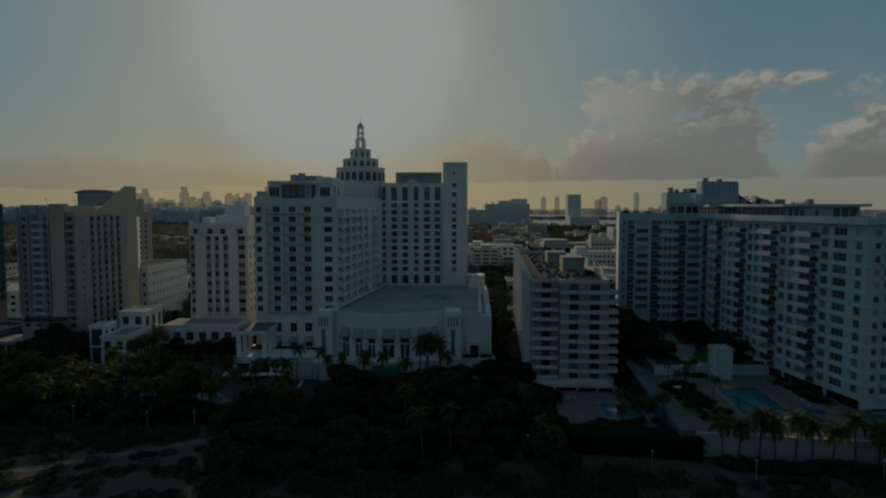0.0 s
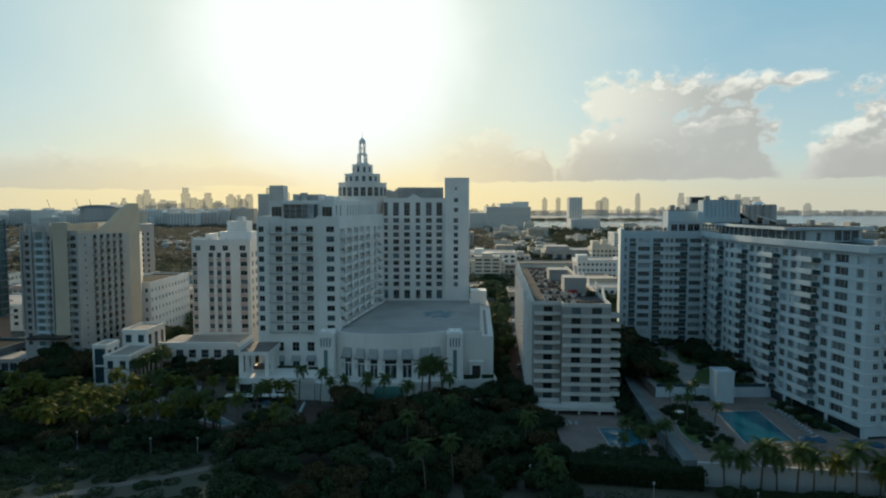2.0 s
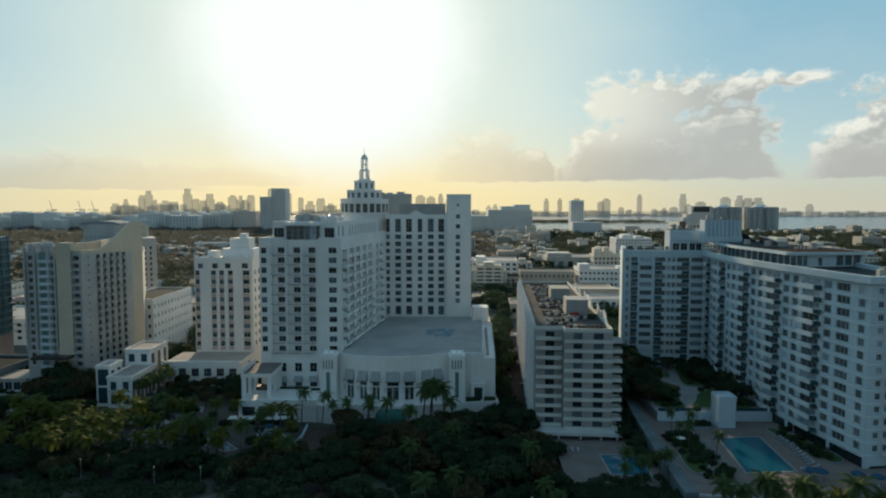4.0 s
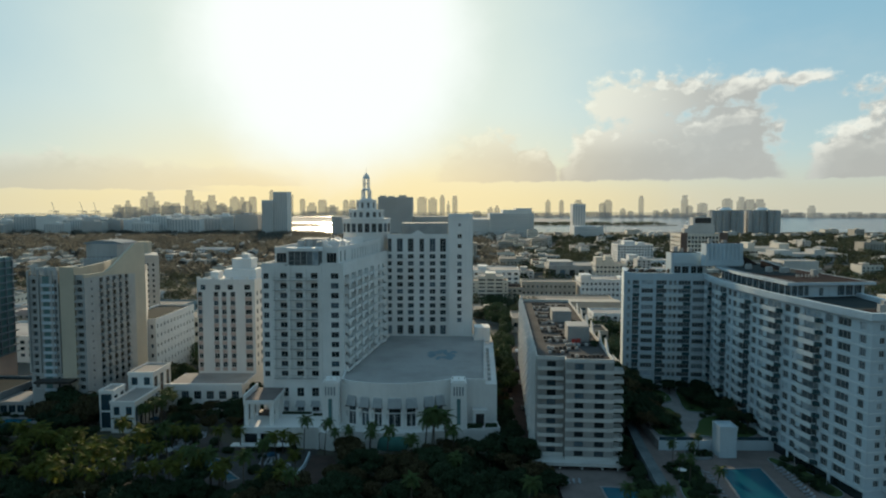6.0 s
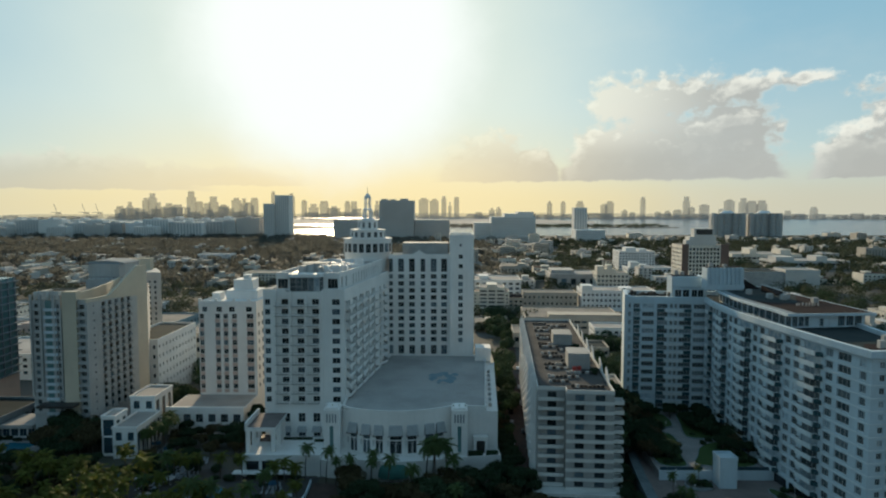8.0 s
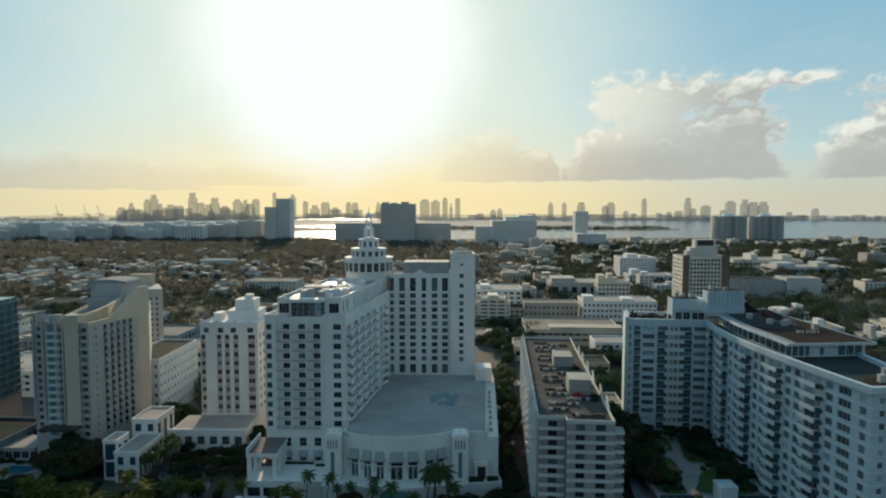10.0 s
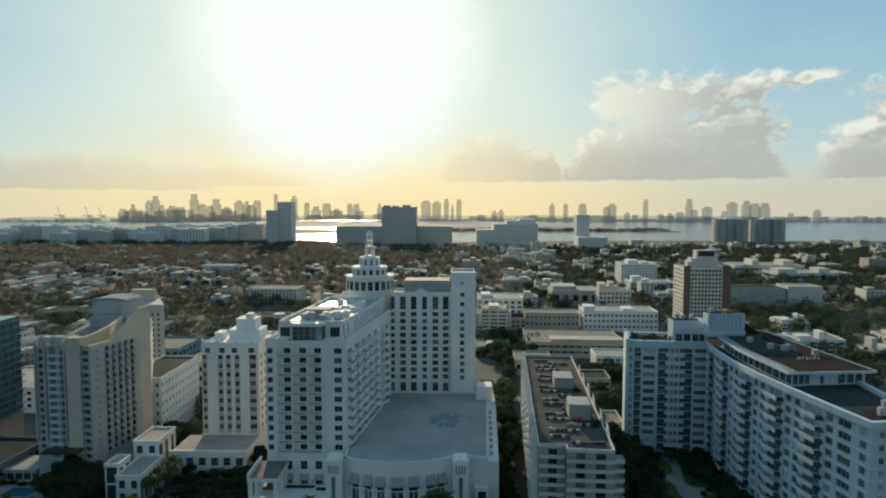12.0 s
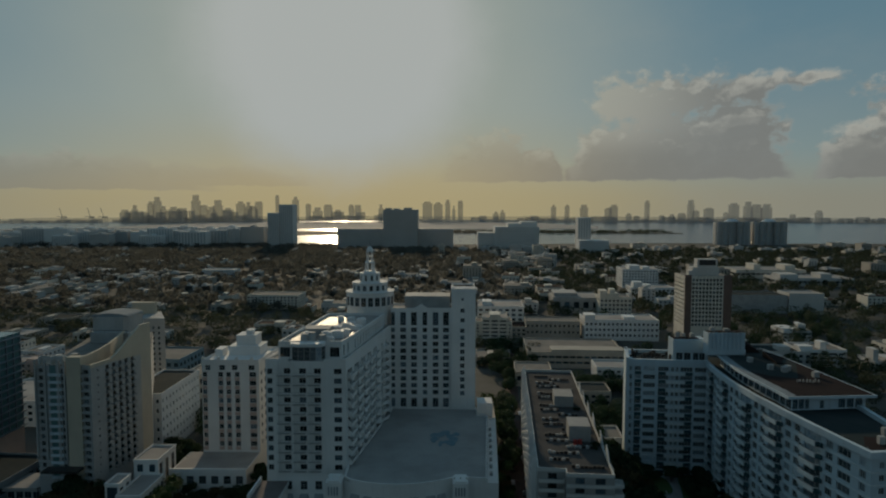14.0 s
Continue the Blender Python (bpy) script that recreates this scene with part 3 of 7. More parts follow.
# glazed top storey: a rounded glass bay to the sea, tall slots along the flank
ring = [(-58.4, 211.4), (-37.0, 211.4), (-34.6, 222), (-28.8, 267.5), (-52, 267.5)]
b = new_bm()
side_ops = [(0.5, 3.9, 56.0, 59.3), (17.4, 20.7, 56.0, 59.3)]
mp = facade(b, ring[0], ring[1], 55.4, 60.4, side_ops, 0.3)
slots = []
for i in (1, 2):
    mm, LL = wall_frame(ring[i], ring[i + 1])
    o = [(1.6 + 3.7 * k, 2.7 + 3.7 * k, 56.2, 59.8) for k in range(int((LL - 2) / 3.7))]
    facade(b, ring[i], ring[i + 1], 55.4, 60.4, o, 0.3)
    slots.append((mm, o))
for i in (3, 4):
    facade(b, ring[i], ring[(i + 1) % 5], 55.4, 60.4)
pent = part("penthouse", b, STUCCO, hotel, "set-back white top storey with tall slot windows")
windows(pent, mp, side_ops, 0.3, 3, 1)
for mm, o in slots:
    windows(pent, mm, o, 0.3, 1, 2)
b = new_bm()
polygon_roof(b, ring, 60.4)
part("roof", b, SHEENROOF, pent, "worn flat roof with a shiny membrane")
bay = [(-53.9, 211.4), (-53.1, 208.9), (-51.0, 208.15), (-49.0, 208.1), (-47.0, 208.1), (-45.0, 208.15), (-43.3, 208.9), (-42.5, 211.4)]
for A, B in zip(bay, bay[1:]):
    mm, LL = wall_frame(A, B)
    f, p = window_meshes(LL, 4.8, 1, 3, FRAME, TEALGLASS if LL < 2.2 and A[1] > 208.5 else SLABGLASS)
    link("pane", p, link("bay_window", f, pent, wm(pent).inverted() @ mm @ Matrix.Translation((0, 0, 55.42))))
b = new_bm()
prism(b, [(-48.2 + (x + 48.2) * 1.06, y - 0.4) for x, y in bay] + [(-42.5, 213), (-53.9, 213)], 60.1, 61.2)
part("bay_roof", b, WHITE, pent, "white rounded roof over the glass bay")
b = new_bm()
parapet(b, [(-58.4, 211.5), (-36.9, 211.5), (-34.9, 222), (-28.4, 267.9), (-52.4, 267.9)], 60.4, 61.4, 0.5)
part("parapet", b, STUCCO, pent)
prng = random.Random(3)
for k in range(22):
    b = new_bm()
    y = prng.uniform(215, 258)
    x = -46 + (y - 215) * 0.2 + prng.uniform(-7, 6)
    q, h = prng.uniform(0.7, 2.2), prng.uniform(0.8, 2.6)
    box(b, x - q, x + q, y - 1.1, y + 1.1, 60.4, 60.4 + h)
    box(b, x - q * 0.6, x + q * 0.6, y - 0.7, y + 0.7, 60.4 + h, 60.7 + h)
    part("roof_unit", b, prng.choice((GREYC, WHITE, WHITE)), hotel, "cooling unit on the roof")
b = new_bm()
prism(b, ring_box(-52, -43, 222, 229), 60.4, 63.6)
part("roof_house", b, GREYC, hotel, "grey plant room on the roof")
for x, y, h in ((-50, 213.6, 2.6), (-47.5, 214, 3.1), (-44, 214.4, 2.2)):
    b = new_bm()
    tube(b, x, y, 60.9, 60.9 + h, 1.3, 1.2, 12)
    part("roof_tank", b, GREYC, hotel)

# rear wing
RA, RBB, RC, RD = (-26.2, 272.0), (0.0, 272.0), (0.0, 270.6), (10.4, 270.6)
rear_sills = [round(24.95 + 3.05 * k, 2) for k in range(10)]
rear_cols = [(0.1, 1.7), (4.0, 6.5), (8.7, 11.2), (13.7, 15.7), (18.1, 20.6), (22.6, 25.1)]
rops = grid(rear_cols, rear_sills, 1.95)
rtall = [(a, c, 55.4, 61.1) for a, c in rear_cols] + [(a, c, 19.4, 23.3) for a, c in rear_cols]
b = new_bm()
m_rear = facade(b, RA, RBB, low, 62.4, rops + rtall)
facade(b, RBB, RC, low, 71.0)
stair = [(3.8, 5.7, z, z + 1.9) for z in rear_sills] + [(3.9, 5.7, 57.0, 58.8), (3.9, 5.7, 61.2, 63.0), (4.3, 5.3, 66.4, 67.6)]
m_stair = facade(b, RC, RD, low, 71.0, stair)
facade(b, RD, (10.4, 290), low, 71.0)
facade(b, (10.4, 290), (-26.2, 290), low, 62.4)
facade(b, (0.0, 290), RBB, 60, 71.0)
part("wall", b, STUCCO, hotel, "white stucco walls of the rear wing")
windows(hotel, m_rear, rops, 0.3, 2, 2, limit=300)
windows(hotel, m_rear, rtall, 0.3, 2, 4, limit=320)
windows(hotel, m_stair, stair, 0.3, 2, 2, limit=340)
b = new_bm()
polygon_roof(b, [(-26.2, 272), (0, 272), (0, 290), (-26.2, 290)], 61.6)
part("roof", b, ROOFPALE, hotel, "pale flat roof")
b = new_bm()
polygon_roof(b, [(0, 270.6), (10.4, 270.6), (10.4, 290), (0, 290)], 70.2)
parapet(b, [(0, 270.6), (10.4, 270.6), (10.4, 290), (0, 290)], 71.0, 71.6, 0.4)
part("parapet", b, STUCCO, hotel)
b = new_bm()
v = [(-26.2, 62.4), (0, 62.4), (0, 63.0), (-10.2, 63.0), (-13.1, 64.8), (-16.0, 63.0), (-26.2, 63.0)]
f1 = [b.verts.new((x, 271.95, z)) for x, z in v]
f2 = [b.verts.new((x, 272.5, z)) for x, z in v]
b.faces.new(f1)
b.faces.new(f2[::-1])
for i in range(len(v)):
    j = (i + 1) % len(v)
    b.faces.new((f1[j], f1[i], f2[i], f2[j]))
part("gable", b, STUCCO, hotel, "small pointed gable on the parapet")
b = new_bm()
box(b, -20.5, -0.6, 276, 288, 61.6, 67.6)
for i in range(12):
    box(b, -20.2 + i * 1.65, -19.6 + i * 1.65, 275.9, 276.0, 61.9, 67.4)
part("roof_plant", b, GREYC, hotel, "grey louvred plant room on the roof")
rb_slab = balcony_mesh(7.0, 0.6, 0.35, solid=True)
for z in rear_sills:
    for u in (4.0, 18.1):
        link("balcony", rb_slab, hotel, inv_hotel @ m_rear @ Matrix.Translation((u + 0.1, 0, z - 0.55)))

# round drum and spire at the corner
SX, SY = -36.2, 280.0


def drum(r, z0, z1, n, wd, za, zb, name, mat=STUCCO, segs=48, lip=0.35):
    """A round storey with a ring of openings, as parts of the hotel."""
    b = new_bm()
    tube(b, SX, SY, z0, z1, r, r, segs)
    for z in (z1 - 0.45,):
        tube(b, SX, SY, z, z1 + 0.05, r + lip, r + lip, segs)
    ob = part(name, b, mat, hotel, smooth=False)
    inv = wm(ob).inverted()
    f, p = window_meshes(wd, zb - za, 2, 2, FRAME, GLASS)
    for i in range(n):
        a = -math.pi / 2 + 6.28319 * (i + 0.5) / n
        if math.sin(a) > 0.35:
            continue
        m = Matrix.Translation((SX, SY, za)) @ Matrix.Rotation(a + math.pi / 2, 4, "Z") @ Matrix.Translation((-wd / 2, -r - 0.03, 0))
        link("pane", p, link("window", f, ob, inv @ m))
    pw = (6.28319 * r / n - wd) / 2 * 0.8
    b = new_bm()
    box(b, -pw, pw, -r - 0.22, -r + 0.2, za - 0.4, zb + 0.3)
    pil = data_of(b, "pilaster", mat)
    for i in range(n):
        a = -math.pi / 2 + 6.28319 * i / n
        link("pilaster", pil, ob, inv @ Matrix.Translation((SX, SY, 0)) @ Matrix.Rotation(a + math.pi / 2, 4, "Z"))
    return ob


b = new_bm()
tube(b, SX, SY, 0, 63.5, 10.2, 10.2, 48)
part("drum_base", b, STUCCO, hotel)
drum(10.4, 63.0, 69.6, 22, 2.1, 63.8, 67.6, "lower_drum")
drum(7.5, 69.6, 73.5, 16, 1.5, 70.2, 72.4, "middle_drum")
drum(4.2, 73.5, 77.6, 10, 1.0, 74.2, 76.6, "upper_drum", segs=32)
b = new_bm()
tube(b, SX, SY, 77.6, 78.4, 3.0, 2.6, 16)
tube(b, SX, SY, 81.9, 82.7, 2.3, 1.7, 16)
tube(b, SX, SY, 84.7, 85.0, 1.55, 1.55, 16)
tube(b, SX, SY, 87.0, 87.5, 1.6, 1.5, 16)
for i in range(5):
    z, r = 87.5 + 0.4 * i, 1.45 * math.cos(i * 0.3)
    tube(b, SX, SY, z, z + 0.4, r, 1.45 * math.cos((i + 1) * 0.3), 16)
lantern = part("spire", b, WHITE, hotel, "open white lantern spire with domed tip")
b = new_bm()
tube(b, SX, SY, 89.4, 92.0, 0.1, 0.04, 6)
part("finial", b, DARKFRAME, lantern, "thin dark rod")
inv_l = wm(lantern).inverted()
for r, z0, z1, r0, r1 in ((1.9, 78.4, 81.9, 0.36, 0.3), (1.35, 82.6, 87.0, 0.2, 0.17)):
    b = new_bm()
    tube(b, 0, 0, z0, z1, r0, r1, 6)
    col = data_of(b, "column", WHITE)
    for i in range(6):
        a = 6.28319 * (i + 0.25) / 6
        link("column", col, lantern, inv_l @ Matrix.Translation((SX + r * math.cos(a), SY + r * math.sin(a), 0)))

# ---- ballroom block in front ----
ball = thing("ballroom", -10, 230, 0, "low white ballroom block with curved colonnaded sea front", "hotel annex")


def bow(x):
    """The curved front line of the block."""
    return 199.8 - 6.0 * max(0.0, 1 - ((x + 17.5) / 19.0) ** 2)


xs = [-34.5 + (1.6 + 34.5) * i / 14 for i in range(15)]
line = [(x, bow(x)) for x in xs]
b = new_bm()
openings = [(-31.9, -29.3), (-27.6, -25.0), (-23.5, -20.9), (-18.9, -14.9), (-13.3, -10.2), (-7.8, -5.0), (-4.2, -1.8)]
pts = sorted(set([-34.5, 1.6] + [x for o in openings for x in o]))
for a, c in zip(pts, pts[1:]):
    hole = any(abs(a - o[0]) < 1e-6 for o in openings)
    A, B = (a, bow(a)), (c, bow(c))
    m, L = wall_frame(A, B)
    if hole:
        o = [(0.15, L - 0.15, 5.9, 12.6)]
        facade(b, A, B, 0, 18.9, o, 0.5)
    else:
        facade(b, A, B, 0, 18.9)
front_wall = part("wall", b, STUCCO, ball, "curved white front wall with tall openings")
for o in openings:
    A, B = (o[0], bow(o[0])), (o[1], bow(o[1]))
    m, L = wall_frame(A, B)
    windows(ball, m, [(0.15, L - 0.15, 5.9, 12.6)], 0.5, 3, 2, FRAME)
    b = new_bm()
    # awning box above each opening
    hood = [(-0.2, 0, 12.2), (L + 0.2, 0, 12.2), (L + 0.05, 0, 15.2), (-0.05, 0, 15.2), (-0.2, -1.3, 12.2), (L + 0.2, -1.3, 12.2), (L + 0.05, -0.35, 15.0), (-0.05, -0.35, 15.0)]
    hv = [b.verts.new(m @ Vector(q)) for q in hood]
    for ids in ((4, 5, 6, 7), (7, 6, 2, 3), (0, 4, 7, 3), (5, 1, 2, 6), (0, 1, 5, 4)):
        b.faces.new([hv[i] for i in ids])
    part("awning", b, AWNING, ball, "pale grey sloping canvas hood")
    b = new_bm()
    box(b, -0.6, -0.2, -0.35, 0, 8.6, 10.2, m=m)
    part("wall_lamp", b, FRAME, ball)
    b = new_bm()
    for u in (-0.25, L + 0.05):
        box(b, u, u + 0.2, -1.7, 0, 12.0, 12.18, m=m)
    box(b, -0.25, L + 0.25, -1.75, -1.6, 12.0, 12.18, m=m)
    part("awning_frame", b, DARKFRAME, ball, "dark metal awning frame")
    b = new_bm()
    box(b, 0.15, L - 0.15, 0.28, 0.44, 10.0, 10.35, m=m)
    box(b, L / 2 - 0.1, L / 2 + 0.1, 0.28, 0.44, 5.9, 10.0, m=m)
    part("transom", b, WHITE, ball, "white window transom")
BR = [(-34.5, 199.8), *line[1:-1], (1.6, 199.8), (11.6, 198.95), (15.2, 262), (11.0, 262), (11, 270.3), (-26.0, 271.5), (-26.0, 268), (-34.8, 210)]
b = new_bm()
polygon_roof(b, BR, 18.85)
part("roof", b, BALLROOF, ball, "wide grey flat roof with worn coating")
b = new_bm()
parapet(b, BR, 18.9, 19.8, 0.4)
facade(b, (1.6, 199.8), (11.6, 198.95), 0, 18.9)
facade(b, (11.6, 198.95), (15.4, 198.6), 0, 18.2)
facade(b, (15.4, 198.6), (18.6, 262), 0, 18.2)
facade(b, (11.6, 198.96), (15.2, 262), 17.2, 18.9)
facade(b, (18.6, 262), (18.6, 285), 0, 18.2)
parapet(b, [(11.7, 198.94), (15.4, 198.6), (18.6, 262), (15.3, 262)], 17.3, 18.25, 0.3)
quad(b, (11.7, 199.0, 17.4), (15.3, 198.7, 17.4), (18.5, 262, 17.4), (15.3, 262, 17.4))
part("side_wall", b, STUCCO, ball)
b = new_bm()
box(b, 11.0, 17.4, 262.4, 270.4, 18.4, 24.2)
part("stair_head", b, STUCCO, ball)
b = new_bm()
rnd = random.Random(4)
for i in range(26):
    x, y = -2.5 + rnd.uniform(-4.5, 4.5), 235 + max(-1.3, min(1.3, rnd.gauss(0, 1.0))) * 5.0
    r = rnd.uniform(0.6, 1.7)
    ring = [(x + r * rnd.uniform(0.7, 1.2) * math.cos(6.283 * k / 9), y + 1.6 * r * rnd.uniform(0.7, 1.2) * math.sin(6.283 * k / 9)) for k in range(9)]
    polygon_roof(b, ring, 18.92 + 0.003 * i)
part("roof_marking", b, BLUEPAINT, ball, "faded blue splash of paint on the roof")
for x0, x1 in ((-39.6, -34.6), (0.6, 5.6)):
    b = new_bm()
    box(b, x0, x1, 194.2, 200.2, 0, 19.9)
    box(b, x0 + 0.5, x1 - 0.5, 194.5, 200.0, 19.9, 20.5)
    for dx in (0.3, 2.2, 4.1):
        box(b, x0 + dx, x0 + dx + 0.6, 196.0, 196.6, 20.5, 21.3)
    py = part("pylon", b, STUCCO, ball, "square white pylon with a tall slot window")
    b = new_bm()
    xm = (x0 + x1) / 2
    box(b, xm - 0.6, xm + 0.6, 194.08, 194.19, 6.6, 14.8)
    part("pane", b, TEALGLASS, py)
    # flutes drawn as proud grey strips, their shade put into the colour
    b = new_bm()
    for dx in (-1.4, -0.5, 0.4, 1.3):
        box(b, xm + dx - 0.22, xm + dx + 0.22, 194.1, 194.19, 15.9, 18.6)
    part("fluting", b, LANE, py, "grey strips standing in for shaded flutes")
    b = new_bm()
    for sx in (-0.72, 0.6):
        box(b, xm + sx, xm + sx + 0.12, 194.0, 194.19, 6.5, 15.0)
    part("window_frame", b, WHITE, py)
b = new_bm()
box(b, 0, 1.0, 0, 1.4, 0, 0.9)
box(b, 0.2, 0.8, 0.2, 1.2, 0.9, 1.05)
vent = data_of(b, "roof_vent", GREYC)
for i in range(8):
    link("roof_vent", vent, ball, wm(ball).inverted() @ Matrix.Translation((13.0 + 0.29 * i, 206 + i * 6, 17.41)), "small pale roof vent")
# terrace in front
b = new_bm()
prism(b, [(-40, 191), (-37, 189.5), (-30, 189.0), (-17, 186.5), (-5, 188.5), (6, 191), (16, 192.5), (15.4, 198.4), (-40, 198.4)], 0, 5.4)
part("terrace", b, STUCCO, ball, "raised white terrace")
b = new_bm()
parapet(b, [(-37, 189.5), (-30, 189.0), (-17, 186.5), (-5, 188.5), (6, 191), (16, 192.5), (15.4, 198), (-37, 198)], 5.4, 6.4, 0.3)
part("parapet", b, STUCCO, ball)
b = new_bm()


def shell(u, v):
    """A point of the awning's rounded shell: u round its front, v up to its ridge."""
    bulge = abs(math.sin(u)) ** 0.6 * math.cos(v) ** 0.8
    return (-17.0 + 4.7 * math.copysign(abs(math.cos(u)) ** 0.6, math.cos(u)) * math.cos(v) ** 0.35, 187.2 - 3.4 * bulge, 2.2 + 3.4 * math.sin(v))


for p in range(12):
    for q in range(6):
        u0, u1, v0, v1 = math.pi * p / 12, math.pi * (p + 1) / 12, 1.5 * q / 6, 1.5 * (q + 1) / 6
        quad(b, shell(u1, v0), shell(u0, v0), shell(u0, v1), shell(u1, v1))
part("canopy", b, GREENAWN, ball, "rounded blue-green canvas awning")

# dark hedge boxes and doors on the terrace
for x0, x1, y in ((-55, -45.5, 204.6), (-44.5, -41, 203.0), (5.8, 10.5, 193.6), (11.5, 15.2, 194)):
    b = new_bm()
    box(b, x0, x1, y, y + 0.9, 5.4, 7.0)
    part("planter_hedge", b, LEAFDARK, ball, "clipped hedge in a terrace planter")
b = new_bm()
box(b, 7.6, 12.2, 196.4, 198.6, 5.4, 10.6)
part("porch", b, STUCCO, ball)
b = new_bm()
box(b, 8.6, 11.2, 196.3, 196.39, 5.5, 9.4)
part("door", b, DARKFRAME, ball, "dark terrace door")

# open pavilion at the wing's foot
pav = thing("pavilion", -59.5, 196, 0, "white two-storey open pavilion with square pillars", "pavilion")
b = new_bm()
box(b, -0.6, 0.6, -0.6, 0.6, 6.4, 13.2)
pillar = data_of(b, "pillar", STUCCO)
for x in (-63.5, -55.5):
    for y in (194.4, 200.5, 206.3):
        link("pillar", pillar, pav, wm(pav).inverted() @ Matrix.Translation((x, y, 0)))
b = new_bm()
box(b, -64.3, -54.7, 193.6, 207.6, 13.2, 14.4)
box(b, -64.3, -63.7, 193.6, 207.6, 14.4, 16.0)
part("roof_frame", b, STUCCO, pav)
b = new_bm()
box(b, -63.6, -54.8, 193.8, 207.5, 14.41, 14.5)
part("roof", b, DECK, pav)
b = new_bm()
box(b, -64.3, -40.0, 190.0, 207.9, 5.2, 6.4)
box(b, -64.3, -40.0, 190.0, 190.3, 6.4, 7.2)
part("terrace", b, STUCCO, pav, "white terrace slab with parapet")
b = new_bm()
box(b, -0.45, 0.45, -0.45, 0.45, 0, 5.2)
post = data_of(b, "pillar", STUCCO)
for x in (-63.6, -58.6, -52.6, -46.6, -40.6):
    link("pillar", post, pav, wm(pav).inverted() @ Matrix.Translation((x, 190.7, 0)))
b = new_bm()
box(b, -63.2, -40.4, 192.2, 192.4, 0.2, 5.2)
part("glazing", b, GLASS, pav, "dark glazing behind the pillars")
b = new_bm()
box(b, -46.2, -41.0, 190.9, 191.1, 0, 5.2)
box(b, -51.8, -47.4, 191.0, 191.2, 2.6, 5.2)
part("panel", b, STUCCO, pav)
b = new_bm()
box(b, -66.5, -48, 187.4, 190.2, 2.0, 2.3)
part("canopy", b, WHITE, pav, "low white canopy over the pool bar")
b = new_bm()
box(b, -62.4, -57.4, 203, 206, 6.4, 7.6)
part("counter", b, BROWN, pav, "dark brown timber bar")

# ---- the long white apartment slab ----
slab = thing("apartment_slab", 100, 195, 0, "long curved white balcony apartment building with roof storey", "apartment building")
SLAB_TOP, FLOOR = 49.4, 3.1
LINE = [(94.5, 230.5), (92.6, 218.5), (91.8, 206.5), (92.0, 194.5), (92.9, 182.5), (94.3, 170.5), (96.0, 158.0), (97.8, 145.3)]


def along(y):
    """The x of the curved front at a depth y."""
    for (xa, ya), (xb, yb) in zip(LINE, LINE[1:]):
        if yb <= y <= ya:
            return xa + (xb - xa) * (ya - y) / (ya - yb)


# party walls between the flats, one bay of balconies each
CURVE = [(along(y), y) for y in (230.5, 220.0, 204.0, 188.2, 172.4, 156.7, 145.3)]
WING = [(66.0, 233.5), (94.5, 230.5)]
floors = [round(4.9 + 0.9 + FLOOR * k, 2) for k in range(1, 14)]
inv_slab = wm(slab).inverted()
solid_bal, small_bal = balcony_mesh(6.0, 1.6, 1.1, BALWHITE, solid=True), balcony_mesh(4.5, 1.3, 1.1, BALWHITE, solid=True)
ac_bm = new_bm()
box(ac_bm, 0, 1.1, -0.55, 0, 0, 0.75)
AC = data_of(ac_bm, "air_conditioner", DARKFRAME)
b = new_bm()
m, L = wall_frame(*WING)
wing_cols = [(0.4, 1.3), (2.2, 4.5), (5.4, 9.6), (10.7, 14.4), (15.3, 16.3), (16.9, 17.9), (18.6, 22.9), (23.7, 27.8)]
wops = grid(wing_cols, floors, 1.65)
m_wing = facade(b, WING[0], WING[1], 0, SLAB_TOP - 0.7, wops)
cells = []
for i, (A, B) in enumerate(zip(CURVE, CURVE[1:])):
    mm, LL = wall_frame(A, B)
    if i == 5:
        cols, doors = [(0.9, 5.2), (7.9, 9.9)], []
    elif i == 0:
        cols, doors = [(0.5, 1.5), (7.9, 10.1)], [(1.9, 6.9)]
    else:
        cols, doors = [(0.5, 2.9), (12.5, 15.1)], [(4.7, 10.9)]
    o = grid(cols, [round(z - 0.25, 2) for z in floors], 1.95) + grid(doors, [round(z - 0.6, 2) for z in floors], 2.35)
    facade(b, A, B, 0, SLAB_TOP - 0.7, o, 0.4)
    cells.append((i, mm, cols, o))
END = [(97.8, 145.3), (112.5, 147.0), (117.5, 186.0), (113, 245), (70.0, 250)]
end_cols = [(2.0, 3.4), (4.6, 7.0), (8.6, 10.2), (11.2, 13.6)]
eo = grid(end_cols, floors, 1.5)
m_end = facade(b, END[0], END[1], 0, SLAB_TOP - 0.7, eo)
for A, B in zip(END[1:], END[2:]):
    facade(b, A, B, 0, SLAB_TOP)
facade(b, END[-1], WING[0], 0, SLAB_TOP)
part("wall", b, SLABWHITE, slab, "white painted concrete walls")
for i, mm, cols, o in sorted(cells, key=lambda c: -c[0]):
    windows(slab, mm, o, 0.4, 3, 1, None, SLABGLASS, limit=300)
windows(slab, m_end, eo, 0.3, 2, 1, None, SLABGLASS, limit=352)
windows(slab, m_wing, wops, 0.3, 4, 1, None, SLABGLASS, limit=456)
b = new_bm()
box(b, 0, 0.7, -1.3, -0.5, -0.2, 0.95)
box(b, 0.85, 1.5, -1.0, -0.3, -0.05, 0.95)
box(b, 0.0, 1.5, -0.5, 0, -0.2, -0.05)
railing = data_of(b, "dark_railing", RAILGLASS)
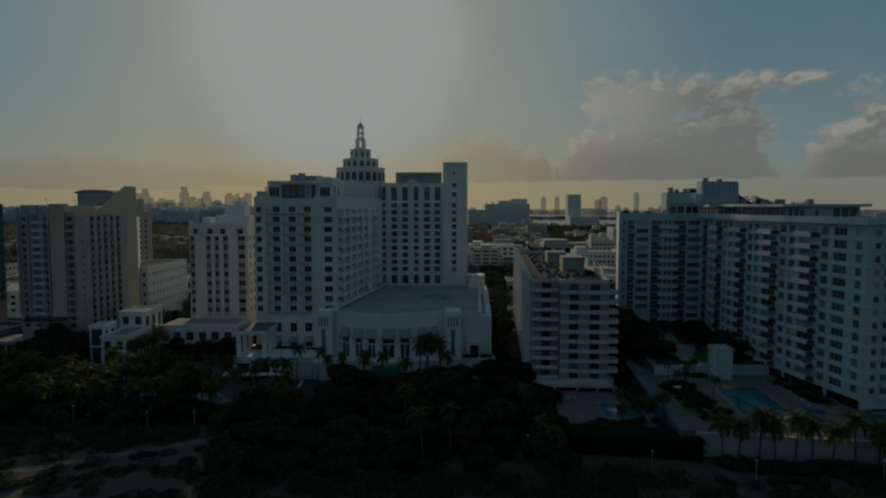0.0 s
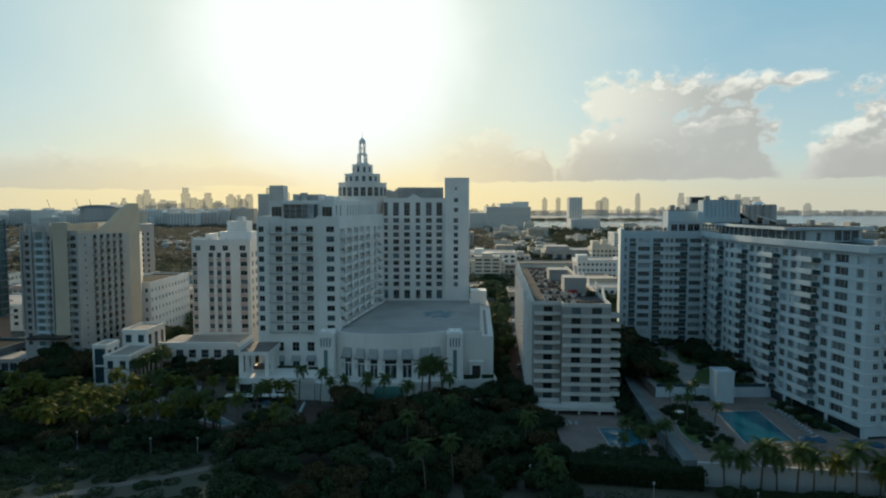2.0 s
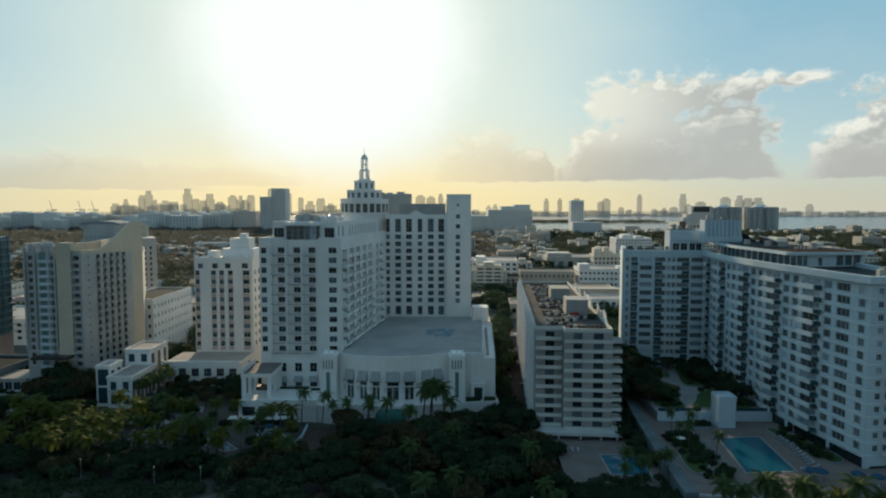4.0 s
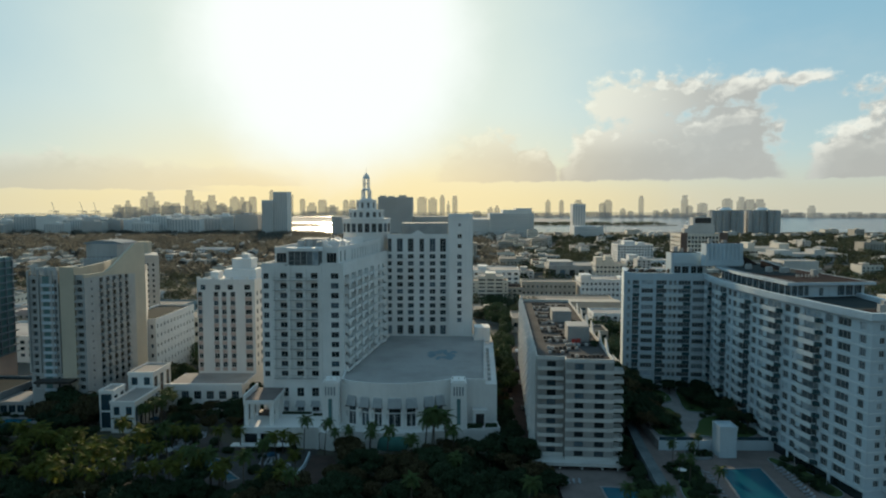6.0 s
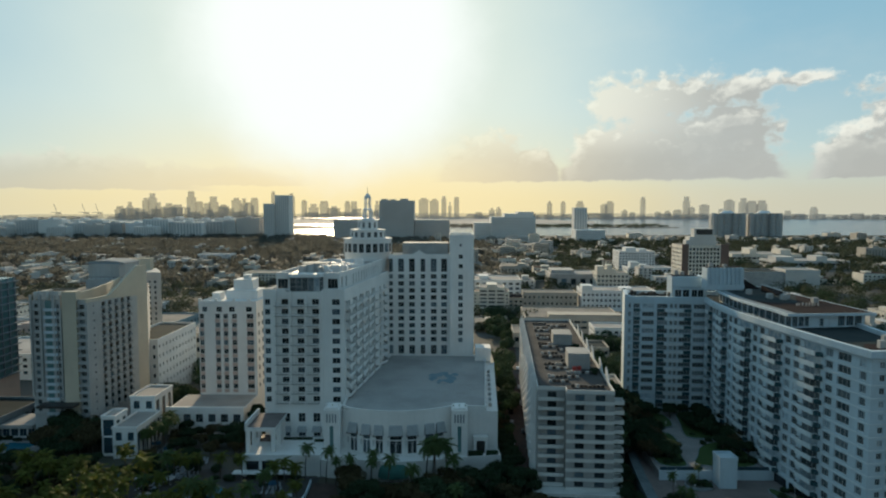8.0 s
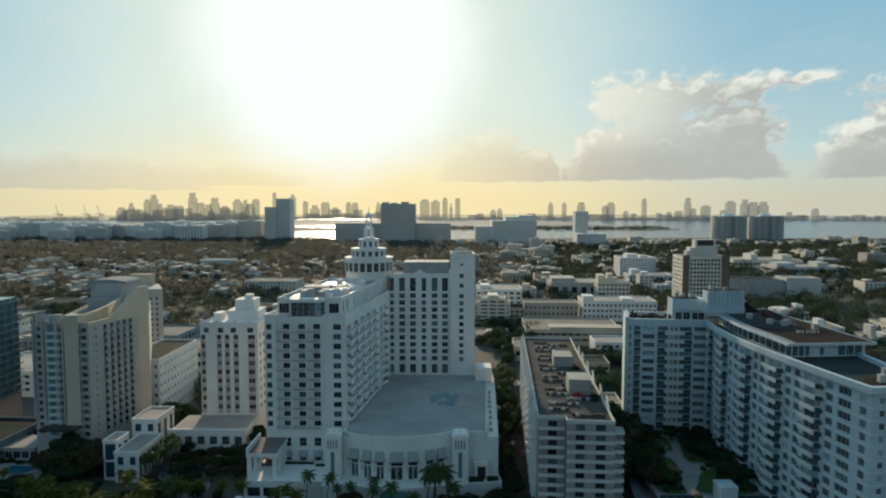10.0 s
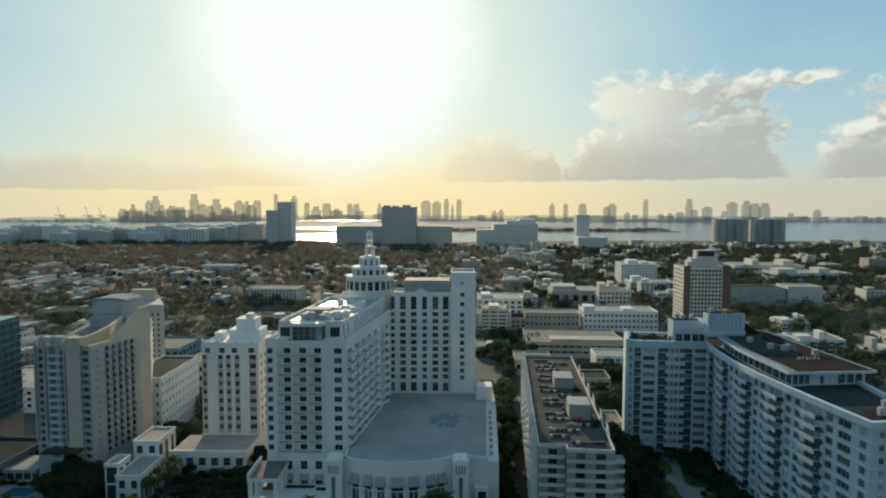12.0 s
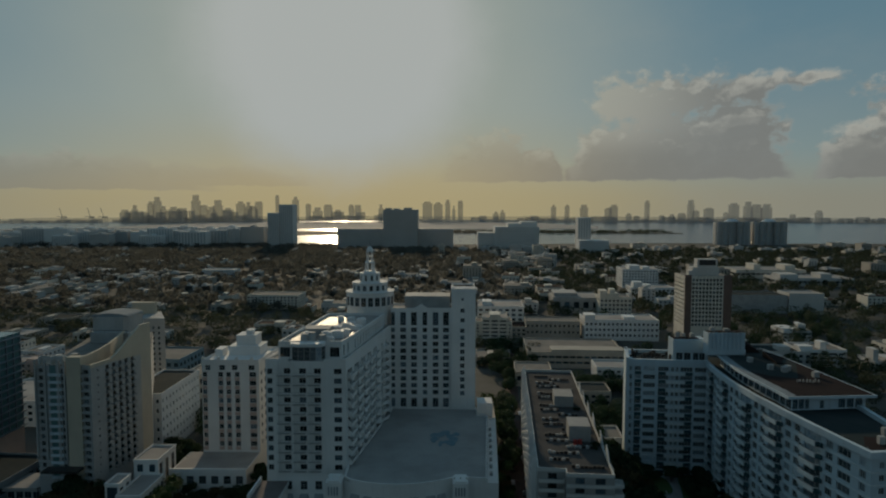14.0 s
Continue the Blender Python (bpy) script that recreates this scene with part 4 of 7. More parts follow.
for i, mm, cols, o in cells:
    if i == 5:
        continue
    for z in floors:
        if i:
            link("balcony", solid_bal, slab, inv_slab @ mm @ Matrix.Translation((4.5, 0, z - 0.75)))
            link("railing", railing, slab, inv_slab @ mm @ Matrix.Translation((10.5, 0, z - 0.75)))
            link("air_conditioner", AC, slab, inv_slab @ mm @ Matrix.Translation((3.3, 0, z - 0.55)))
        else:
            link("balcony", small_bal, slab, inv_slab @ mm @ Matrix.Translation((1.8, 0, z - 0.75)))
            link("railing", railing, slab, inv_slab @ mm @ Matrix.Translation((6.3, 0, z - 0.75)))
wing_bal = balcony_mesh(6.7, 0.9, 1.0, BALWHITE, solid=True)
dark_rail = [balcony_mesh(x, 0.25, 1.0, RAILGLASS, solid=True) for x in (2.4, 2.6, 2.7)]
for z in floors:
    link("balcony", wing_bal, slab, inv_slab @ m_wing @ Matrix.Translation((13.4, 0, z - 1.15)))
    for u, k in ((2.2, 0), (10.7, 1), (20.2, 2)):
        link("balcony", dark_rail[k], slab, inv_slab @ m_wing @ Matrix.Translation((u, 0, z - 1.15)), "dark glass balustrade")
end_bal = balcony_mesh(5.4, 1.4, 1.0, BALWHITE, solid=True)
for z in floors:
    link("balcony", end_bal, slab, inv_slab @ m_end @ Matrix.Translation((4.2, 0, z - 0.75)))
for A, B in ((WING[0], WING[1]), *zip(CURVE, CURVE[1:]), (END[0], END[1])):
    mm, LL = wall_frame(A, B)
    b = new_bm()
    box(b, 0.05, LL - 0.05, -0.14, -0.004, 0, 0.26)
    edge = data_of(b, "floor_edge", BALWHITE)
    for z in floors:
        link("floor_edge", edge, slab, inv_slab @ mm @ Matrix.Translation((0, 0, z - 1.02)))
ROOFRING = [WING[0], *CURVE, *END[1:]]
b = new_bm()
polygon_roof(b, ROOFRING, SLAB_TOP - 0.2)
part("roof", b, ROOFDARK, slab, "dark flat roof")
b = new_bm()
polygon_roof(b, [(99.5, 147.6), (111.5, 149.0), (112.5, 156), (104, 158), (100.4, 152)], SLAB_TOP - 0.19)
part("roof_patch", b, ROOFRED, slab, "red-brown patch of roofing")
b = new_bm()
grown = [(66.0, 233.5)] + [(x - 1.3, y) for x, y in CURVE[:-1]] + [(96.8, 144.3), (113.5, 146.0), (118, 186), (113.5, 245.5), (70.0, 250.5)]
parapet(b, grown, SLAB_TOP - 0.7, SLAB_TOP + 1.0, 1.2)
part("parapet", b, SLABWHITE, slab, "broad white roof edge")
# set-back glazed roof storey along the curve
b = new_bm()
tops = [(along(y) + 3.4, y - 1) for y in (229.5, 222.0, 214.0, 206.5, 199.0, 192.0, 185.0)] + [(96.2, 177.4)]
gl = []
for A, B in zip(tops, tops[1:]):
    mm, LL = wall_frame(A, B)
    n = 2
    o = [(LL * (k + 0.04) / n, LL * (k + 0.96) / n, SLAB_TOP + 0.2, SLAB_TOP + 3.3) for k in range(n)]
    facade(b, A, B, SLAB_TOP, SLAB_TOP + 3.5, o, 0.3)
    gl.append((mm, o))
mm, LL = wall_frame((96.2, 177.4), (118.5, 180.0))
o = [(0.3, 2.0, SLAB_TOP + 0.3, SLAB_TOP + 3.2), (2.2, 3.9, SLAB_TOP + 0.3, SLAB_TOP + 3.2), (4.1, 5.4, SLAB_TOP + 0.3, SLAB_TOP + 3.2), (8.6, 9.9, SLAB_TOP + 0.3, SLAB_TOP + 2.6)]
o += [(14.2 + 2.6 * k, 16.4 + 2.6 * k, SLAB_TOP + 0.3, SLAB_TOP + 3.2) for k in range(3)]
facade(b, (96.2, 177.4), (118.5, 180.0), SLAB_TOP, SLAB_TOP + 3.5, o, 0.3)
gl.append((mm, o))
facade(b, (118.5, 180.0), (116, 236), SLAB_TOP, SLAB_TOP + 3.5)
top = part("roof_storey", b, SLABWHITE, slab, "set-back glazed roof storey")
for mm, o in gl:
    windows(top, mm, o, 0.3, 3, 1, None, BLUEGLASS)
b = new_bm()
prism(b, [(x - 1.5, y - 0.9) for x, y in tops] + [(120.5, 178.6), (117, 237), (98, 237)], SLAB_TOP + 3.5, SLAB_TOP + 4.1)
part("roof", b, ROOFRED, top, "red-brown upper roof with white edge")
b = new_bm()
inner = [(x + 1.6, y + 0.4) for x, y in tops]
outer = [(x - 1.2, y - 0.6) for x, y in tops]
for k in range(len(tops) - 1):
    quad(b, (*outer[k], SLAB_TOP + 4.13), (*outer[k + 1], SLAB_TOP + 4.13), (*inner[k + 1], SLAB_TOP + 4.15), (*inner[k], SLAB_TOP + 4.15))
part("roof_edge", b, LANE, top, "pale grey band of roofing along the eaves")
b = new_bm()
polygon_roof(b, [(96.6, 205), (96.9, 222), (98, 236.5), (116.5, 236.5), (117.5, 215), (108, 196), (101, 199)], SLAB_TOP + 4.12)
part("roof_patch", b, ROOFDARK, top, "dark felt part of the upper roof")
b = new_bm()
rr = [(x - 1.6, y - 1.0) for x, y in tops] + [(120.7, 178.4), (117.2, 237.2), (97.8, 237.2)]
parapet(b, rr, SLAB_TOP + 3.45, SLAB_TOP + 4.22, 0.3)
part("parapet", b, SLABWHITE, top)
# plant towers
b = new_bm()
LIFT = [(0.6, 3.0, 50.0, 52.9), (3.4, 5.8, 50.0, 52.9), (6.6, 8.6, 50.0, 52.9), (8.8, 10.8, 50.0, 52.9)]
facade(b, (82.8, 233.4), (94.6, 232.2), SLAB_TOP, SLAB_TOP + 4.0, LIFT, 0.3)
box(b, 82.4, 94.5, 233.9, 239.5, SLAB_TOP, SLAB_TOP + 8.4)
box(b, 82.9, 92.0, 233.3, 233.9, SLAB_TOP + 4.3, SLAB_TOP + 8.0)
plant = part("lift_tower", b, SLABWHITE, slab, "stepped white lift tower on the roof")
mm, LL = wall_frame((82.8, 233.4), (94.6, 232.2))
windows(plant, mm, LIFT, 0.3, 2, 1)
b = new_bm()
box(b, 92.2, 105.4, 226.5, 231.0, SLAB_TOP + 4.1, 61.6)
box(b, 92.0, 105.6, 226.2, 226.5, 54.0, 55.6)
for i in range(9):
    box(b, 92.3 + 1.45 * i, 92.9 + 1.45 * i, 226.0, 226.5, 55.6, 61.8)
part("screen", b, SLABWHITE, plant, "ribbed white screen")
b = new_bm()
box(b, 92.5, 105.1, 226.8, 230.8, 61.62, 61.8)
box(b, 82.7, 92.0, 234.1, 239.2, 57.82, 58.0)
part("roof", b, ROOFRED, plant)
b = new_bm()
for x, y, h in ((84, 236, 2.0), (86.5, 237, 1.3), (89.5, 236, 1.6), (94, 229, 1.5), (99, 229, 1.0)):
    box(b, x, x + 1.5, y, y + 1.4, (57.9 if y > 233 else 61.7), (57.9 if y > 233 else 61.7) + h)
part("roof_unit", b, GREYC, plant, "small grey roof units")
b = new_bm()
for x0, x1, y0, y1, za, zb in ((105.9, 113.5, 231, 243, 60.2, 55.4), (110.5, 117.4, 214, 224, 56.0, 53.8)):      # two red-brown roof slopes with pale verges
    quad(b, (x0, y0, za - 2), (x1, y0, zb - 2), (x1, y1, zb), (x0, y1, za))
    quad(b, (x0, y0, 53.4), (x1, y0, 53.4), (x1, y0, zb - 2), (x0, y0, za - 2))
    quad(b, (x1, y0, 53.4), (x1, y1, 53.4), (x1, y1, zb), (x1, y0, zb - 2))
    quad(b, (x1, y1, 53.4), (x0, y1, 53.4), (x0, y1, za), (x1, y1, zb))
    quad(b, (x0, y1, 53.4), (x0, y0, 53.4), (x0, y0, za - 2), (x0, y1, za))
part("sloping_roof", b, ROOFRED, plant, "red-brown sloping roof behind the screen")
b = new_bm()
for x0, x1, y, za, zb in ((105.7, 113.7, 243, 60.2, 55.4), (110.3, 117.6, 224, 56.0, 53.8)):
    quad(b, (x0, y, za + 0.35), (x0, y - 0.5, za + 0.35), (x1, y - 0.5, zb + 0.35), (x1, y, zb + 0.35))
    quad(b, (x0, y - 0.5, za - 0.2), (x1, y - 0.5, zb - 0.2), (x1, y - 0.5, zb + 0.35), (x0, y - 0.5, za + 0.35))
part("verge", b, WHITE, plant, "white sloping roof verge")
b = new_bm()
rnd = random.Random(7)
for x, y in ((104, 206), (107, 203), (109, 205), (113.5, 197), (102, 216)):
    box(b, x, x + 1.6, y, y + 1.6, SLAB_TOP + 4.1, SLAB_TOP + 5.8)
for x, y in ((104, 152), (109, 158)):
    box(b, x, x + 1.4, y, y + 1.2, SLAB_TOP, SLAB_TOP + 1.9)
for i in range(8):
    x, y = 105.5 + 0.9 * i, 192.0 + rnd.uniform(-0.5, 0.5)
    box(b, x, x + 0.35, y, y + 0.35, SLAB_TOP + 4.1, SLAB_TOP + 4.1 + rnd.uniform(0.7, 1.1))
part("roof_plant", b, GREYC, slab, "grey vents and fans on the roof")
b = new_bm()
prism(b, [(64.7, 232.6), (65.95, 232.4), (70.0, 250.4), (68.8, 250.6)], 0, 51.2)
part("end_wall", b, SLABWHITE, slab, "blank white end wall")
b = new_bm()
rnd = random.Random(8)
for i in range(30):
    x, y = rnd.uniform(67, 84), rnd.uniform(235, 248)
    box(b, x, x + rnd.uniform(0.4, 1.5), y, y + rnd.uniform(0.4, 1.2), SLAB_TOP, SLAB_TOP + rnd.uniform(0.6, 2.2))
part("roof_clutter", b, DARKFRAME, slab, "dark roof terrace furniture and planters")
# dark recess of the ground storey
b = new_bm()
for A, B in zip(CURVE[2:], CURVE[3:]):
    mm, LL = wall_frame(A, B)
    box(b, 0.6, LL - 0.6, -0.06, 0.1, 4.95, 7.3, m=mm)
mm, LL = wall_frame(END[0], END[1])
box(b, 1.5, 8, -0.06, 0.1, 1.0, 5.4, m=mm)
part("glazing", b, GLASS, slab, "dark ground-storey glazing")

# ---- the beige balcony block in the middle ----
mid = thing("apartment_block", 38, 178, 0, "narrow beige ten-storey apartment block with white balcony bands", "apartment building", turn=-4.5)
MM = wm(mid)
W2 = lambda x, y: tuple((MM @ Vector((x, y, 0)))[:2])
MTOP = 30.6
mz = [round(3.6 + 2.72 * k, 2) for k in range(10)]
b = new_bm()
XL, XS, XR, YB = -12.4, -4.6, 8.6, 112.0
cr = [(2.5, 5.0), (8.0, 10.7)]
cl = [(2.9, 5.4)]
o1 = grid(cr, [z + 0.5 for z in mz], 1.75)
o2 = grid(cl, [z + 0.35 for z in mz], 1.75)
m1 = facade(b, W2(XS, 0), W2(XR, 0), 3.0, MTOP, o1)
facade(b, W2(XS, 3.0), W2(XS, 0), 3.0, MTOP)
m2 = facade(b, W2(XL, 3.0), W2(XS, 3.0), 3.0, MTOP, o2)
side = [(1.8 + 7.4 * k, 6.4 + 7.4 * k) for k in range(14)]
o3 = grid(side, [z + 0.35 for z in mz], 1.9)
m3 = facade(b, W2(XL, YB), W2(XL, 3.0), -1.3, MTOP, o3)
facade(b, W2(XR, 0), W2(XR, YB), -1.3, MTOP)
facade(b, W2(XR, YB), W2(XL, YB), -1.3, MTOP)
facade(b, W2(XL + 1, 3.2), W2(XR - 1, 3.2), -1.3, 3.0)
part("wall", b, MIDWALL, mid, "beige rendered walls")
windows(mid, m1, o1, 0.3, 2, 1, DARKFRAME)
windows(mid, m2, o2, 0.3, 2, 1, DARKFRAME)
windows(mid, m3, o3, 0.3, 2, 1, limit=200)
invm = MM.inverted()
bal = balcony_mesh(7.2, 1.5, 0.85, MIDPALE, solid=True)
for k, z in enumerate(mz):
    link("balcony", bal, mid, invm @ m2 @ Matrix.Translation((0.3, 0, z)))
band = balcony_mesh(13.2, 0.35, 0.8, MIDPALE, solid=True)
for z in mz:
    link("balcony", band, mid, invm @ m1 @ Matrix.Translation((0, 0, z - 0.35)))
rbal = balcony_mesh(3.4, 1.5, 0.9, MIDPALE, solid=True)
corner_bal = balcony_mesh(3.6, 2.7, 0.9, MIDPALE, solid=True)
for z in mz:
    link("balcony", corner_bal, mid, Matrix.Translation((XR, 0.4, z - 0.35)) @ Matrix.Rotation(radians(90), 4, "Z"))
for k in range(1, 4):
    for z in mz:
        link("balcony", rbal, mid, Matrix.Translation((XR, 1.0 + 9 * k, z)) @ Matrix.Rotation(radians(90), 4, "Z"))
b = new_bm()
saw = [(0.0, 0.0), (0.5, -0.7), (3.6, -1.55), (4.6, -1.55), (5.0, -1.1), (5.0, 0.0)]
prism(b, saw, -0.18, 0.0)
for (xa, ya), (xb, yb) in zip(saw[:-1], saw[1:]):
    d = Vector((xb - xa, yb - ya)).normalized() * 0.12
    prism(b, [(xa, ya), (xb, yb), (xb - d.y, yb + d.x), (xa - d.y, ya + d.x)], 0.0, 0.95)
sbal = data_of(b, "balcony", WHITE)
for a, c in side:
    for z in mz[1:]:
        link("balcony", sbal, mid, invm @ m3 @ Matrix.Translation((a - 0.3, 0, z)))
b = new_bm()
fin_ring = [(-1.45, 3.0), (0, 3.0), (0, 33.4), (-1.45, 31.0)]
f1, f2 = [[b.verts.new((x, y, z)) for y, z in fin_ring] for x in (0, 0.28)]
b.faces.new(f1[::-1])
b.faces.new(f2)
for i in range(4):
    b.faces.new((f1[i], f1[(i + 1) % 4], f2[(i + 1) % 4], f2[i]))
party = data_of(b, "party_fin", WHITE)
for k in range(15):
    link("party_fin", party, mid, invm @ m3 @ Matrix.Translation((0.3 + 7.4 * k, 0, 0)), "thin party wall between balconies")
b = new_bm()
ring = [(XL, 3.0), (XS, 3.0), (XS, 0), (XR, 0), (XR, YB), (XL, YB)]
polygon_roof(b, [W2(*p) for p in ring], 30.55)
part("roof", b, ROOFMID, mid, "weathered grey-brown roof deck")
b = new_bm()
parapet(b, [W2(*p) for p in ring], 30.6, 31.6, 0.3)
part("parapet", b, MIDPALE, mid)
for x0, x1, y0, y1, h in ((-1.2, 5.6, 27, 36, 35.6), (-3, 4.0, 62, 72, 34.6)):
    b = new_bm()
    box(b, x0, x1, y0, y1, 30.6, h, m=MM)
    part("lift_house", b, MIDWALL, mid, "pale lift house on the roof")
rnd = random.Random(11)
for row in range(20):
    y = 6 + row * 5.1
    for i in range(rnd.randint(5, 8)):
        x, yy = -8.5 + i * 1.2 + (6 if row % 3 == 0 else 0), y + rnd.uniform(-0.25, 0.25)
        if -2.2 < x < 6.2 and (25 < yy < 37 or 60 < yy < 73):
            continue
        b = new_bm()
        h = rnd.uniform(0.55, 0.85)
        box(b, x, x + 0.95, yy, yy + 0.8, 30.6, 30.6 + h, m=MM)
        tube(b, *W2(x + 0.47, yy + 0.4), 30.6 + h, 30.68 + h, 0.33, 0.33, 8)
        part("air_conditioner", b, rnd.choice((GREYC, DARKFRAME, DARKFRAME)), mid, "small roof air conditioner")
for k, y in enumerate((8, 20, 37, 50, 64, 76)):
    b = new_bm()
    v = [(XR - 0.2, y, 31.0), (XR - 0.2, y + 7, 31.0), (XR - 0.2, y + 7, 34.6), (XR - 0.2, y + 4, 34.0)]
    p = [b.verts.new(MM @ Vector(q)) for q in v]
    p2 = [b.verts.new(MM @ Vector((q[0] + 0.3, q[1], q[2]))) for q in v]
    b.faces.new(p)
    b.faces.new(p2[::-1])
    for i in range(4):
        j = (i + 1) % 4
        b.faces.new((p[j], p[i], p2[i], p2[j]))
    part("fin", b, MIDPALE, mid, "sloping fin wall at the roof edge")
b = new_bm()
for x, y in ((0.5, 24.5), (2.0, 25)):
    tube(b, *W2(x, y), 30.6, 32.0, 0.7, 0.7, 12)
part("tank", b, REDPAINT, mid, "red roof tank")
b = new_bm()
box(b, XL - 1.2, XR + 2.2, -3.0, 14, 2.4, 3.3, m=MM)
part("podium_slab", b, MIDPALE, mid, "pale slab over the open ground storey")
for x in (XL, -6.0, 0.0, 5.5, XR + 1.2):
    b = new_bm()
    box(b, x - 0.3, x + 0.3, -2.2, -1.6, -1.3, 2.4, m=MM)
    part("column", b, MIDPALE, mid)
# the block stands on a ground storey 1.3 m above the garden
mid.matrix_basis = pose(36.9, 172.3, 1.3, 0, 0, -4.5)
MM = pose(36.9, 172.3, 1.3, 0, 0, -4.5)

# ---- the tall block with the slanting yellow fin ----
left = thing("condominium_tower", -138, 235, 0, "pale condominium tower with slanting yellow fin wall", "apartment building")
b = new_bm()
lz = [round(10.42 + 2.66 * k, 2) for k in range(15)]
m1_cols = [(1.3, 2.9), (10.0, 11.2)]
A, B, C = (-148.5, 221.0), (-136.5, 219.5), (-133.2, 219.0)
E, F2, G = (-126.8, 218.0), (-121.8, 243.6), (-120.5, 249.2)
og = grid(m1_cols, lz, 1.6)
mA = facade(b, A, B, 0, 50.5, og)
oe = grid([(0.8, 3.3)], lz, 1.6)
mE = facade(b, (-131.0, 219.5), E, 0, 51.0, oe)
od = grid([(3.0, 3.7)], [z + 0.4 for z in lz], 0.8) + grid([(7.2, 9.0), (10.5, 12.3), (13.8, 15.6), (17.1, 18.9), (20.5, 22.3)], lz, 1.7)
mD = facade(b, E, F2, 0, 50.2, od)
facade(b, G, (-140, 292), 0, 48)
facade(b, (-140, 292), (-166, 292), 0, 48)
facade(b, (-166, 292), A, 0, 48)
part("wall", b, TOWERWALL, left, "pale ivory walls")
windows(left, mA, og, 0.3, 2, 1)
windows(left, mE, oe, 0.3, 3, 1)
windows(left, mD, od, 0.3, 1, 1)
b = new_bm()
polygon_roof(b, [A, B, E, F2, G, (-140, 292), (-166, 292)], 48.0)
part("roof", b, ROOF, left)
# blue glass strip in the front
b = new_bm()
box(b, -142.8, -138.4, 220.0, 220.5, 9.0, 50.5)
part("glazing", b, TEALGLASS, left, "tall strip of blue glass balconies")
invl = wm(left).inverted()
gb, gb2 = balcony_mesh(4.6, 0.9, 0.9, SLABWHITE, solid=True), balcony_mesh(4.2, 0.6, 0.6, TOWERWALL, solid=True)
for z in lz:
    link("balcony", gb, left, invl @ Matrix.Translation((-142.9, 220.0, z - 0.7)))
    link("balcony", gb2, left, invl @ Matrix.Translation((-130.9, 219.2, z - 0.9)))
small = balcony_mesh(2.2, 1.0, 0.8, GREYC, solid=True)
for z in lz:
    for u in (7.0, 10.3, 13.6, 16.9, 20.3):
        link("balcony", small, left, invl @ mD @ Matrix.Translation((u, 0, z - 0.5)))
# floor bands, piers and rails that break up the front
b = new_bm()
box(b, 0, 11.9, -0.5, 0.0, 0, 0.28)
fb = data_of(b, "floor_band", TOWERWALL)
b = new_bm()
box(b, 0, 4.4, -0.7, 0.0, 0, 0.28)
fb2 = data_of(b, "floor_band", TOWERWALL)
for z in lz:
    link("floor_band", fb, left, invl @ mA @ Matrix.Translation((0, 0, z - 0.75)))
    link("floor_band", fb2, left, invl @ mE @ Matrix.Translation((0, 0, z - 0.75)))
for u in (0.0, 3.9, 9.2, 11.6):
    b = new_bm()
    box(b, u, u + 0.55, -0.75, 0.0, 16, 52.5, m=mA)
    part("pier", b, TOWERWALL, left)
for x, y in ((-129.5, 248), (-131.5, 255), (-134.5, 262), (-137, 268), (-127.2, 243), (-139.5, 230), (-144, 228)):
    b = new_bm()
    box(b, x - 1.2, x + 1.2, y - 1, y + 1, 48, 52.5)
    part("roof_unit", b, GREYC, left, "grey cooling unit")
# yellow walls: a flat one in front, and the slanting fin behind
b = new_bm()
box(b, -135.9, -130.9, 218.6, 221.5, 8, 53.8)
part("fin", b, CREAM, left, "yellow rendered wall strip")
flank_dir = wall_frame(E, F2)[0]
b = new_bm()
fin_line = [(0.0, 51.2), (10.5, 51.2), (14.5, 53.2), (20.0, 56.8), (26.4, 60.6)]
outer = [b.verts.new(flank_dir @ Vector((u, -0.12, z))) for u, z in fin_line] + [b.verts.new(flank_dir @ Vector((u, -0.12, z))) for u, z in ((26.4, 49.0), (10.5, 50.0), (0.0, 50.0))]
inner = [b.verts.new(v.co + flank_dir.to_3x3() @ Vector((0, 0.9, 0))) for v in outer]
b.faces.new(outer[::-1])
b.faces.new(inner)
for i in range(len(outer)):
    j = (i + 1) % len(outer)
    b.faces.new((outer[i], outer[j], inner[j], inner[i]))
part("fin", b, CREAM, left, "yellow fin wall with a slanting top")
b = new_bm()
facade(b, F2, G, 8, 60.6)
prism(b, [(F2[0] - 0.05, F2[1] + 0.1), (G[0] - 0.1, G[1] + 0.1), (-121.4, 250.0), (-123.0, 244.4)], 8, 60.55)
part("fin", b, CREAM, left, "yellow rendered wall strip")
b = new_bm()
bowl = [(-131.4, 221.6), (-132.0, 232), (-134.4, 245), (-138.0, 258), (-142.5, 271.5)]
prism(b, bowl + [(x - 0.8, y) for x, y in bowl[::-1]], 46, 53.2)
part("fin", b, CREAM, left, "long curved yellow wall on the roof")
b = new_bm()
ob_ = grid([(6.4, 7.6), (9.0, 10.2), (11.8, 13.0)], lz[:-1], 1.5)
mB = facade(b, (-160, 314), (-144.5, 314), 0, 50.6, ob_)
facade(b, (-144.5, 314), (-156, 335), 0, 50.6)
facade(b, (-156, 335), (-160, 335), 0, 50.6)
facade(b, (-160, 335), (-160, 314), 0, 50.6)
polygon_roof(b, [(-160, 314), (-144.5, 314), (-156, 335), (-160, 335)], 50.6)
part("rear_wing", b, TOWERWALL, left)
windows(left, mB, ob_, 0.3, 1, 1)
b = new_bm()
box(b, -167.5, -155.8, 327, 330.5, 40, 56.6)
part("rear_wall", b, CREAM, left, "beige wall of the rear stair head")
b = new_bm()
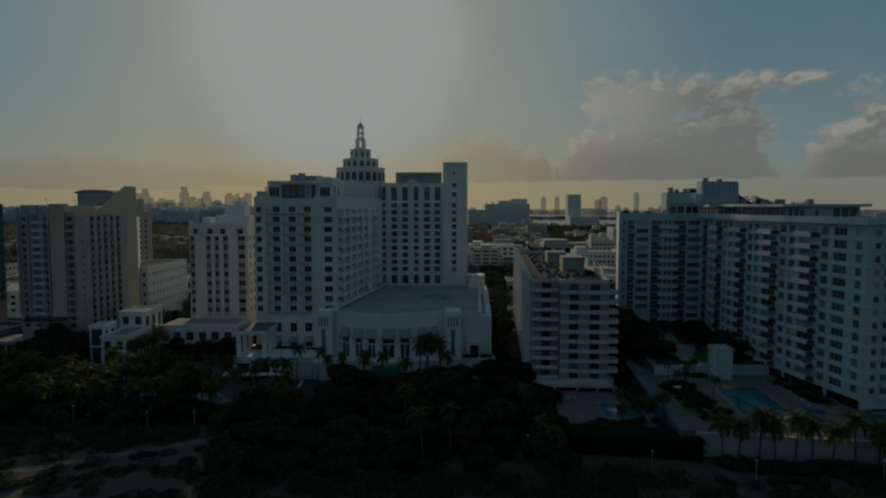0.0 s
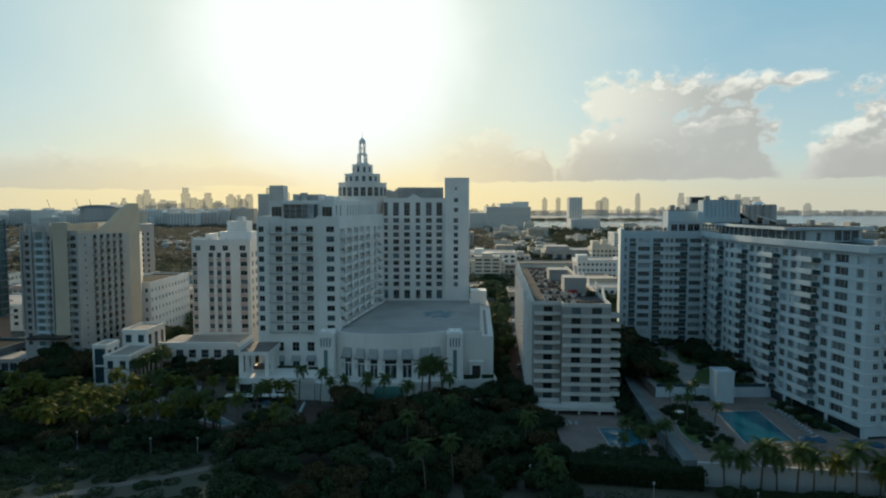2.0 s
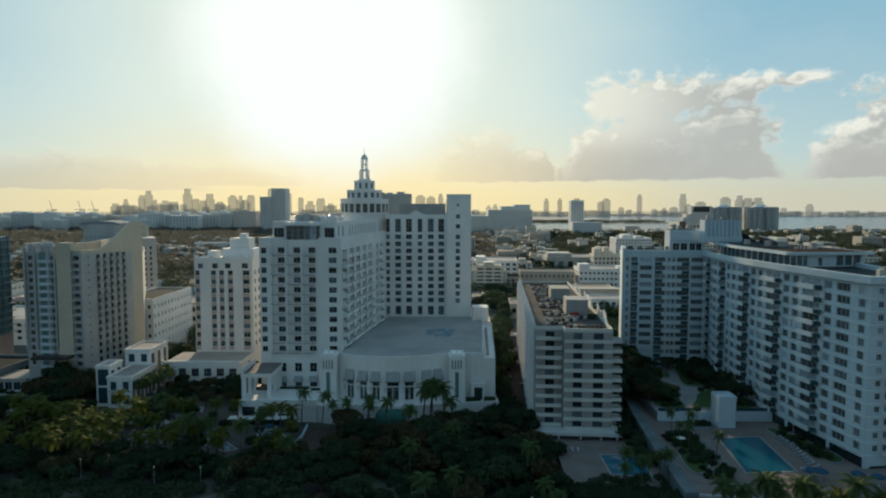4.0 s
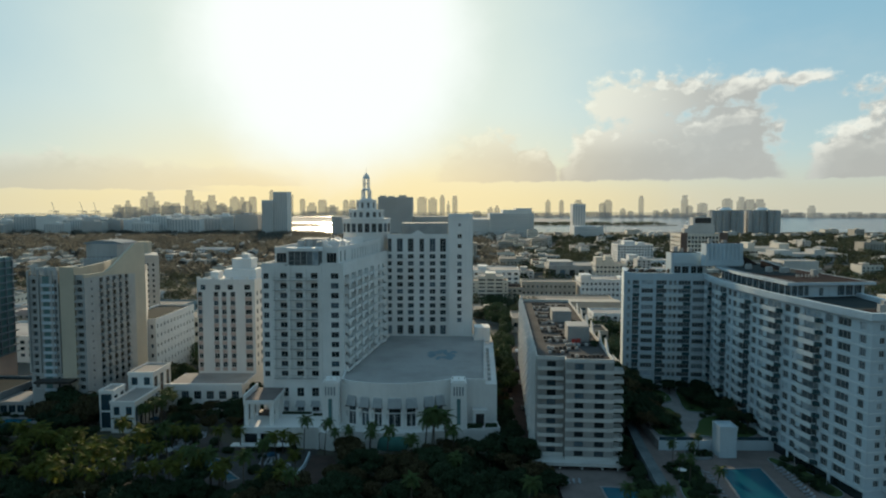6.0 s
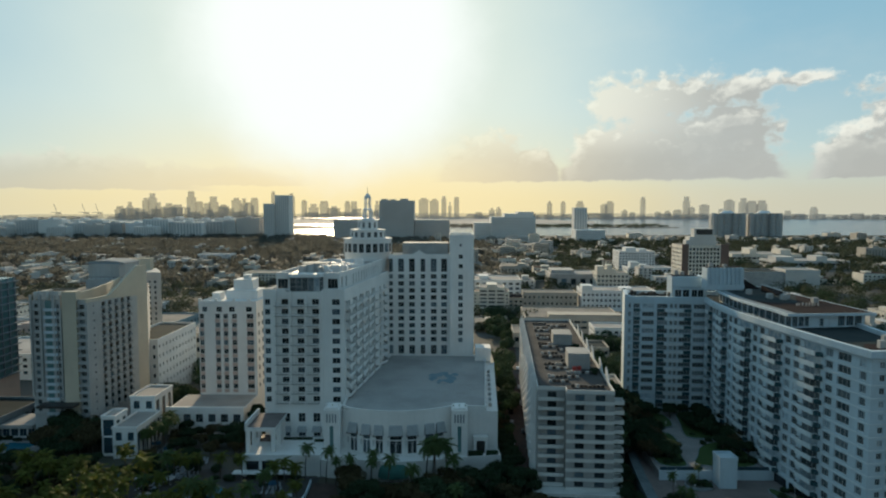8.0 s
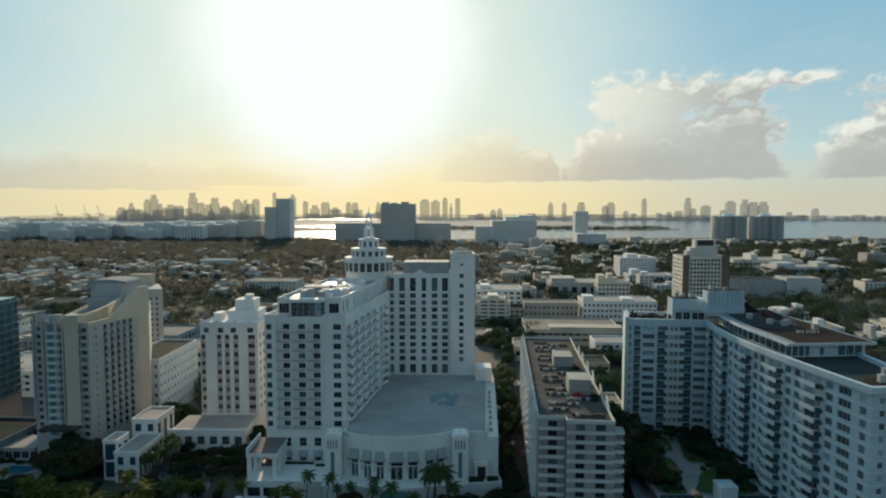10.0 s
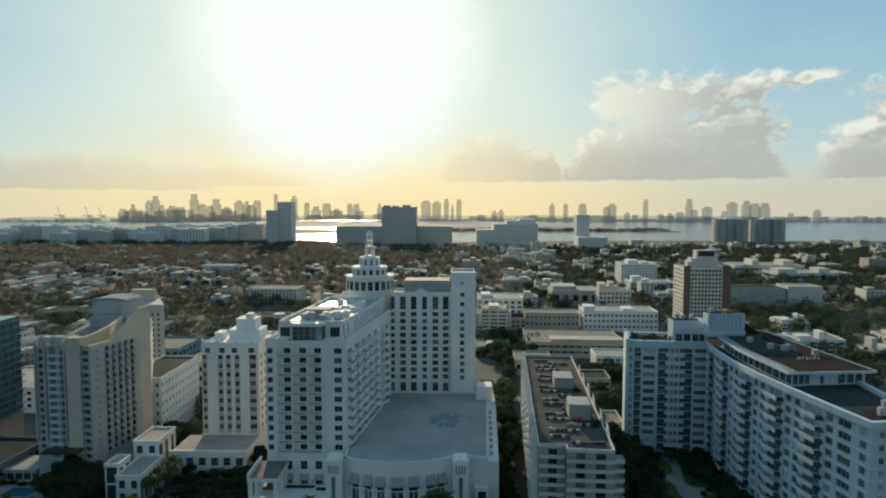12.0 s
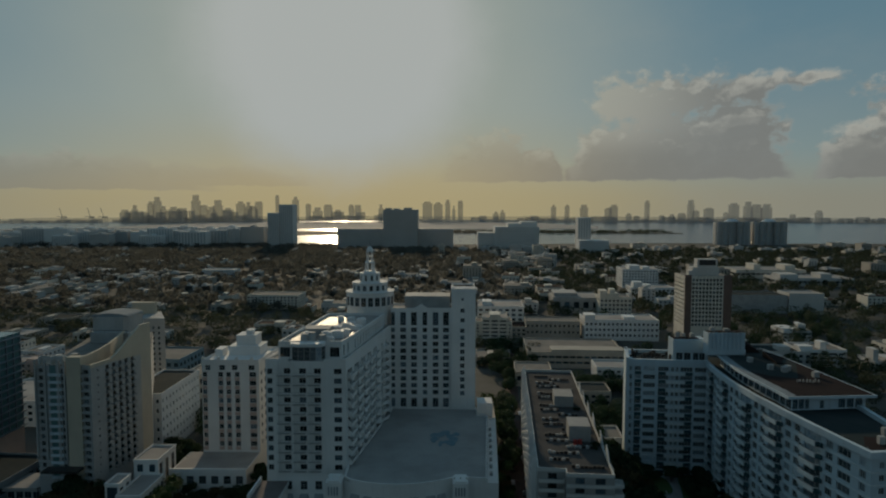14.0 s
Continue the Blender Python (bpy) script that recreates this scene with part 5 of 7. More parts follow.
prism(b, [(-158.4, 275), (-154, 272), (-143.4, 272), (-142, 275), (-142, 287), (-158.4, 287)], 48, 58.6)
prism(b, [(-156, 268.5), (-139.5, 268.5), (-139.5, 272), (-156, 272)], 48, 52.4)
part("roof_house", b, TOWERWALL, left, "pale plant room on the roof")
b = new_bm()
for k in range(8):
    a0, a1 = math.pi * k / 8, math.pi * (k + 1) / 8
    p0, p1 = (-150.2 - 8.6 * math.cos(a0), 58.6 + 1.5 * math.sin(a0)), (-150.2 - 8.6 * math.cos(a1), 58.6 + 1.5 * math.sin(a1))
    quad(b, (p0[0], 273, p0[1]), (p1[0], 273, p1[1]), (p1[0], 287, p1[1]), (p0[0], 287, p0[1]))
    quad(b, (p0[0], 273, 58.5), (p1[0], 273, 58.5), (p1[0], 273, p1[1]), (p0[0], 273, p0[1]))
part("vault", b, LANE, left, "shallow blue-grey vaulted roof")
b = new_bm()
for k in range(9):
    box(b, -155.5 + 1.9 * k, -155.42 + 1.9 * k, 268.6, 268.7, 52.4, 53.5)
box(b, -155.6, -139.6, 268.6, 268.7, 53.4, 53.5)
part("railing", b, DARKFRAME, left, "thin dark roof railing")
b = new_bm()
box(b, -147.0, -138, 222.4, 222.7, 50.5, 53.4)
for x in (-147, -142.6, -138.4):
    box(b, x - 0.15, x + 0.15, 220.6, 222.4, 50.5, 53.4)
part("roof_screen", b, FRAME, left)

# ---- the white and pink hotel block ----
pink = thing("hotel_block", -87, 255, 0, "white art deco hotel block with pink window strips", "hotel")
b = new_bm()
pz = [round(10.8 + 0.7 + 3.5 * k, 2) for k in range(9)]
pc = [(0.3, 2.0), (6.5, 8.4), (9.7, 11.5), (13.1, 15.0), (18.9, 21.6)]
po = grid(pc, pz, 1.9)
pt = [(1.4, 3.4, 42.2, 44.2), (7.0, 9.2, 42.2, 44.2), (12.0, 14.2, 42.2, 44.2), (18.6, 21.0, 42.2, 44.2)]
mP = facade(b, (-98.8, 246), (-76.0, 246), 0, 46.4, po + pt)
o = grid([(2 + 4 * i, 3.6 + 4 * i) for i in range(5)], pz, 1.9)
mQ = facade(b, (-76.0, 246), (-74.5, 270), 0, 46.4, o)
facade(b, (-74.5, 270), (-97, 270), 0, 46.4)
facade(b, (-97, 270), (-98.8, 246), 0, 46.4)
polygon_roof(b, [(-98.8, 246), (-76, 246), (-74.5, 270), (-97, 270)], 45.4)
part("wall", b, STUCCO, pink, "white stucco walls")
windows(pink, mP, po + pt, 0.3, 2, 2)
windows(pink, mQ, o, 0.3, 2, 1)
for a, c in pc:
    b = new_bm()
    box(b, 0, c - a + 0.1, -0.06, 0.0, 0, 1.4)
    sp = data_of(b, "spandrel", PINK)
    for z in pz:
        link("spandrel", sp, pink, wm(pink).inverted() @ mP @ Matrix.Translation((a - 0.05, 0, z - 1.5)), "pink panel under a window")
for q in ((-92, -79, 258, 268, 45.4, 49.0), (-89.5, -81.5, 260, 268, 49, 53.2), (-86, -83.5, 262, 266, 53.2, 55), (-97, -94, 256, 262, 45.4, 48.2)):
    b = new_bm()
    box(b, *q)
    box(b, q[0] - 0.15, q[1] + 0.15, q[2] - 0.15, q[3] + 0.15, q[5] - 0.3, q[5] + 0.1)
    box(b, q[0] + 0.6, q[0] + 1.6, q[2] - 0.03, q[2] + 0.1, q[4] + 0.6, q[4] + 1.5)
    part("roof_house", b, STUCCO, pink, "stepped white roof house")
for x in (-98.2, -92, -85, -79):
    b = new_bm()
    box(b, x - 0.6, x + 0.6, 246.05, 246.7, 46.4, 47.4)
    part("finial", b, STUCCO, pink)
b = new_bm()
box(b, -104, -76, 227.5, 246, 0, 9.0)
box(b, -104.4, -75.6, 227.1, 228, 8.4, 10.0)
part("base", b, STUCCO, pink, "low white base with terrace roof")
b = new_bm()
box(b, -103.6, -76.4, 228.2, 245.8, 9.03, 9.1)
part("roof", b, ROOFPALE, pink)
o = [(1.5 + 4.6 * k, 4.2 + 4.6 * k, 4.4, 7.4) for k in range(6)]
b = new_bm()
mR = facade(b, (-104.02, 227.05), (-75.6, 227.05), 0, 8.4, o)
part("base_wall", b, STUCCO, pink)
windows(pink, mR, o, 0.3, 3, 2)

# ---- the small white villas at the pool ----
def villa(x0, x1, y0, y1, h, label, bay=4.0, glazed=False):
    v = thing("pool_villa", (x0 + x1) / 2, (y0 + y1) / 2, 0, label, "villa")
    b = new_bm()
    L = x1 - x0
    n = max(2, int(L / 4.2))
    o = [(L * (k + 0.25) / n, L * (k + 0.75) / n, h - 4.2, h - 1.4) for k in range(n)]
    if h > 9:
        o += [(L * (k + 0.25) / n, L * (k + 0.75) / n, h - 9.0, h - 5.8) for k in range(n)]
    if glazed:
        o = [(0.5, L - 0.5, 1.0, h * 0.5 - 0.3), (0.5, L - 0.5, h * 0.5 + 0.3, h - 0.9)]
    mf = facade(b, (x0, y0), (x1, y0), 0, h, o)
    D = y1 - y0
    n = max(2, int(D / bay))
    o2 = [(D * (k + 0.22) / n, D * (k + 0.78) / n, h - 9.0 if h > 9 else 0.8, h - 1.6) for k in range(n)]
    ms = facade(b, (x1, y0), (x1, y1), 0, h, o2)
    facade(b, (x1, y1), (x0, y1), 0, h)
    facade(b, (x0, y1), (x0, y0), 0, h)
    parapet(b, ring_box(x0 - 0.2, x1 + 0.2, y0 - 0.2, y1 + 0.2), h - 0.4, h + 0.5, 0.4)
    part("wall", b, STUCCO, v)
    windows(v, mf, o, 0.3, 3 if glazed else 2, 2 if glazed else 1, DARKFRAME, BLUEGLASS)
    windows(v, ms, o2, 0.3, 1, 2)
    b = new_bm()
    polygon_roof(b, ring_box(x0, x1, y0, y1), h - 0.1)
    part("roof", b, ROOFPALE, v)
    return v


villa(-114.4, -105.6, 221.5, 236, 15.4, "white cubic pool villa with flat roof")
villa(-116.4, -111.75, 206, 214, 13.4, "narrow white villa wing with dark glazed front", glazed=True)
villa(-111.7, -103.6, 204, 221.4, 10.3, "white low villa with colonnaded side and terrace roof", bay=2.5)


# ---- pool terraces and garden court ----
b = new_bm()
prism(b, [(53.4, 131.7), (120, 121.4), (120, 146), (98, 146), (93, 182), (93, 232), (66, 233), (60, 215), (56.2, 180)], 0, 4.9)
structure("terrace", b, DECK, "raised pink-paved pool terrace", category="terrace")
b = new_bm()
prism(b, [(53.6, 131.15), (120, 120.6), (120, 121.3), (53.6, 131.85)], 0, 5.15)
structure("wall_terrace", b, TERRACEWALL, "long white retaining wall of the pool terrace")
b = new_bm()
prism(b, [(50.5, 131), (53.5, 131), (55.1, 155), (57.1, 180), (61.4, 214), (58.8, 214), (54.3, 180), (52.1, 155)], 0, 5.7)
structure("wall_lane", b, LANEWALL, "broad weathered wall beside the terrace")
b = new_bm()
prism(b, [(60.5, 178.5), (93.2, 178.5), (93.2, 232.5), (66.5, 233), (61.5, 214)], 4.9, 7.4)
structure("terrace_garden", b, PAVE, "raised garden court of pale paving")
b = new_bm()
box(b, 60.4, 93.3, 178.1, 178.48, 4.9, 7.8)
structure("wall_garden", b, SLABWHITE, "low white wall of the garden court")
rail = thing("glass_balustrade", 77, 178, 7.8, "dark blue glass balustrade on the garden wall", "balustrade")
b = new_bm()
box(b, 0, 1.9, -0.03, 0.03, 0, 1.0)
box(b, 1.9, 1.98, -0.05, 0.05, 0, 1.05)
panel = data_of(b, "glass_panel", BLUEGLASS)
for k in range(16):
    if 6 <= k <= 8:
        continue
    link("glass_panel", panel, rail, Matrix.Translation((-16.4 + 2.05 * k, 0.3, 0)))


def bed(pts, z, h, label, mat=LAWN, name="planting_bed"):
    """A kerbed bed with a rounded outline."""
    n = len(pts)
    ring = []
    for i in range(n):
        p0, p1, p2, p3 = (Vector(pts[(i + k) % n]) for k in (-1, 0, 1, 2))
        for t in (0, 0.25, 0.5, 0.75):
            q = 0.5 * ((2 * p1) + (p2 - p0) * t + (2 * p0 - 5 * p1 + 4 * p2 - p3) * t * t + (3 * p1 - p0 - 3 * p2 + p3) * t ** 3)
            ring.append((q.x, q.y))
    v = thing(name, sum(p[0] for p in ring) / len(ring), sum(p[1] for p in ring) / len(ring), z, label, "planting bed")
    b = new_bm()
    parapet(b, ring, z, z + h, 0.25)
    part("kerb", b, LANE, v)
    b = new_bm()
    polygon_roof(b, ring, z + h * 0.8)
    part("soil", b, mat, v)
    return v


bed([(62, 183), (69.6, 181.5), (71, 189), (73.6, 198), (73.8, 208), (66, 212), (63, 198)], 7.4, 0.35, "curved lawn bed beside the garden path")
bed([(73.4, 182.5), (90, 182), (91, 199), (85, 200.5), (79, 196), (76, 190)], 7.4, 0.35, "curved lawn bed below the balconies")
bed([(78.4, 206), (84, 203.6), (91, 204.5), (91, 228), (83.5, 229), (80.6, 218)], 7.4, 0.35, "curved planted bed in the court corner")
bed([(67, 216), (77, 215), (78, 228), (69, 230)], 7.4, 0.35, "curved planted bed under the wing")
bed([(66.6, 172.6), (70.3, 171), (73.8, 172.6), (73.6, 176), (70.3, 177.4), (67, 176)], 4.9, 0.8, "round white-rimmed planter with a palm", SOIL)
bed([(60.5, 168), (66.8, 166.6), (65, 157), (62.2, 147), (57.5, 142), (57, 150), (59.5, 160)], 4.9, 0.3, "long dark lawn bed beside the pool deck")
bed([(92, 148.5), (96.5, 151), (94.5, 163), (90.5, 172), (88, 170), (91, 158)], 4.9, 0.3, "narrow planted bed along the building foot")

tower = thing("stair_tower", 77, 173, 4.9, "plain white stair tower on the pool deck", "stair tower")
b = new_bm()
box(b, 75.4, 80.2, 172.6, 177.6, 4.9, 13.2)
part("wall", b, SLABWHITE, tower)
b = new_bm()
parapet(b, ring_box(75.3, 80.3, 172.5, 177.7), 12.8, 13.8, 0.3)
part("parapet", b, SLABWHITE, tower)


def pool(ring, z, label):
    p = thing("swimming_pool", sum(q[0] for q in ring) / len(ring), sum(q[1] for q in ring) / len(ring), z, label, "pool")
    b = new_bm()
    parapet(b, ring, z, z + 0.12, -0.5)
    part("coping", b, PAVE, p)
    b = new_bm()
    polygon_roof(b, ring, z + 0.06)
    part("water", b, POOL, p, "clear blue pool water")
    return p


pool([(69.3, 142.7), (81.0, 143.8), (83.3, 165.7), (72.3, 164.7)], 4.9, "large rectangular blue swimming pool")
b = new_bm()
prism(b, [(28, 143), (51.4, 141), (52.6, 160), (54.5, 172), (29, 174)], 0, 2.5)
structure("terrace", b, DECK, "low paved pool terrace", category="terrace")
pool([(39.4, 147.6), (48.2, 145.8), (49.4, 158.4), (39.5, 159.2)], 2.5, "small blue swimming pool")
b = new_bm()
prism(b, [(-118, 160), (-80, 158), (-42, 160), (-40, 190), (-66, 192), (-92, 212), (-104, 196), (-120, 190)], 0, 0.12)
structure("pavement_pool_garden", b, PAVEDARK, "paved pool garden of the hotel")
pool([(-76, 183.5), (-71, 184.5), (-66.5, 182), (-63, 175), (-57.4, 169), (-60, 166.5), (-64, 169.5), (-70, 173), (-76.5, 176)], 0.12, "freeform turquoise swimming pool")
b = new_bm()
ringc = [(-41.8, 186), (-41.3, 177), (-42.3, 169), (-44.6, 163)]
prism(b, ringc + [(x - 0.45, y) for x, y in ringc[::-1]], 0, 1.2)
structure("wall_curved", b, SLABWHITE, "curved low white garden wall")

b = new_bm()
prism(b, [(-41.0, 185.5), (-34.7, 185.1), (-30.9, 173), (-35, 160), (-43.6, 162.4), (-41.8, 169), (-41.0, 177)], 0, 0.3)
structure("pavement_ramp", b, BRICKPAVE, "red-brown paved ramp beside the curved wall")

# low white pool court in front of the grey hotel wing
b = new_bm()
prism(b, [(-186, 198), (-140, 200), (-138, 217), (-186, 222)], 0, 0.5)
structure("terrace", b, PAVE, "pale stone pool court", category="terrace")
pool([(-155.5, 209), (-146, 209.5), (-144, 216), (-155, 216.5)], 0.5, "small blue garden pool")
lounge = thing("garden_pavilion", -160, 227, 0, "low white pavilion with flat roof and dark glass front", "pavilion")
b = new_bm()
box(b, -169.5, -149.5, 220.5, 221.4, 4.0, 5.4)
box(b, -169.5, -149.5, 221.4, 221.0 + 13, 4.6, 5.2)
part("roof", b, ROOFPALE, lounge)
b = new_bm()
lo = [(1.0 + 3.1 * k, 3.6 + 3.1 * k, 0.7, 3.6) for k in range(6)]
ml = facade(b, (-169, 222.5), (-150, 222.5), 0, 4.6, lo)
facade(b, (-150, 222.5), (-150, 233), 0, 4.6)
facade(b, (-169, 233), (-169, 222.5), 0, 4.6)
part("wall", b, STUCCO, lounge)
windows(lounge, ml, lo, 0.3, 2, 1, None, BLUEGLASS)
b = new_bm()
prism(b, [(-186, 203.5), (-160, 205.5), (-160, 207.5), (-186, 206.0)], 0.5, 2.6)
structure("wall_pool_court", b, STUCCO, "low white wall of the pool court")
b = new_bm()
box(b, -143.2, -130.6, 213.6, 218.2, 13.7, 14.5)
part("canopy", b, DARKFRAME, left, "dark flat entrance canopy")

# ---- furniture of the terraces ----
lounger = thing("sun_lounger", 0, 0, 0, "pale canvas sun lounger on the pool deck", "sun lounger", "sun loungers round the pools")
b = new_bm()
box(b, -0.33, 0.33, 0, 1.35, 0.28, 0.36)
link("seat", data_of(b, "seat", CHAIR), lounger)
b = new_bm()
box(b, -0.33, 0.33, 0, 0.7, 0, 0.08, m=pose(0, 1.35, 0.3, 38, 0, 0))
link("backrest", data_of(b, "backrest", CHAIR), lounger)
b = new_bm()
box(b, -0.03, 0.03, -0.03, 0.03, 0, 0.28)
lg = data_of(b, "leg", FRAME)
for x in (-0.28, 0.28):
    for y in (0.1, 1.25):
        link("leg", lg, lounger, Matrix.Translation((x, y, 0)))
prng = random.Random(41)
first = True


def put_lounger(x, y, z, turn):
    global first
    if first:
        lounger.matrix_basis = pose(x, y, z, 0, 0, turn)
        first = False
    else:
        copy_thing(lounger, pose(x, y, z, 0, 0, turn))


for k in range(13):
    put_lounger(86.2 + 0.1 * k + prng.uniform(-0.2, 0.2), 146 + 1.7 * k, 4.9, -80 + prng.uniform(-8, 8))
for k in range(9):
    put_lounger(67.0 + 0.2 * k, 147 + 1.9 * k, 4.9, 80 + prng.uniform(-8, 8))
for k in range(7):
    put_lounger(70 + 1.7 * k, 139.6 + 0.1 * k, 4.9, 180 + prng.uniform(-8, 8))
for k in range(3):
    put_lounger(31.5 + 1.4 * k, 161 + prng.uniform(-0.3, 0.3), 2.5, prng.uniform(-8, 8))
for cx, cy, n in ((-92, 180, 16), (-89, 189, 12), (-100, 173, 9), (-90, 170, 12), (-55, 178, 14), (-48, 170, 10), (-80, 172, 10), (-94, 202, 8), (-101, 196, 20), (-99, 206, 16), (-91, 194, 15), (-85, 199, 10), (-84, 188, 12)):
    for k in range(n):
        put_lounger(cx + (k % 5) * 1.35 + prng.uniform(-0.3, 0.3), cy + (k // 5) * 2.6 + prng.uniform(-0.4, 0.4), 0.12, prng.uniform(-20, 20))


def make_umbrella(mat, label):
    u = thing("parasol", 0, 0, 0, label, "parasol", "parasols round the pools")
    b = new_bm()
    tube(b, 0, 0, 0, 2.7, 0.04, 0.03, 6)
    link("pole", data_of(b, "pole", FRAME), u)
    b = new_bm()
    tube(b, 0, 0, 0, 0.12, 0.35, 0.3, 10)
    link("base_plate", data_of(b, "base_plate", GREYC), u)
    b = new_bm()
    tip = b.verts.new((0, 0, 2.95))
    rim = [b.verts.new((1.6 * math.cos(6.2832 * i / 8), 1.6 * math.sin(6.2832 * i / 8), 2.25)) for i in range(8)]
    hem = [b.verts.new((1.6 * math.cos(6.2832 * i / 8), 1.6 * math.sin(6.2832 * i / 8), 2.02)) for i in range(8)]
    for i in range(8):
        j = (i + 1) % 8
        b.faces.new((tip, rim[i], rim[j]))
        b.faces.new((rim[i], hem[i], hem[j], rim[j]))
    link("canopy", data_of(b, "canopy", mat), u)
    return u


blue, white = make_umbrella(CLOTHBLUE, "open blue canvas parasol beside the pool"), make_umbrella(CLOTHWHITE, "open white canvas parasol beside loungers")
blue.matrix_basis, white.matrix_basis = pose(81.5, 139.8, 4.9), pose(-93, 184, 0.12)
for x, y in ((84, 139.0), (91.5, 137.6), (95, 136), (100, 134.5)):
    copy_thing(blue, pose(x, y, 4.9))
for x, y in ((-88, 192), (-97, 176), (-86, 173), (-52, 181), (-46, 173), (-78, 175), (-100, 186), (-84, 184), (-98, 199), (-95, 208), (-88, 197), (-81, 191), (-101, 212)):
    copy_thing(white if prng.random() < 0.5 else blue, pose(x, y, 0.12))


def make_lamp(height, label):
    t = thing("lamp_post", 0, 0, 0, label, "lamp post", "lamp posts")
    b = new_bm()
    tube(b, 0, 0, 0, height, 0.07, 0.05, 8)
    tube(b, 0, 0, 0, 0.4, 0.14, 0.12, 8)
    link("post", data_of(b, "post", GREYC), t)
    b = new_bm()
    tube(b, 0, 0, height, height + 0.4, 0.10, 0.18, 10)
    tube(b, 0, 0, height + 0.4, height + 0.52, 0.24, 0.08, 10)
    link("lantern", data_of(b, "lantern", FRAME), t)
    return t


lamp = make_lamp(4.2, "slim pale lamp post beside the walk")
lamp.matrix_basis = pose(-70, 146.7, 0)
for x, y, z in ((-58.9, 146.8, 0), (41.5, 122.5, 0), (-90, 151, 0), (60, 118, 0), (-8, 139, 0), (18, 131, 0), (84.5, 118, 0), (93.5, 153, 4.9), (91.5, 164, 4.9), (65.5, 165, 4.9), (64, 175, 4.9), (72, 207, 7.4)):
    copy_thing(lamp, pose(x, y, z))

# white garden chair and round table on the lawn beds
tb = thing("garden_table", 61.4, 162.6, 5.1, "round white garden table on the lawn", "table")
b = new_bm()
tube(b, 61.4, 162.6, 5.1, 5.8, 0.08, 0.08, 8)
part("leg", b, FRAME, tb)
b = new_bm()
tube(b, 61.4, 162.6, 5.8, 5.86, 1.1, 1.1, 20)
part("tabletop", b, WHITE, tb)


def car(x, y, turn, mat, label):
    c = thing("parked_car", x, y, 0.12, label, "car", "parked cars", turn=turn)
    b = new_bm()
    prof = [(-2.15, 0.35), (2.15, 0.35), (2.2, 0.75), (1.25, 0.9), (0.7, 1.42), (-1.1, 1.45), (-1.75, 0.95), (-2.2, 0.85)]
    s1 = [b.verts.new((p[0], -0.88, p[1])) for p in prof]
    s2 = [b.verts.new((p[0], 0.88, p[1])) for p in prof]
    b.faces.new(s1[::-1])
    b.faces.new(s2)
    for i in range(len(prof)):
        j = (i + 1) % len(prof)
        b.faces.new((s1[i], s1[j], s2[j], s2[i]))
    link("body", data_of(b, "body", mat), c)
    b = new_bm()
    box(b, -1.05, 0.62, -0.9, 0.9, 0.98, 1.34)
    link("window_band", data_of(b, "window_band", GLASS), c)
    b = new_bm()
    tube(b, 0, 0, -0.1, 0.1, 0.33, 0.33, 12)
    wh = data_of(b, "wheel", DARKFRAME)
    for wx in (-1.35, 1.35):
        for wy in (-0.84, 0.84):
            link("wheel", wh, c, Matrix.Translation((wx, wy, 0.33)) @ Matrix.Rotation(radians(90), 4, "X"))
    return c


CARS = [(material("car_white", (0.7, 0.7, 0.7), 0.3, None, 1.0, 2.0, 0.0, spec=0.6), "white"), (material("car_grey", (0.2, 0.2, 0.21), 0.3, None, 1.0, 2.0, 0.0, spec=0.6), "grey"), (material("car_black", (0.03, 0.03, 0.03), 0.25, None, 1.0, 2.0, 0.0, spec=0.6), "black")]
for k in range(12):
    mt, nm = CARS[prng.choice((0, 0, 1, 2))]
    y = 205 + 11.5 * k + prng.uniform(-2, 2)
    car(22.4 + (y - 196) * 0.084 + prng.choice((-2.2, 2.4)), y, 85, mt, "%s car parked in the side street" % nm)
for k in range(26):
    mt, nm = CARS[prng.choice((0, 0, 1, 2))]
    x = -380 + 29 * k + prng.uniform(-8, 8)
    car(x, 318 + 0.014 * x + prng.choice((-5.5, -2, 2, 5.5)), prng.choice((0, 180)), mt, "%s car on the avenue" % nm)

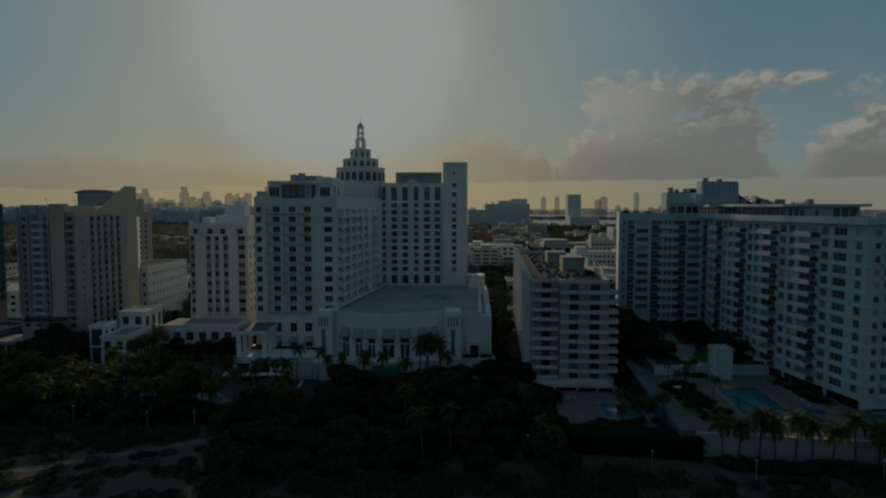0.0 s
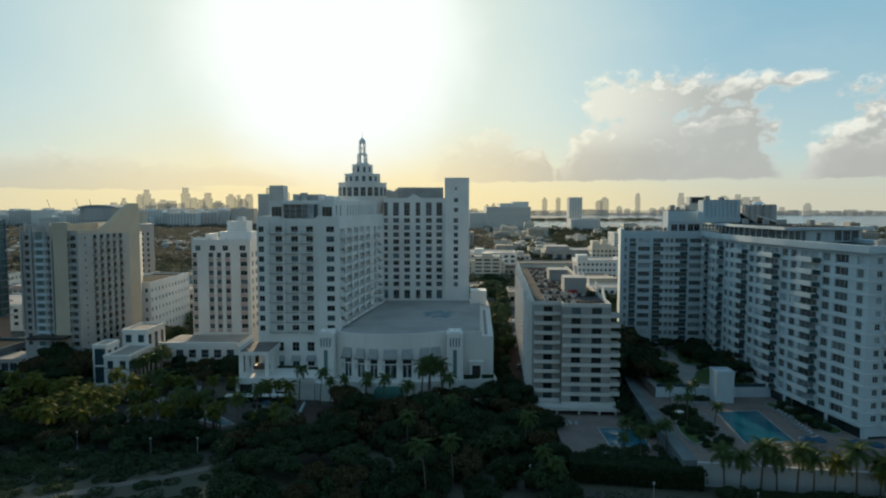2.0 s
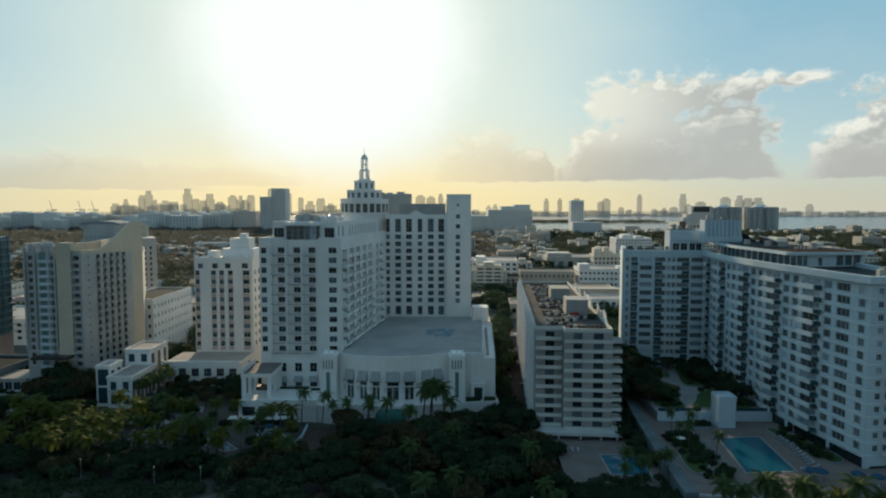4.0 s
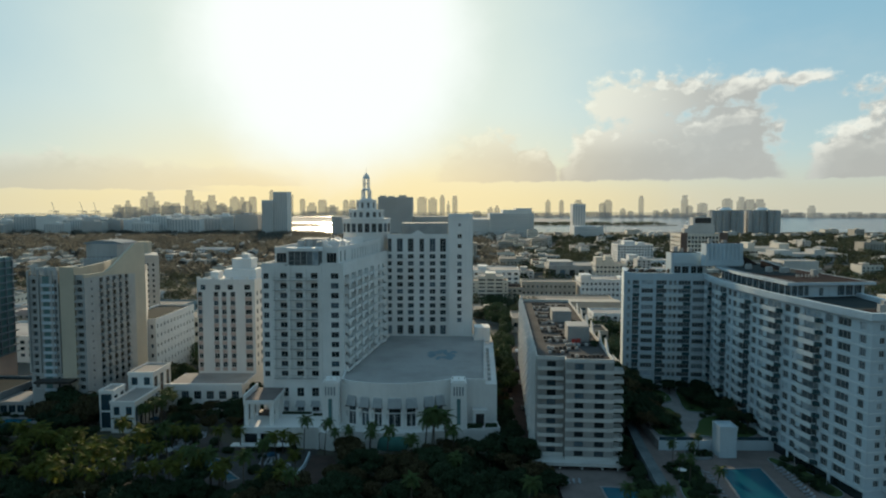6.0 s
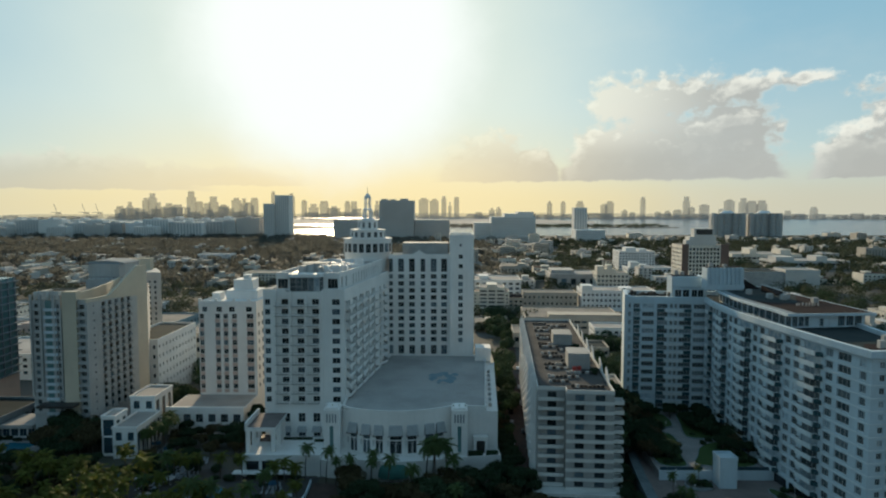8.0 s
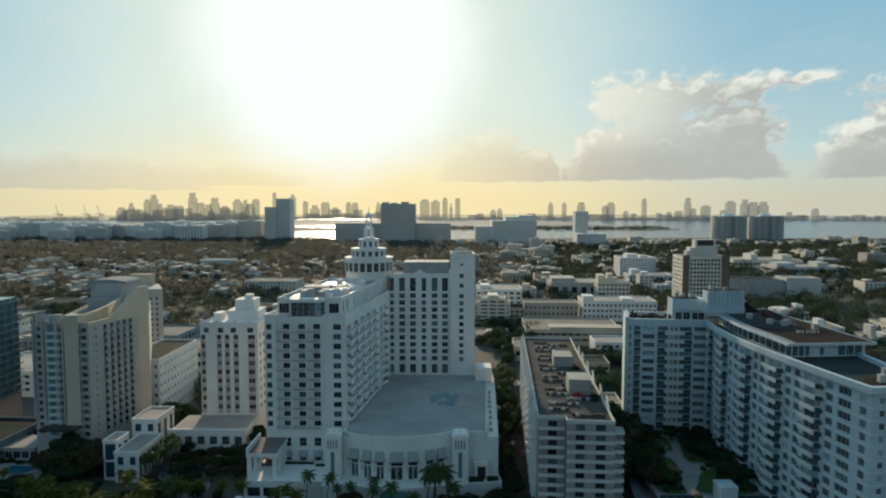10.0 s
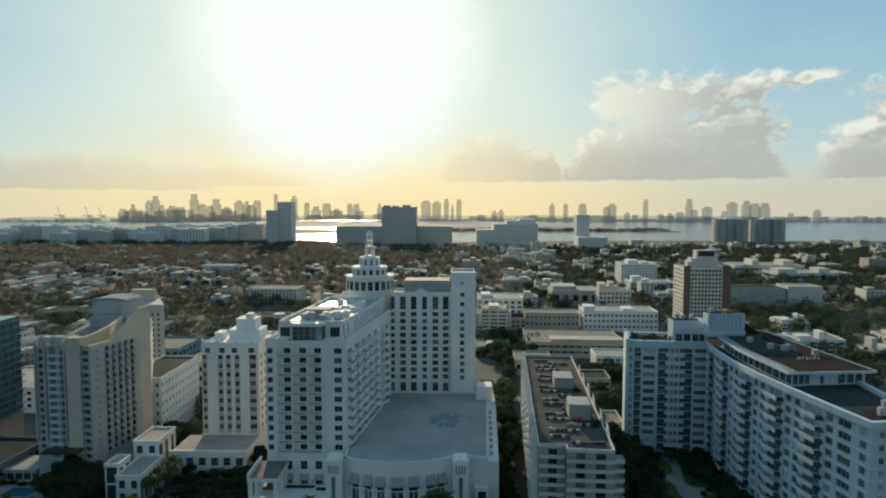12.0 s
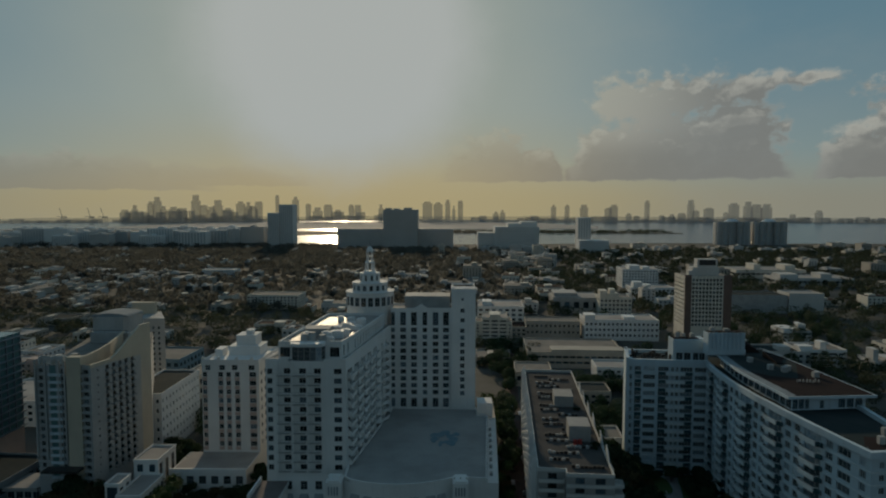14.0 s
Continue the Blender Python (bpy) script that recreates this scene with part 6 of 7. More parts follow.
# ---- the town behind ----
def town_building(x0, x1, y0, depth, top, wall_mat, roof_mat, label, rows=0, cols=0, turn=-3.0, name="town_building", wd=0.55, ht=0.5, steps=(), category="building", low=2.0):
    """A block with a window grid on its seaward and side walls, a parapet and roof boxes."""
    L = x1 - x0
    v = thing(name, x0, y0, 0, label, category, turn=turn)
    m = wm(v)
    p = lambda x, y: tuple((m @ Vector((x, y, 0)))[:2])
    b, panes = new_bm(), new_bm()
    corners = [(0, 0), (L, 0), (L, depth), (0, depth)]
    for i in range(4):
        A, B = p(*corners[i]), p(*corners[(i + 1) % 4])
        mm, LL = wall_frame(A, B)
        ops = []
        if rows and i != 2:
            n = max(1, round(cols * LL / L))
            fh = (top - low - 0.6) / rows
            ops = [(LL * (k + 0.5 - wd / 2) / n, LL * (k + 0.5 + wd / 2) / n, low + fh * (r + 0.5 - ht / 2), low + fh * (r + 0.5 + ht / 2)) for k in range(n) for r in range(rows)]
            for o in ops:
                box(panes, o[0], o[1], 0.22, 0.26, o[2], o[3], m=mm)
        facade(b, A, B, 0, top, ops, 0.25)
    ring = [p(*c) for c in corners]
    parapet(b, ring, top, top + 0.8, 0.35)
    part("wall", b, wall_mat, v)
    if rows:
        part("glazing", panes, GLASS, v, "", "stuff")
    else:
        panes.free()
    b = new_bm()
    polygon_roof(b, ring, top - 0.02)
    part("roof", b, roof_mat, v)
    for fx0, fx1, fy0, fy1, h in steps:
        b = new_bm()
        box(b, L * fx0, L * fx1, depth * fy0, depth * fy1, top, top + h, m=m)
        box(b, L * fx0 - 0.2, L * fx1 + 0.2, depth * fy0 - 0.2, depth * fy1 + 0.2, top + h - 0.25, top + h + 0.05, m=m)
        part("roof_house", b, wall_mat, v)
    return v


town_building(22.4, 63, 556, 40, 18, STUCCO, ROOFPALE, "white town block with square dark windows", 4, 7, low=1.0, steps=((0.1, 0.3, 0.3, 0.7, 3),))
town_building(23.2, 43, 488, 26, 20, IVORY, ROOFPALE, "ivory art deco hotel with horizontal bands", 6, 3, wd=0.75, ht=0.42, steps=((0.3, 0.7, 0.0, 0.6, 3),))
town_building(18.5, 47, 492, 24, 16, IVORY, ROOF, "ivory side wing of the deco hotel", 5, 8, wd=0.3)
town_building(44, 60, 508, 26, 9, BEIGE, ROOFRED, "low pinkish-beige town block", 2, 4)
town_building(60, 104, 512, 22, 13, BEIGE, ROOF, "long beige building with small windows", 2, 12, wd=0.4, ht=0.35)
town_building(106, 164, 502, 30, 16, WHITE, ROOFPALE, "long white building with rows of small windows", 3, 17, wd=0.5, ht=0.4, steps=((0.0, 0.14, 0.0, 0.4, 4.5), (0.55, 0.7, 0.2, 0.6, 2)))
town_building(142, 172, 606, 26, 19, IVORY, ROOF, "stepped ivory art deco building", 4, 8, steps=((0.0, 0.22, 0.0, 0.5, 7), (0.25, 0.6, 0.1, 0.6, 4), (0.32, 0.5, 0.15, 0.5, 8)))
town_building(101, 148, 632, 44, 15, GREYC, ROOFPALE, "large pale hall with blank front", 1, 5, steps=((0.05, 0.55, 0.3, 0.9, 3.5),))
town_building(50, 114, 415, 46, 10, BEIGE, ROOF, "low wide garage with pale roof deck", 2, 14, wd=0.85, ht=0.4, steps=((0.25, 1.0, 0.05, 0.3, 2.0),))
town_building(38, 60, 372, 26, 8, BEIGE, ROOF, "low beige shop building", 1, 5)
town_building(223, 269, 830, 40, 24, WHITE, ROOFPALE, "white rounded town block", 6, 12, steps=((0.2, 0.5, 0.1, 0.6, 5), (0.6, 0.8, 0.2, 0.6, 3)))
town_building(210, 260, 742, 30, 11, WHITE, ROOFPALE, "low white stepped building", 2, 10, steps=((0.05, 0.25, 0.0, 0.4, 7), (0.25, 0.45, 0.0, 0.4, 4)))
town_building(276, 333, 632, 32, 18, GREYC, ROOFDARK, "dark grey-green theatre side block", 0, 0)
town_building(334, 367, 628, 28, 20, HOUSEWALL, ROOFPALE, "plain white windowless block", 0, 0, turn=-4)
town_building(438, 534, 850, 50, 10, HOUSEWALL, ROOFPALE, "wide low white convention building", 1, 16, wd=0.8, ht=0.4, steps=((0.05, 0.3, 0.2, 0.7, 5), (0.6, 0.75, 0.2, 0.7, 6)))
town_building(420, 520, 940, 60, 12, IVORY, ROOFPALE, "wide low pale hall", 1, 14, wd=0.8, ht=0.3, steps=((0.3, 0.4, 0.2, 0.7, 8), (0.75, 0.9, 0.2, 0.7, 7)))
town_building(262, 284, 500, 22, 8, STUCCO, ROOFPALE, "white apartment house with balcony bands", 2, 6, wd=0.7, ht=0.5, steps=((0.0, 0.45, 0.1, 0.8, 2), (0.6, 0.72, 0.2, 0.5, 6), (0.74, 0.86, 0.2, 0.5, 5)))
town_building(232, 262, 420, 24, 11, STUCCO, ROOF, "white three-storey house with long balconies", 3, 5, wd=0.8, ht=0.45, steps=((0.0, 0.3, 0.1, 0.4, 2.5), (0.5, 0.62, 0.2, 0.5, 5)))
town_building(268, 300, 400, 20, 8, HOUSEWALL, ROOFPALE, "white stepped deco apartment house", 2, 7, steps=((0.0, 0.1, 0.1, 0.5, 8), (0.3, 0.5, 0.2, 0.8, 2)))
town_building(304, 330, 440, 20, 9, IVORY, ROOF, "low ivory house among dark trees", 2, 5, steps=((0.2, 0.5, 0.2, 0.8, 2.5),))
town_building(-214, -160, 652, 30, 14, IVORY, ROOF, "long ivory apartment house", 4, 14)
town_building(-373, -324, 933, 24, 12, WHITE, ROOFPALE, "white long house among trees", 3, 12)
town_building(-140, -122.8, 262, 40, 27, STUCCO, ROOFDARK, "white apartment house with punched windows", 6, 5, wd=0.3, ht=0.4, turn=0)
town_building(-112, -88, 305, 26, 16, STUCCO, ROOFDARK, "white low apartment house with dark roof", 3, 6)
town_building(-150, -118, 345, 34, 13, IVORY, ROOF, "ivory low town house", 2, 7)
town_building(-235, -190, 300, 40, 12, WHITE, ROOFPALE, "white low hotel wing", 3, 11)
town_building(-205, -168, 385, 34, 12, BLUEPAINT, ROOF, "pale blue town house", 2, 8)
town_building(-232, -162, 222, 28, 7, LANE, ROOFDARK, "low grey hotel wing beside the garden", 1, 14, wd=0.7, ht=0.55)
town_building(-60, 8, 330, 26, 12, IVORY, ROOF, "ivory town block behind the hotel", 3, 16)

town_building(62, 84, 330, 18, 9, BEIGE, ROOFDARK, "low beige shop house behind the apartment slab", 2, 6)
town_building(58, 74, 268, 16, 7, HOUSEWALL, ROOF, "low pale garage house between the blocks", 1, 4)
town_building(86, 112, 372, 20, 11, STUCCO, ROOFPALE, "white low town block beside the avenue", 3, 7)
town_building(150, 176, 395, 22, 13, STUCCO, ROOFPALE, "white town block with stepped roof", 3, 7, steps=((0.1, 0.4, 0.1, 0.6, 4),))
town_building(200, 238, 420, 22, 10, HOUSEWALL, ROOFDARK, "pale low apartment house among trees", 2, 9, steps=((0.5, 0.7, 0.2, 0.6, 3),))

# brown-clad tower with white roof house
bt = thing("office_tower", 185, 480, 0, "square tower with dark brown corner strips and pale grid front", "tower", turn=-3)
m = wm(bt)
b, panes = new_bm(), new_bm()
A, B = tuple((m @ Vector((-8.5, 0, 0)))[:2]), tuple((m @ Vector((26, 0, 0)))[:2])
o = [(5.7 + 2.55 * i, 7.4 + 2.55 * i, 16 + 3.1 * k, 18.0 + 3.1 * k) for i in range(9) for k in range(12)]
mm = facade(b, A, B, 0, 54, o, 0.4)
for q in o:
    box(panes, q[0], q[1], 0.36, 0.4, q[2], q[3], m=mm)
A2 = tuple((m @ Vector((-8.5, 26, 0)))[:2])
o2 = [(1.6 + 3.0 * i, 3.4 + 3.0 * i, 16 + 3.1 * k, 17.6 + 3.1 * k) for i in range(8) for k in range(12)]
mm2 = facade(b, A2, A, 0, 54, o2, 0.4)
for q in o2:
    box(panes, q[0], q[1], 0.36, 0.4, q[2], q[3], m=mm2)
B2 = tuple((m @ Vector((26, 26, 0)))[:2])
facade(b, B, B2, 0, 54)
facade(b, B2, A2, 0, 54)
part("wall", b, IVORY, bt, "pale grid of concrete window bays")
part("glazing", panes, GLASS, bt, "", "stuff")
for u0, u1 in ((-0.05, 4.9), (28.7, 34.6)):
    b = new_bm()
    box(b, u0, u1, -0.5, 0.1, 0, 55, m=mm)
    part("cladding_strip", b, BROWN, bt, "dark brown clad corner strip")
b = new_bm()
polygon_roof(b, [A, B, B2, A2], 54)
part("roof", b, ROOF, bt)
b = new_bm()
box(b, -2, 18, 4, 14, 54, 60.5, m=m)
box(b, 2, 17, 5, 13, 60.5, 66.5, m=m)
box(b, -5, 1, 3, 9, 54, 58.0, m=m)
rh = part("roof_house", b, HOUSEWALL, bt, "pale roof house")
b = new_bm()
box(b, 3.5, 15.5, 4.8, 5.0, 62.0, 66.0, m=m)
part("louvre", b, DARKFRAME, rh, "black louvre panel")

# blue-green glass tower at the edge of the garden
tg = thing("glass_tower", -185, 240, 0, "blue-green glazed residential tower with balconies", "apartment building")
b = new_bm()
box(b, -212.8, -182.3, 232, 262, 14, 54)
part("glazing", b, TEALGLASS, tg)
b = new_bm()
box(b, -213.0, -182.1, 231.8, 262.2, 0, 14)
part("base", b, PINK, tg, "brown-pink rendered base storeys")
slabm = new_bm()
box(slabm, -28.4, 3.9, -9.2, 23, 0, 0.4)
slabm = data_of(slabm, "floor_slab", LANE)
for k in range(14):
    link("floor_slab", slabm, tg, Matrix.Translation((0, 0, 14 + 2.95 * k)))
for i in range(8):
    b = new_bm()
    y = 232 + i * 4.2
    box(b, -182.3, -181.7, y, y + 0.35, 14, 54)
    part("mullion", b, LANE, tg)

# tall far blocks near the bay
def far_tower(name, x0, x1, y0, depth, top, mat, label, bands=0, ribs=0, crown=()):
    v = thing(name, (x0 + x1) / 2, y0, 0, label, "tower")
    b = new_bm()
    box(b, x0, x1, y0, y0 + depth, 0, top)
    part("wall", b, mat, v)
    if ribs:
        b = new_bm()
        n = ribs
        for i in range(n):
            x = x0 + (x1 - x0) * (i + 0.25) / n
            box(b, x, x + (x1 - x0) * 0.45 / n, y0 - 0.5, y0 - 0.1, 3, top - 3)
        part("glazing", b, HAZEGLASS, v, "", "stuff")
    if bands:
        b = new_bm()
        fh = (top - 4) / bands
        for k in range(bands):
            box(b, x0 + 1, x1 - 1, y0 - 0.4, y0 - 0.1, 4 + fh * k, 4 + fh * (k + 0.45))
        part("glazing", b, HAZEGLASS, v, "", "stuff")
    for a, c, h in crown:
        b = new_bm()
        box(b, x0 + (x1 - x0) * a, x0 + (x1 - x0) * c, y0 + 3, y0 + depth - 3, top, top + h)
        part("roof_house", b, mat, v)
    return v


for x0 in (732, 834):
    v = thing("round_tower", x0 + 46, 1765, 0, "scalloped pale grey waterfront tower with vertical window strips", "tower", "pair of waterfront towers")
    for k in range(7):
        b = new_bm()
        tube(b, x0 + 8 + 13 * k, 1765 + 10 * math.cos(k * 2.1), 0, 64 + (2 if k == 3 else 0), 7.4, 7.4, 12)
        part("bay", b, GREYC, v)
    b = new_bm()
    box(b, x0 + 2, x0 + 92, 1765, 1795, 0, 62)
    part("core", b, HAZEGLASS, v)
    b = new_bm()
    tube(b, x0 + 46, 1780, 64, 71, 20, 10, 16)
    part("roof_house", b, WHITE, v)
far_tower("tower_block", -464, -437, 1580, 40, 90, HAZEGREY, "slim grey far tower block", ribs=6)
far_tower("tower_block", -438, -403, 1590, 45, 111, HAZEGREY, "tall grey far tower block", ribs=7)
far_tower("tower_block", -178, -90, 1620, 60, 98, HAZEBROWN, "broad dark far tower block", bands=24, crown=((0.05, 0.2, 4), (0.3, 0.45, 3), (0.6, 0.8, 5)))
far_tower("tower_block", -300, -180, 1640, 60, 48, HAZEBROWN, "long dark far block", bands=12)
far_tower("tower_block", -89, 2, 1640, 60, 48, HAZEBROWN, "long dark far block", bands=12)
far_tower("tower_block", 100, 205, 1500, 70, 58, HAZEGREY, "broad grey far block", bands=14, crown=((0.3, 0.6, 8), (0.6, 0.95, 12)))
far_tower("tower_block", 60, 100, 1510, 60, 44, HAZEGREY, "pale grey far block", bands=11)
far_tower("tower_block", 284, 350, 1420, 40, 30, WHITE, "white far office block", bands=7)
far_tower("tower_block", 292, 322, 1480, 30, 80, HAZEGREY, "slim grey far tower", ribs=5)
rnd = random.Random(21)
for row, (y0, x, end) in enumerate(((1640, -1290, -505), (1700, -1330, -480), (1590, -1180, -640))):
    while x < end:
        wd, h = rnd.uniform(32, 80), rnd.uniform(36, 50) + (5 if x > -760 else 0) - (8 if row == 2 else 0)
        wd = min(wd, end + 20 - x)
        far_tower("tower_block", x, x + wd, y0 + rnd.uniform(-12, 12), 30, h, rnd.choice((HAZEGREY, HAZEGREY, STUCCO, HAZEBROWN)), "pale grey waterfront apartment block", bands=rnd.choice((0, 12)), ribs=rnd.choice((0, 9)), crown=((0.4, 0.6, 4),))
        x += wd + (rnd.uniform(-6, 4) if row != 2 else rnd.uniform(30, 120))

# ---- the filling of low houses, streets of them ----
rnd = random.Random(5)
KEEP = [(18, 64, 484, 600), (56, 172, 410, 540), (98, 176, 598, 680), (165, 220, 475, 520), (205, 275, 735, 875), (276, 390, 620, 680), (415, 540, 845, 1005),
        (260, 286, 496, 524), (230, 264, 416, 446), (266, 332, 396, 464), (-216, -158, 648, 686), (-375, -322, 930, 960), (-240, -80, 200, 382), (-210, -165, 380, 422), (-62, 115, 250, 395), (148, 178, 390, 420), (198, 240, 415, 445), (36, 62, 368, 400), (60, 125, 120, 255)]


def clear(x0, x1, y0, y1):
    if any(x1 > k[0] and x0 < k[1] and y1 > k[2] and y0 < k[3] for k in KEEP):
        return False
    for yc in (318 + 0.014 * x0, 462 + 0.012 * x0):
        if y0 - 9 < yc < y1 + 9:
            return False
    ym = (y0 + y1) / 2
    street = 104 + (ym - 330) * 0.115
    if x0 - 8 < street < x1 + 8 and ym < 1600:
        return False
    street = -150 - (ym - 330) * 0.16
    return not (x0 - 6 < street < x1 + 6)


spots, houses = [], []
y = 300.0
while y < 1560:
    d = rnd.uniform(16, 30)
    x = -0.80 * y - 60
    while x < 0.80 * y + 60:
        leafy = (x < -120 and y > 430) or (x < 60 and y > 640)
        wd = rnd.choice((rnd.uniform(9, 16), rnd.uniform(14, 34))) if leafy else rnd.uniform(13, 34)
        green = 0.34 + (0.34 if leafy else 0.0) + (0.8 if x > 150 and y < 600 else 0.55 if x > 215 and 340 < y < 1400 else 0.3 if x > 360 else 0.0) + (0.2 if y > 1000 and x < 150 else 0.0)
        if rnd.random() > green and clear(x, x + wd, y, y + d):
            houses.append((x, x + wd, y + rnd.uniform(-3, 3), min(d, wd * 1.3), (rnd.choice((4, 5, 6, 7, 9)) if leafy else rnd.choice((5, 6, 7, 7, 9, 10, 12))) + rnd.uniform(0, 1)))
        elif not any(x > k[0] - 3 and x < k[1] + 3 and y > k[2] - 3 and y < k[3] + 3 for k in KEEP):
            spots.append((x + wd * 0.5, y + d * 0.5, wd))
        x += wd + rnd.uniform(3, 9)
    y += d + rnd.uniform(6, 14)
near = [h for h in houses if h[2] < 560]
far = [h for h in houses if h[2] >= 560]
WALLS = (STUCCO, HOUSEWALL, HOUSEWALL, IVORY, BEIGE, BEIGE, PINK)
ROOFS = (ROOFPALE, ROOFPALE, ROOF, ROOF, ROOFRED, ROOFDARK)
NAMES = {WHITE.name: "white", HOUSEWALL.name: "weathered pale", STUCCO.name: "off-white", IVORY.name: "ivory", BEIGE.name: "beige", PINK.name: "pink"}
RN = {ROOFPALE.name: "pale flat roof", ROOF.name: "grey gravel roof", ROOFRED.name: "red-brown roof", ROOFDARK.name: "dark felt roof"}
for x0, x1, y0, d, h in near:
    wmat, rmat = rnd.choice(WALLS), rnd.choice(ROOFS)
    a = rnd.uniform(0.1, 0.6)
    town_building(x0, x1, y0, d, h, wmat, rmat, "low %s town house with %s" % (NAMES[wmat.name], RN[rmat.name]), max(1, int(h / 3.3)), max(2, int((x1 - x0) / 3.6)),
                  name="town_house", category="house", wd=0.45, ht=0.42, low=0.6, steps=((a, a + rnd.uniform(0.1, 0.3), 0.2, 0.6, rnd.uniform(1.5, 3.0)),))
for mat, pick in ((HOUSEWALL, 0), (BEIGE, 1), (IVORY, 2), (HOUSEWALL, 3)):
    b, r, g = new_bm(), new_bm(), new_bm()
    for i, (x0, x1, y0, d, h) in enumerate(far):
        if i % 4 != pick:
            continue
        if x0 > -100 and rnd.random() < 0.12:
            h += rnd.uniform(5, 14)
        m = pose(x0, y0, 0, 0, 0, -4)
        L = x1 - x0
        box(b, 0, L, 0, d, 0, h, m=m)
        a = rnd.uniform(0, 0.6)
        box(b, L * a, L * (a + 0.3), d * 0.3, d * 0.7, h, h + rnd.uniform(1.5, 3.5), m=m)
        box(r, 0.5, L - 0.5, 0.5, d - 0.5, h + 0.02, h + 0.1, m=m)
        for k in range(max(1, int(h / 3.3))):
            n = int(L / 4)
            for q in range(n):
                box(g, L * (q + 0.28) / n, L * (q + 0.72) / n, -0.1, 0.0, 1.0 + 3.2 * k, 2.6 + 3.2 * k, m=m)
    structure("far_houses", b, mat, "far low pale town houses", "stuff", "houses")
    structure("far_roofs", r, (ROOFPALE, ROOF, ROOFRED, ROOF)[pick], "flat roofs of the far houses", "stuff", "roofs")
    structure("far_windows", g, GLASS, "small dark windows of the far houses", "stuff", "windows")

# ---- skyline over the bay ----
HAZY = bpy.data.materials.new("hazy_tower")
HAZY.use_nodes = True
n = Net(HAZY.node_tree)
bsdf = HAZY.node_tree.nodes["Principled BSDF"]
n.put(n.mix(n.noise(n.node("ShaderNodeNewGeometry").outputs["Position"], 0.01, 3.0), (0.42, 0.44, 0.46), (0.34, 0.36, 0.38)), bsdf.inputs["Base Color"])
# low alpha imitates haze: the sky shows through the towers
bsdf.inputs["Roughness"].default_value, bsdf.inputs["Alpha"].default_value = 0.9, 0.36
DOWNTOWN = ((-2145, 50, 83), (-2084, 23, 112), (-2023, 58, 69), (-1980, 27, 137), (-1933, 39, 166), (-1896, 27, 108), (-1829, 58, 102), (-1771, 58, 94), (-1677, 46, 179), (-1627, 35, 114),
            (-1577, 39, 102), (-1537, 50, 146), (-1471, 58, 94), (-1387, 50, 137), (-1335, 35, 133), (-1306, 58, 108), (-1267, 39, 137), (-1146, 15, 179), (-1084, 58, 108), (-1025, 35, 167),
            (-941, 27, 123), (-882, 58, 98), (-814, 50, 117), (-747, 39, 83), (-660, 31, 117), (-617, 39, 114), (-467, 27, 117))
UPTOWN = ((-165, 62, 136), (-96, 58, 131), (-33, 33, 147), (6, 21, 110), (49, 33, 143), (194, 54, 44), (280, 37, 71), (322, 33, 79), (528, 62, 44), (651, 29, 116), (739, 25, 116), (848, 46, 116),
          (1005, 37, 96), (1041, 46, 116), (1139, 29, 61), (1187, 29, 44), (1258, 23, 143), (1351, 29, 48), (1416, 29, 55), (1478, 46, 61), (1537, 33, 145), (1572, 29, 79), (1653, 52, 96), (1761, 21, 67))
NORTH = ((1812, 54, 126), (1902, 46, 135), (1960, 58, 118), (2019, 54, 120), (2191, 21, 55), (2280, 58, 34), (2358, 31, 79))
skyline = thing("backdrop_skyline", 0, 4100, 0, "hazy city skyline of towers across the bay", "skyline", kind="structure")
rnd = random.Random(31)
for x, wd, h in (*DOWNTOWN, *UPTOWN, *NORTH):
    b = new_bm()
    y = 4100 + rnd.uniform(-8, 8)
    f = rnd.uniform(0.75, 0.95)
    prism(b, ring_box(x - wd / 2, x + wd / 2, y, y + 40), 0, h * f)
    s = rnd.uniform(0.2, 0.42)
    prism(b, ring_box(x - wd * s, x + wd * s, y + 4, y + 36), h * f, h)
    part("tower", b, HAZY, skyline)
b = new_bm()
rnd = random.Random(32)
x = -3100
while x < 3100:
    wd = rnd.uniform(25, 90)
    near_city = -2300 < x < -350
    h = rnd.uniform(12, 26) + (rnd.uniform(0, 56) if near_city else 0) + (rnd.uniform(0, 14) if x > 100 else 0)
    y = 4160 if abs(x) < 2300 else 4000
    prism(b, ring_box(x, x + wd, y, y + 30), 0, h)
    x += wd * rnd.uniform(0.7, 1.0)
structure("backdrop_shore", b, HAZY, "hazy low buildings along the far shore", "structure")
b = new_bm()
for i in range(96):
    a0, a1 = radians(30 + i * 1.25), radians(30 + (i + 1) * 1.25)
    h = 30 + 6 * noise.noise((i * 0.4, 0, 0))
    p0, p1 = (4790 * math.cos(a0), 4790 * math.sin(a0)), (4790 * math.cos(a1), 4790 * math.sin(a1))
    quad(b, (*p0, 0), (*p1, 0), (*p1, h), (*p0, h))
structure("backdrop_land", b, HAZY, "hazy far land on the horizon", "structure")


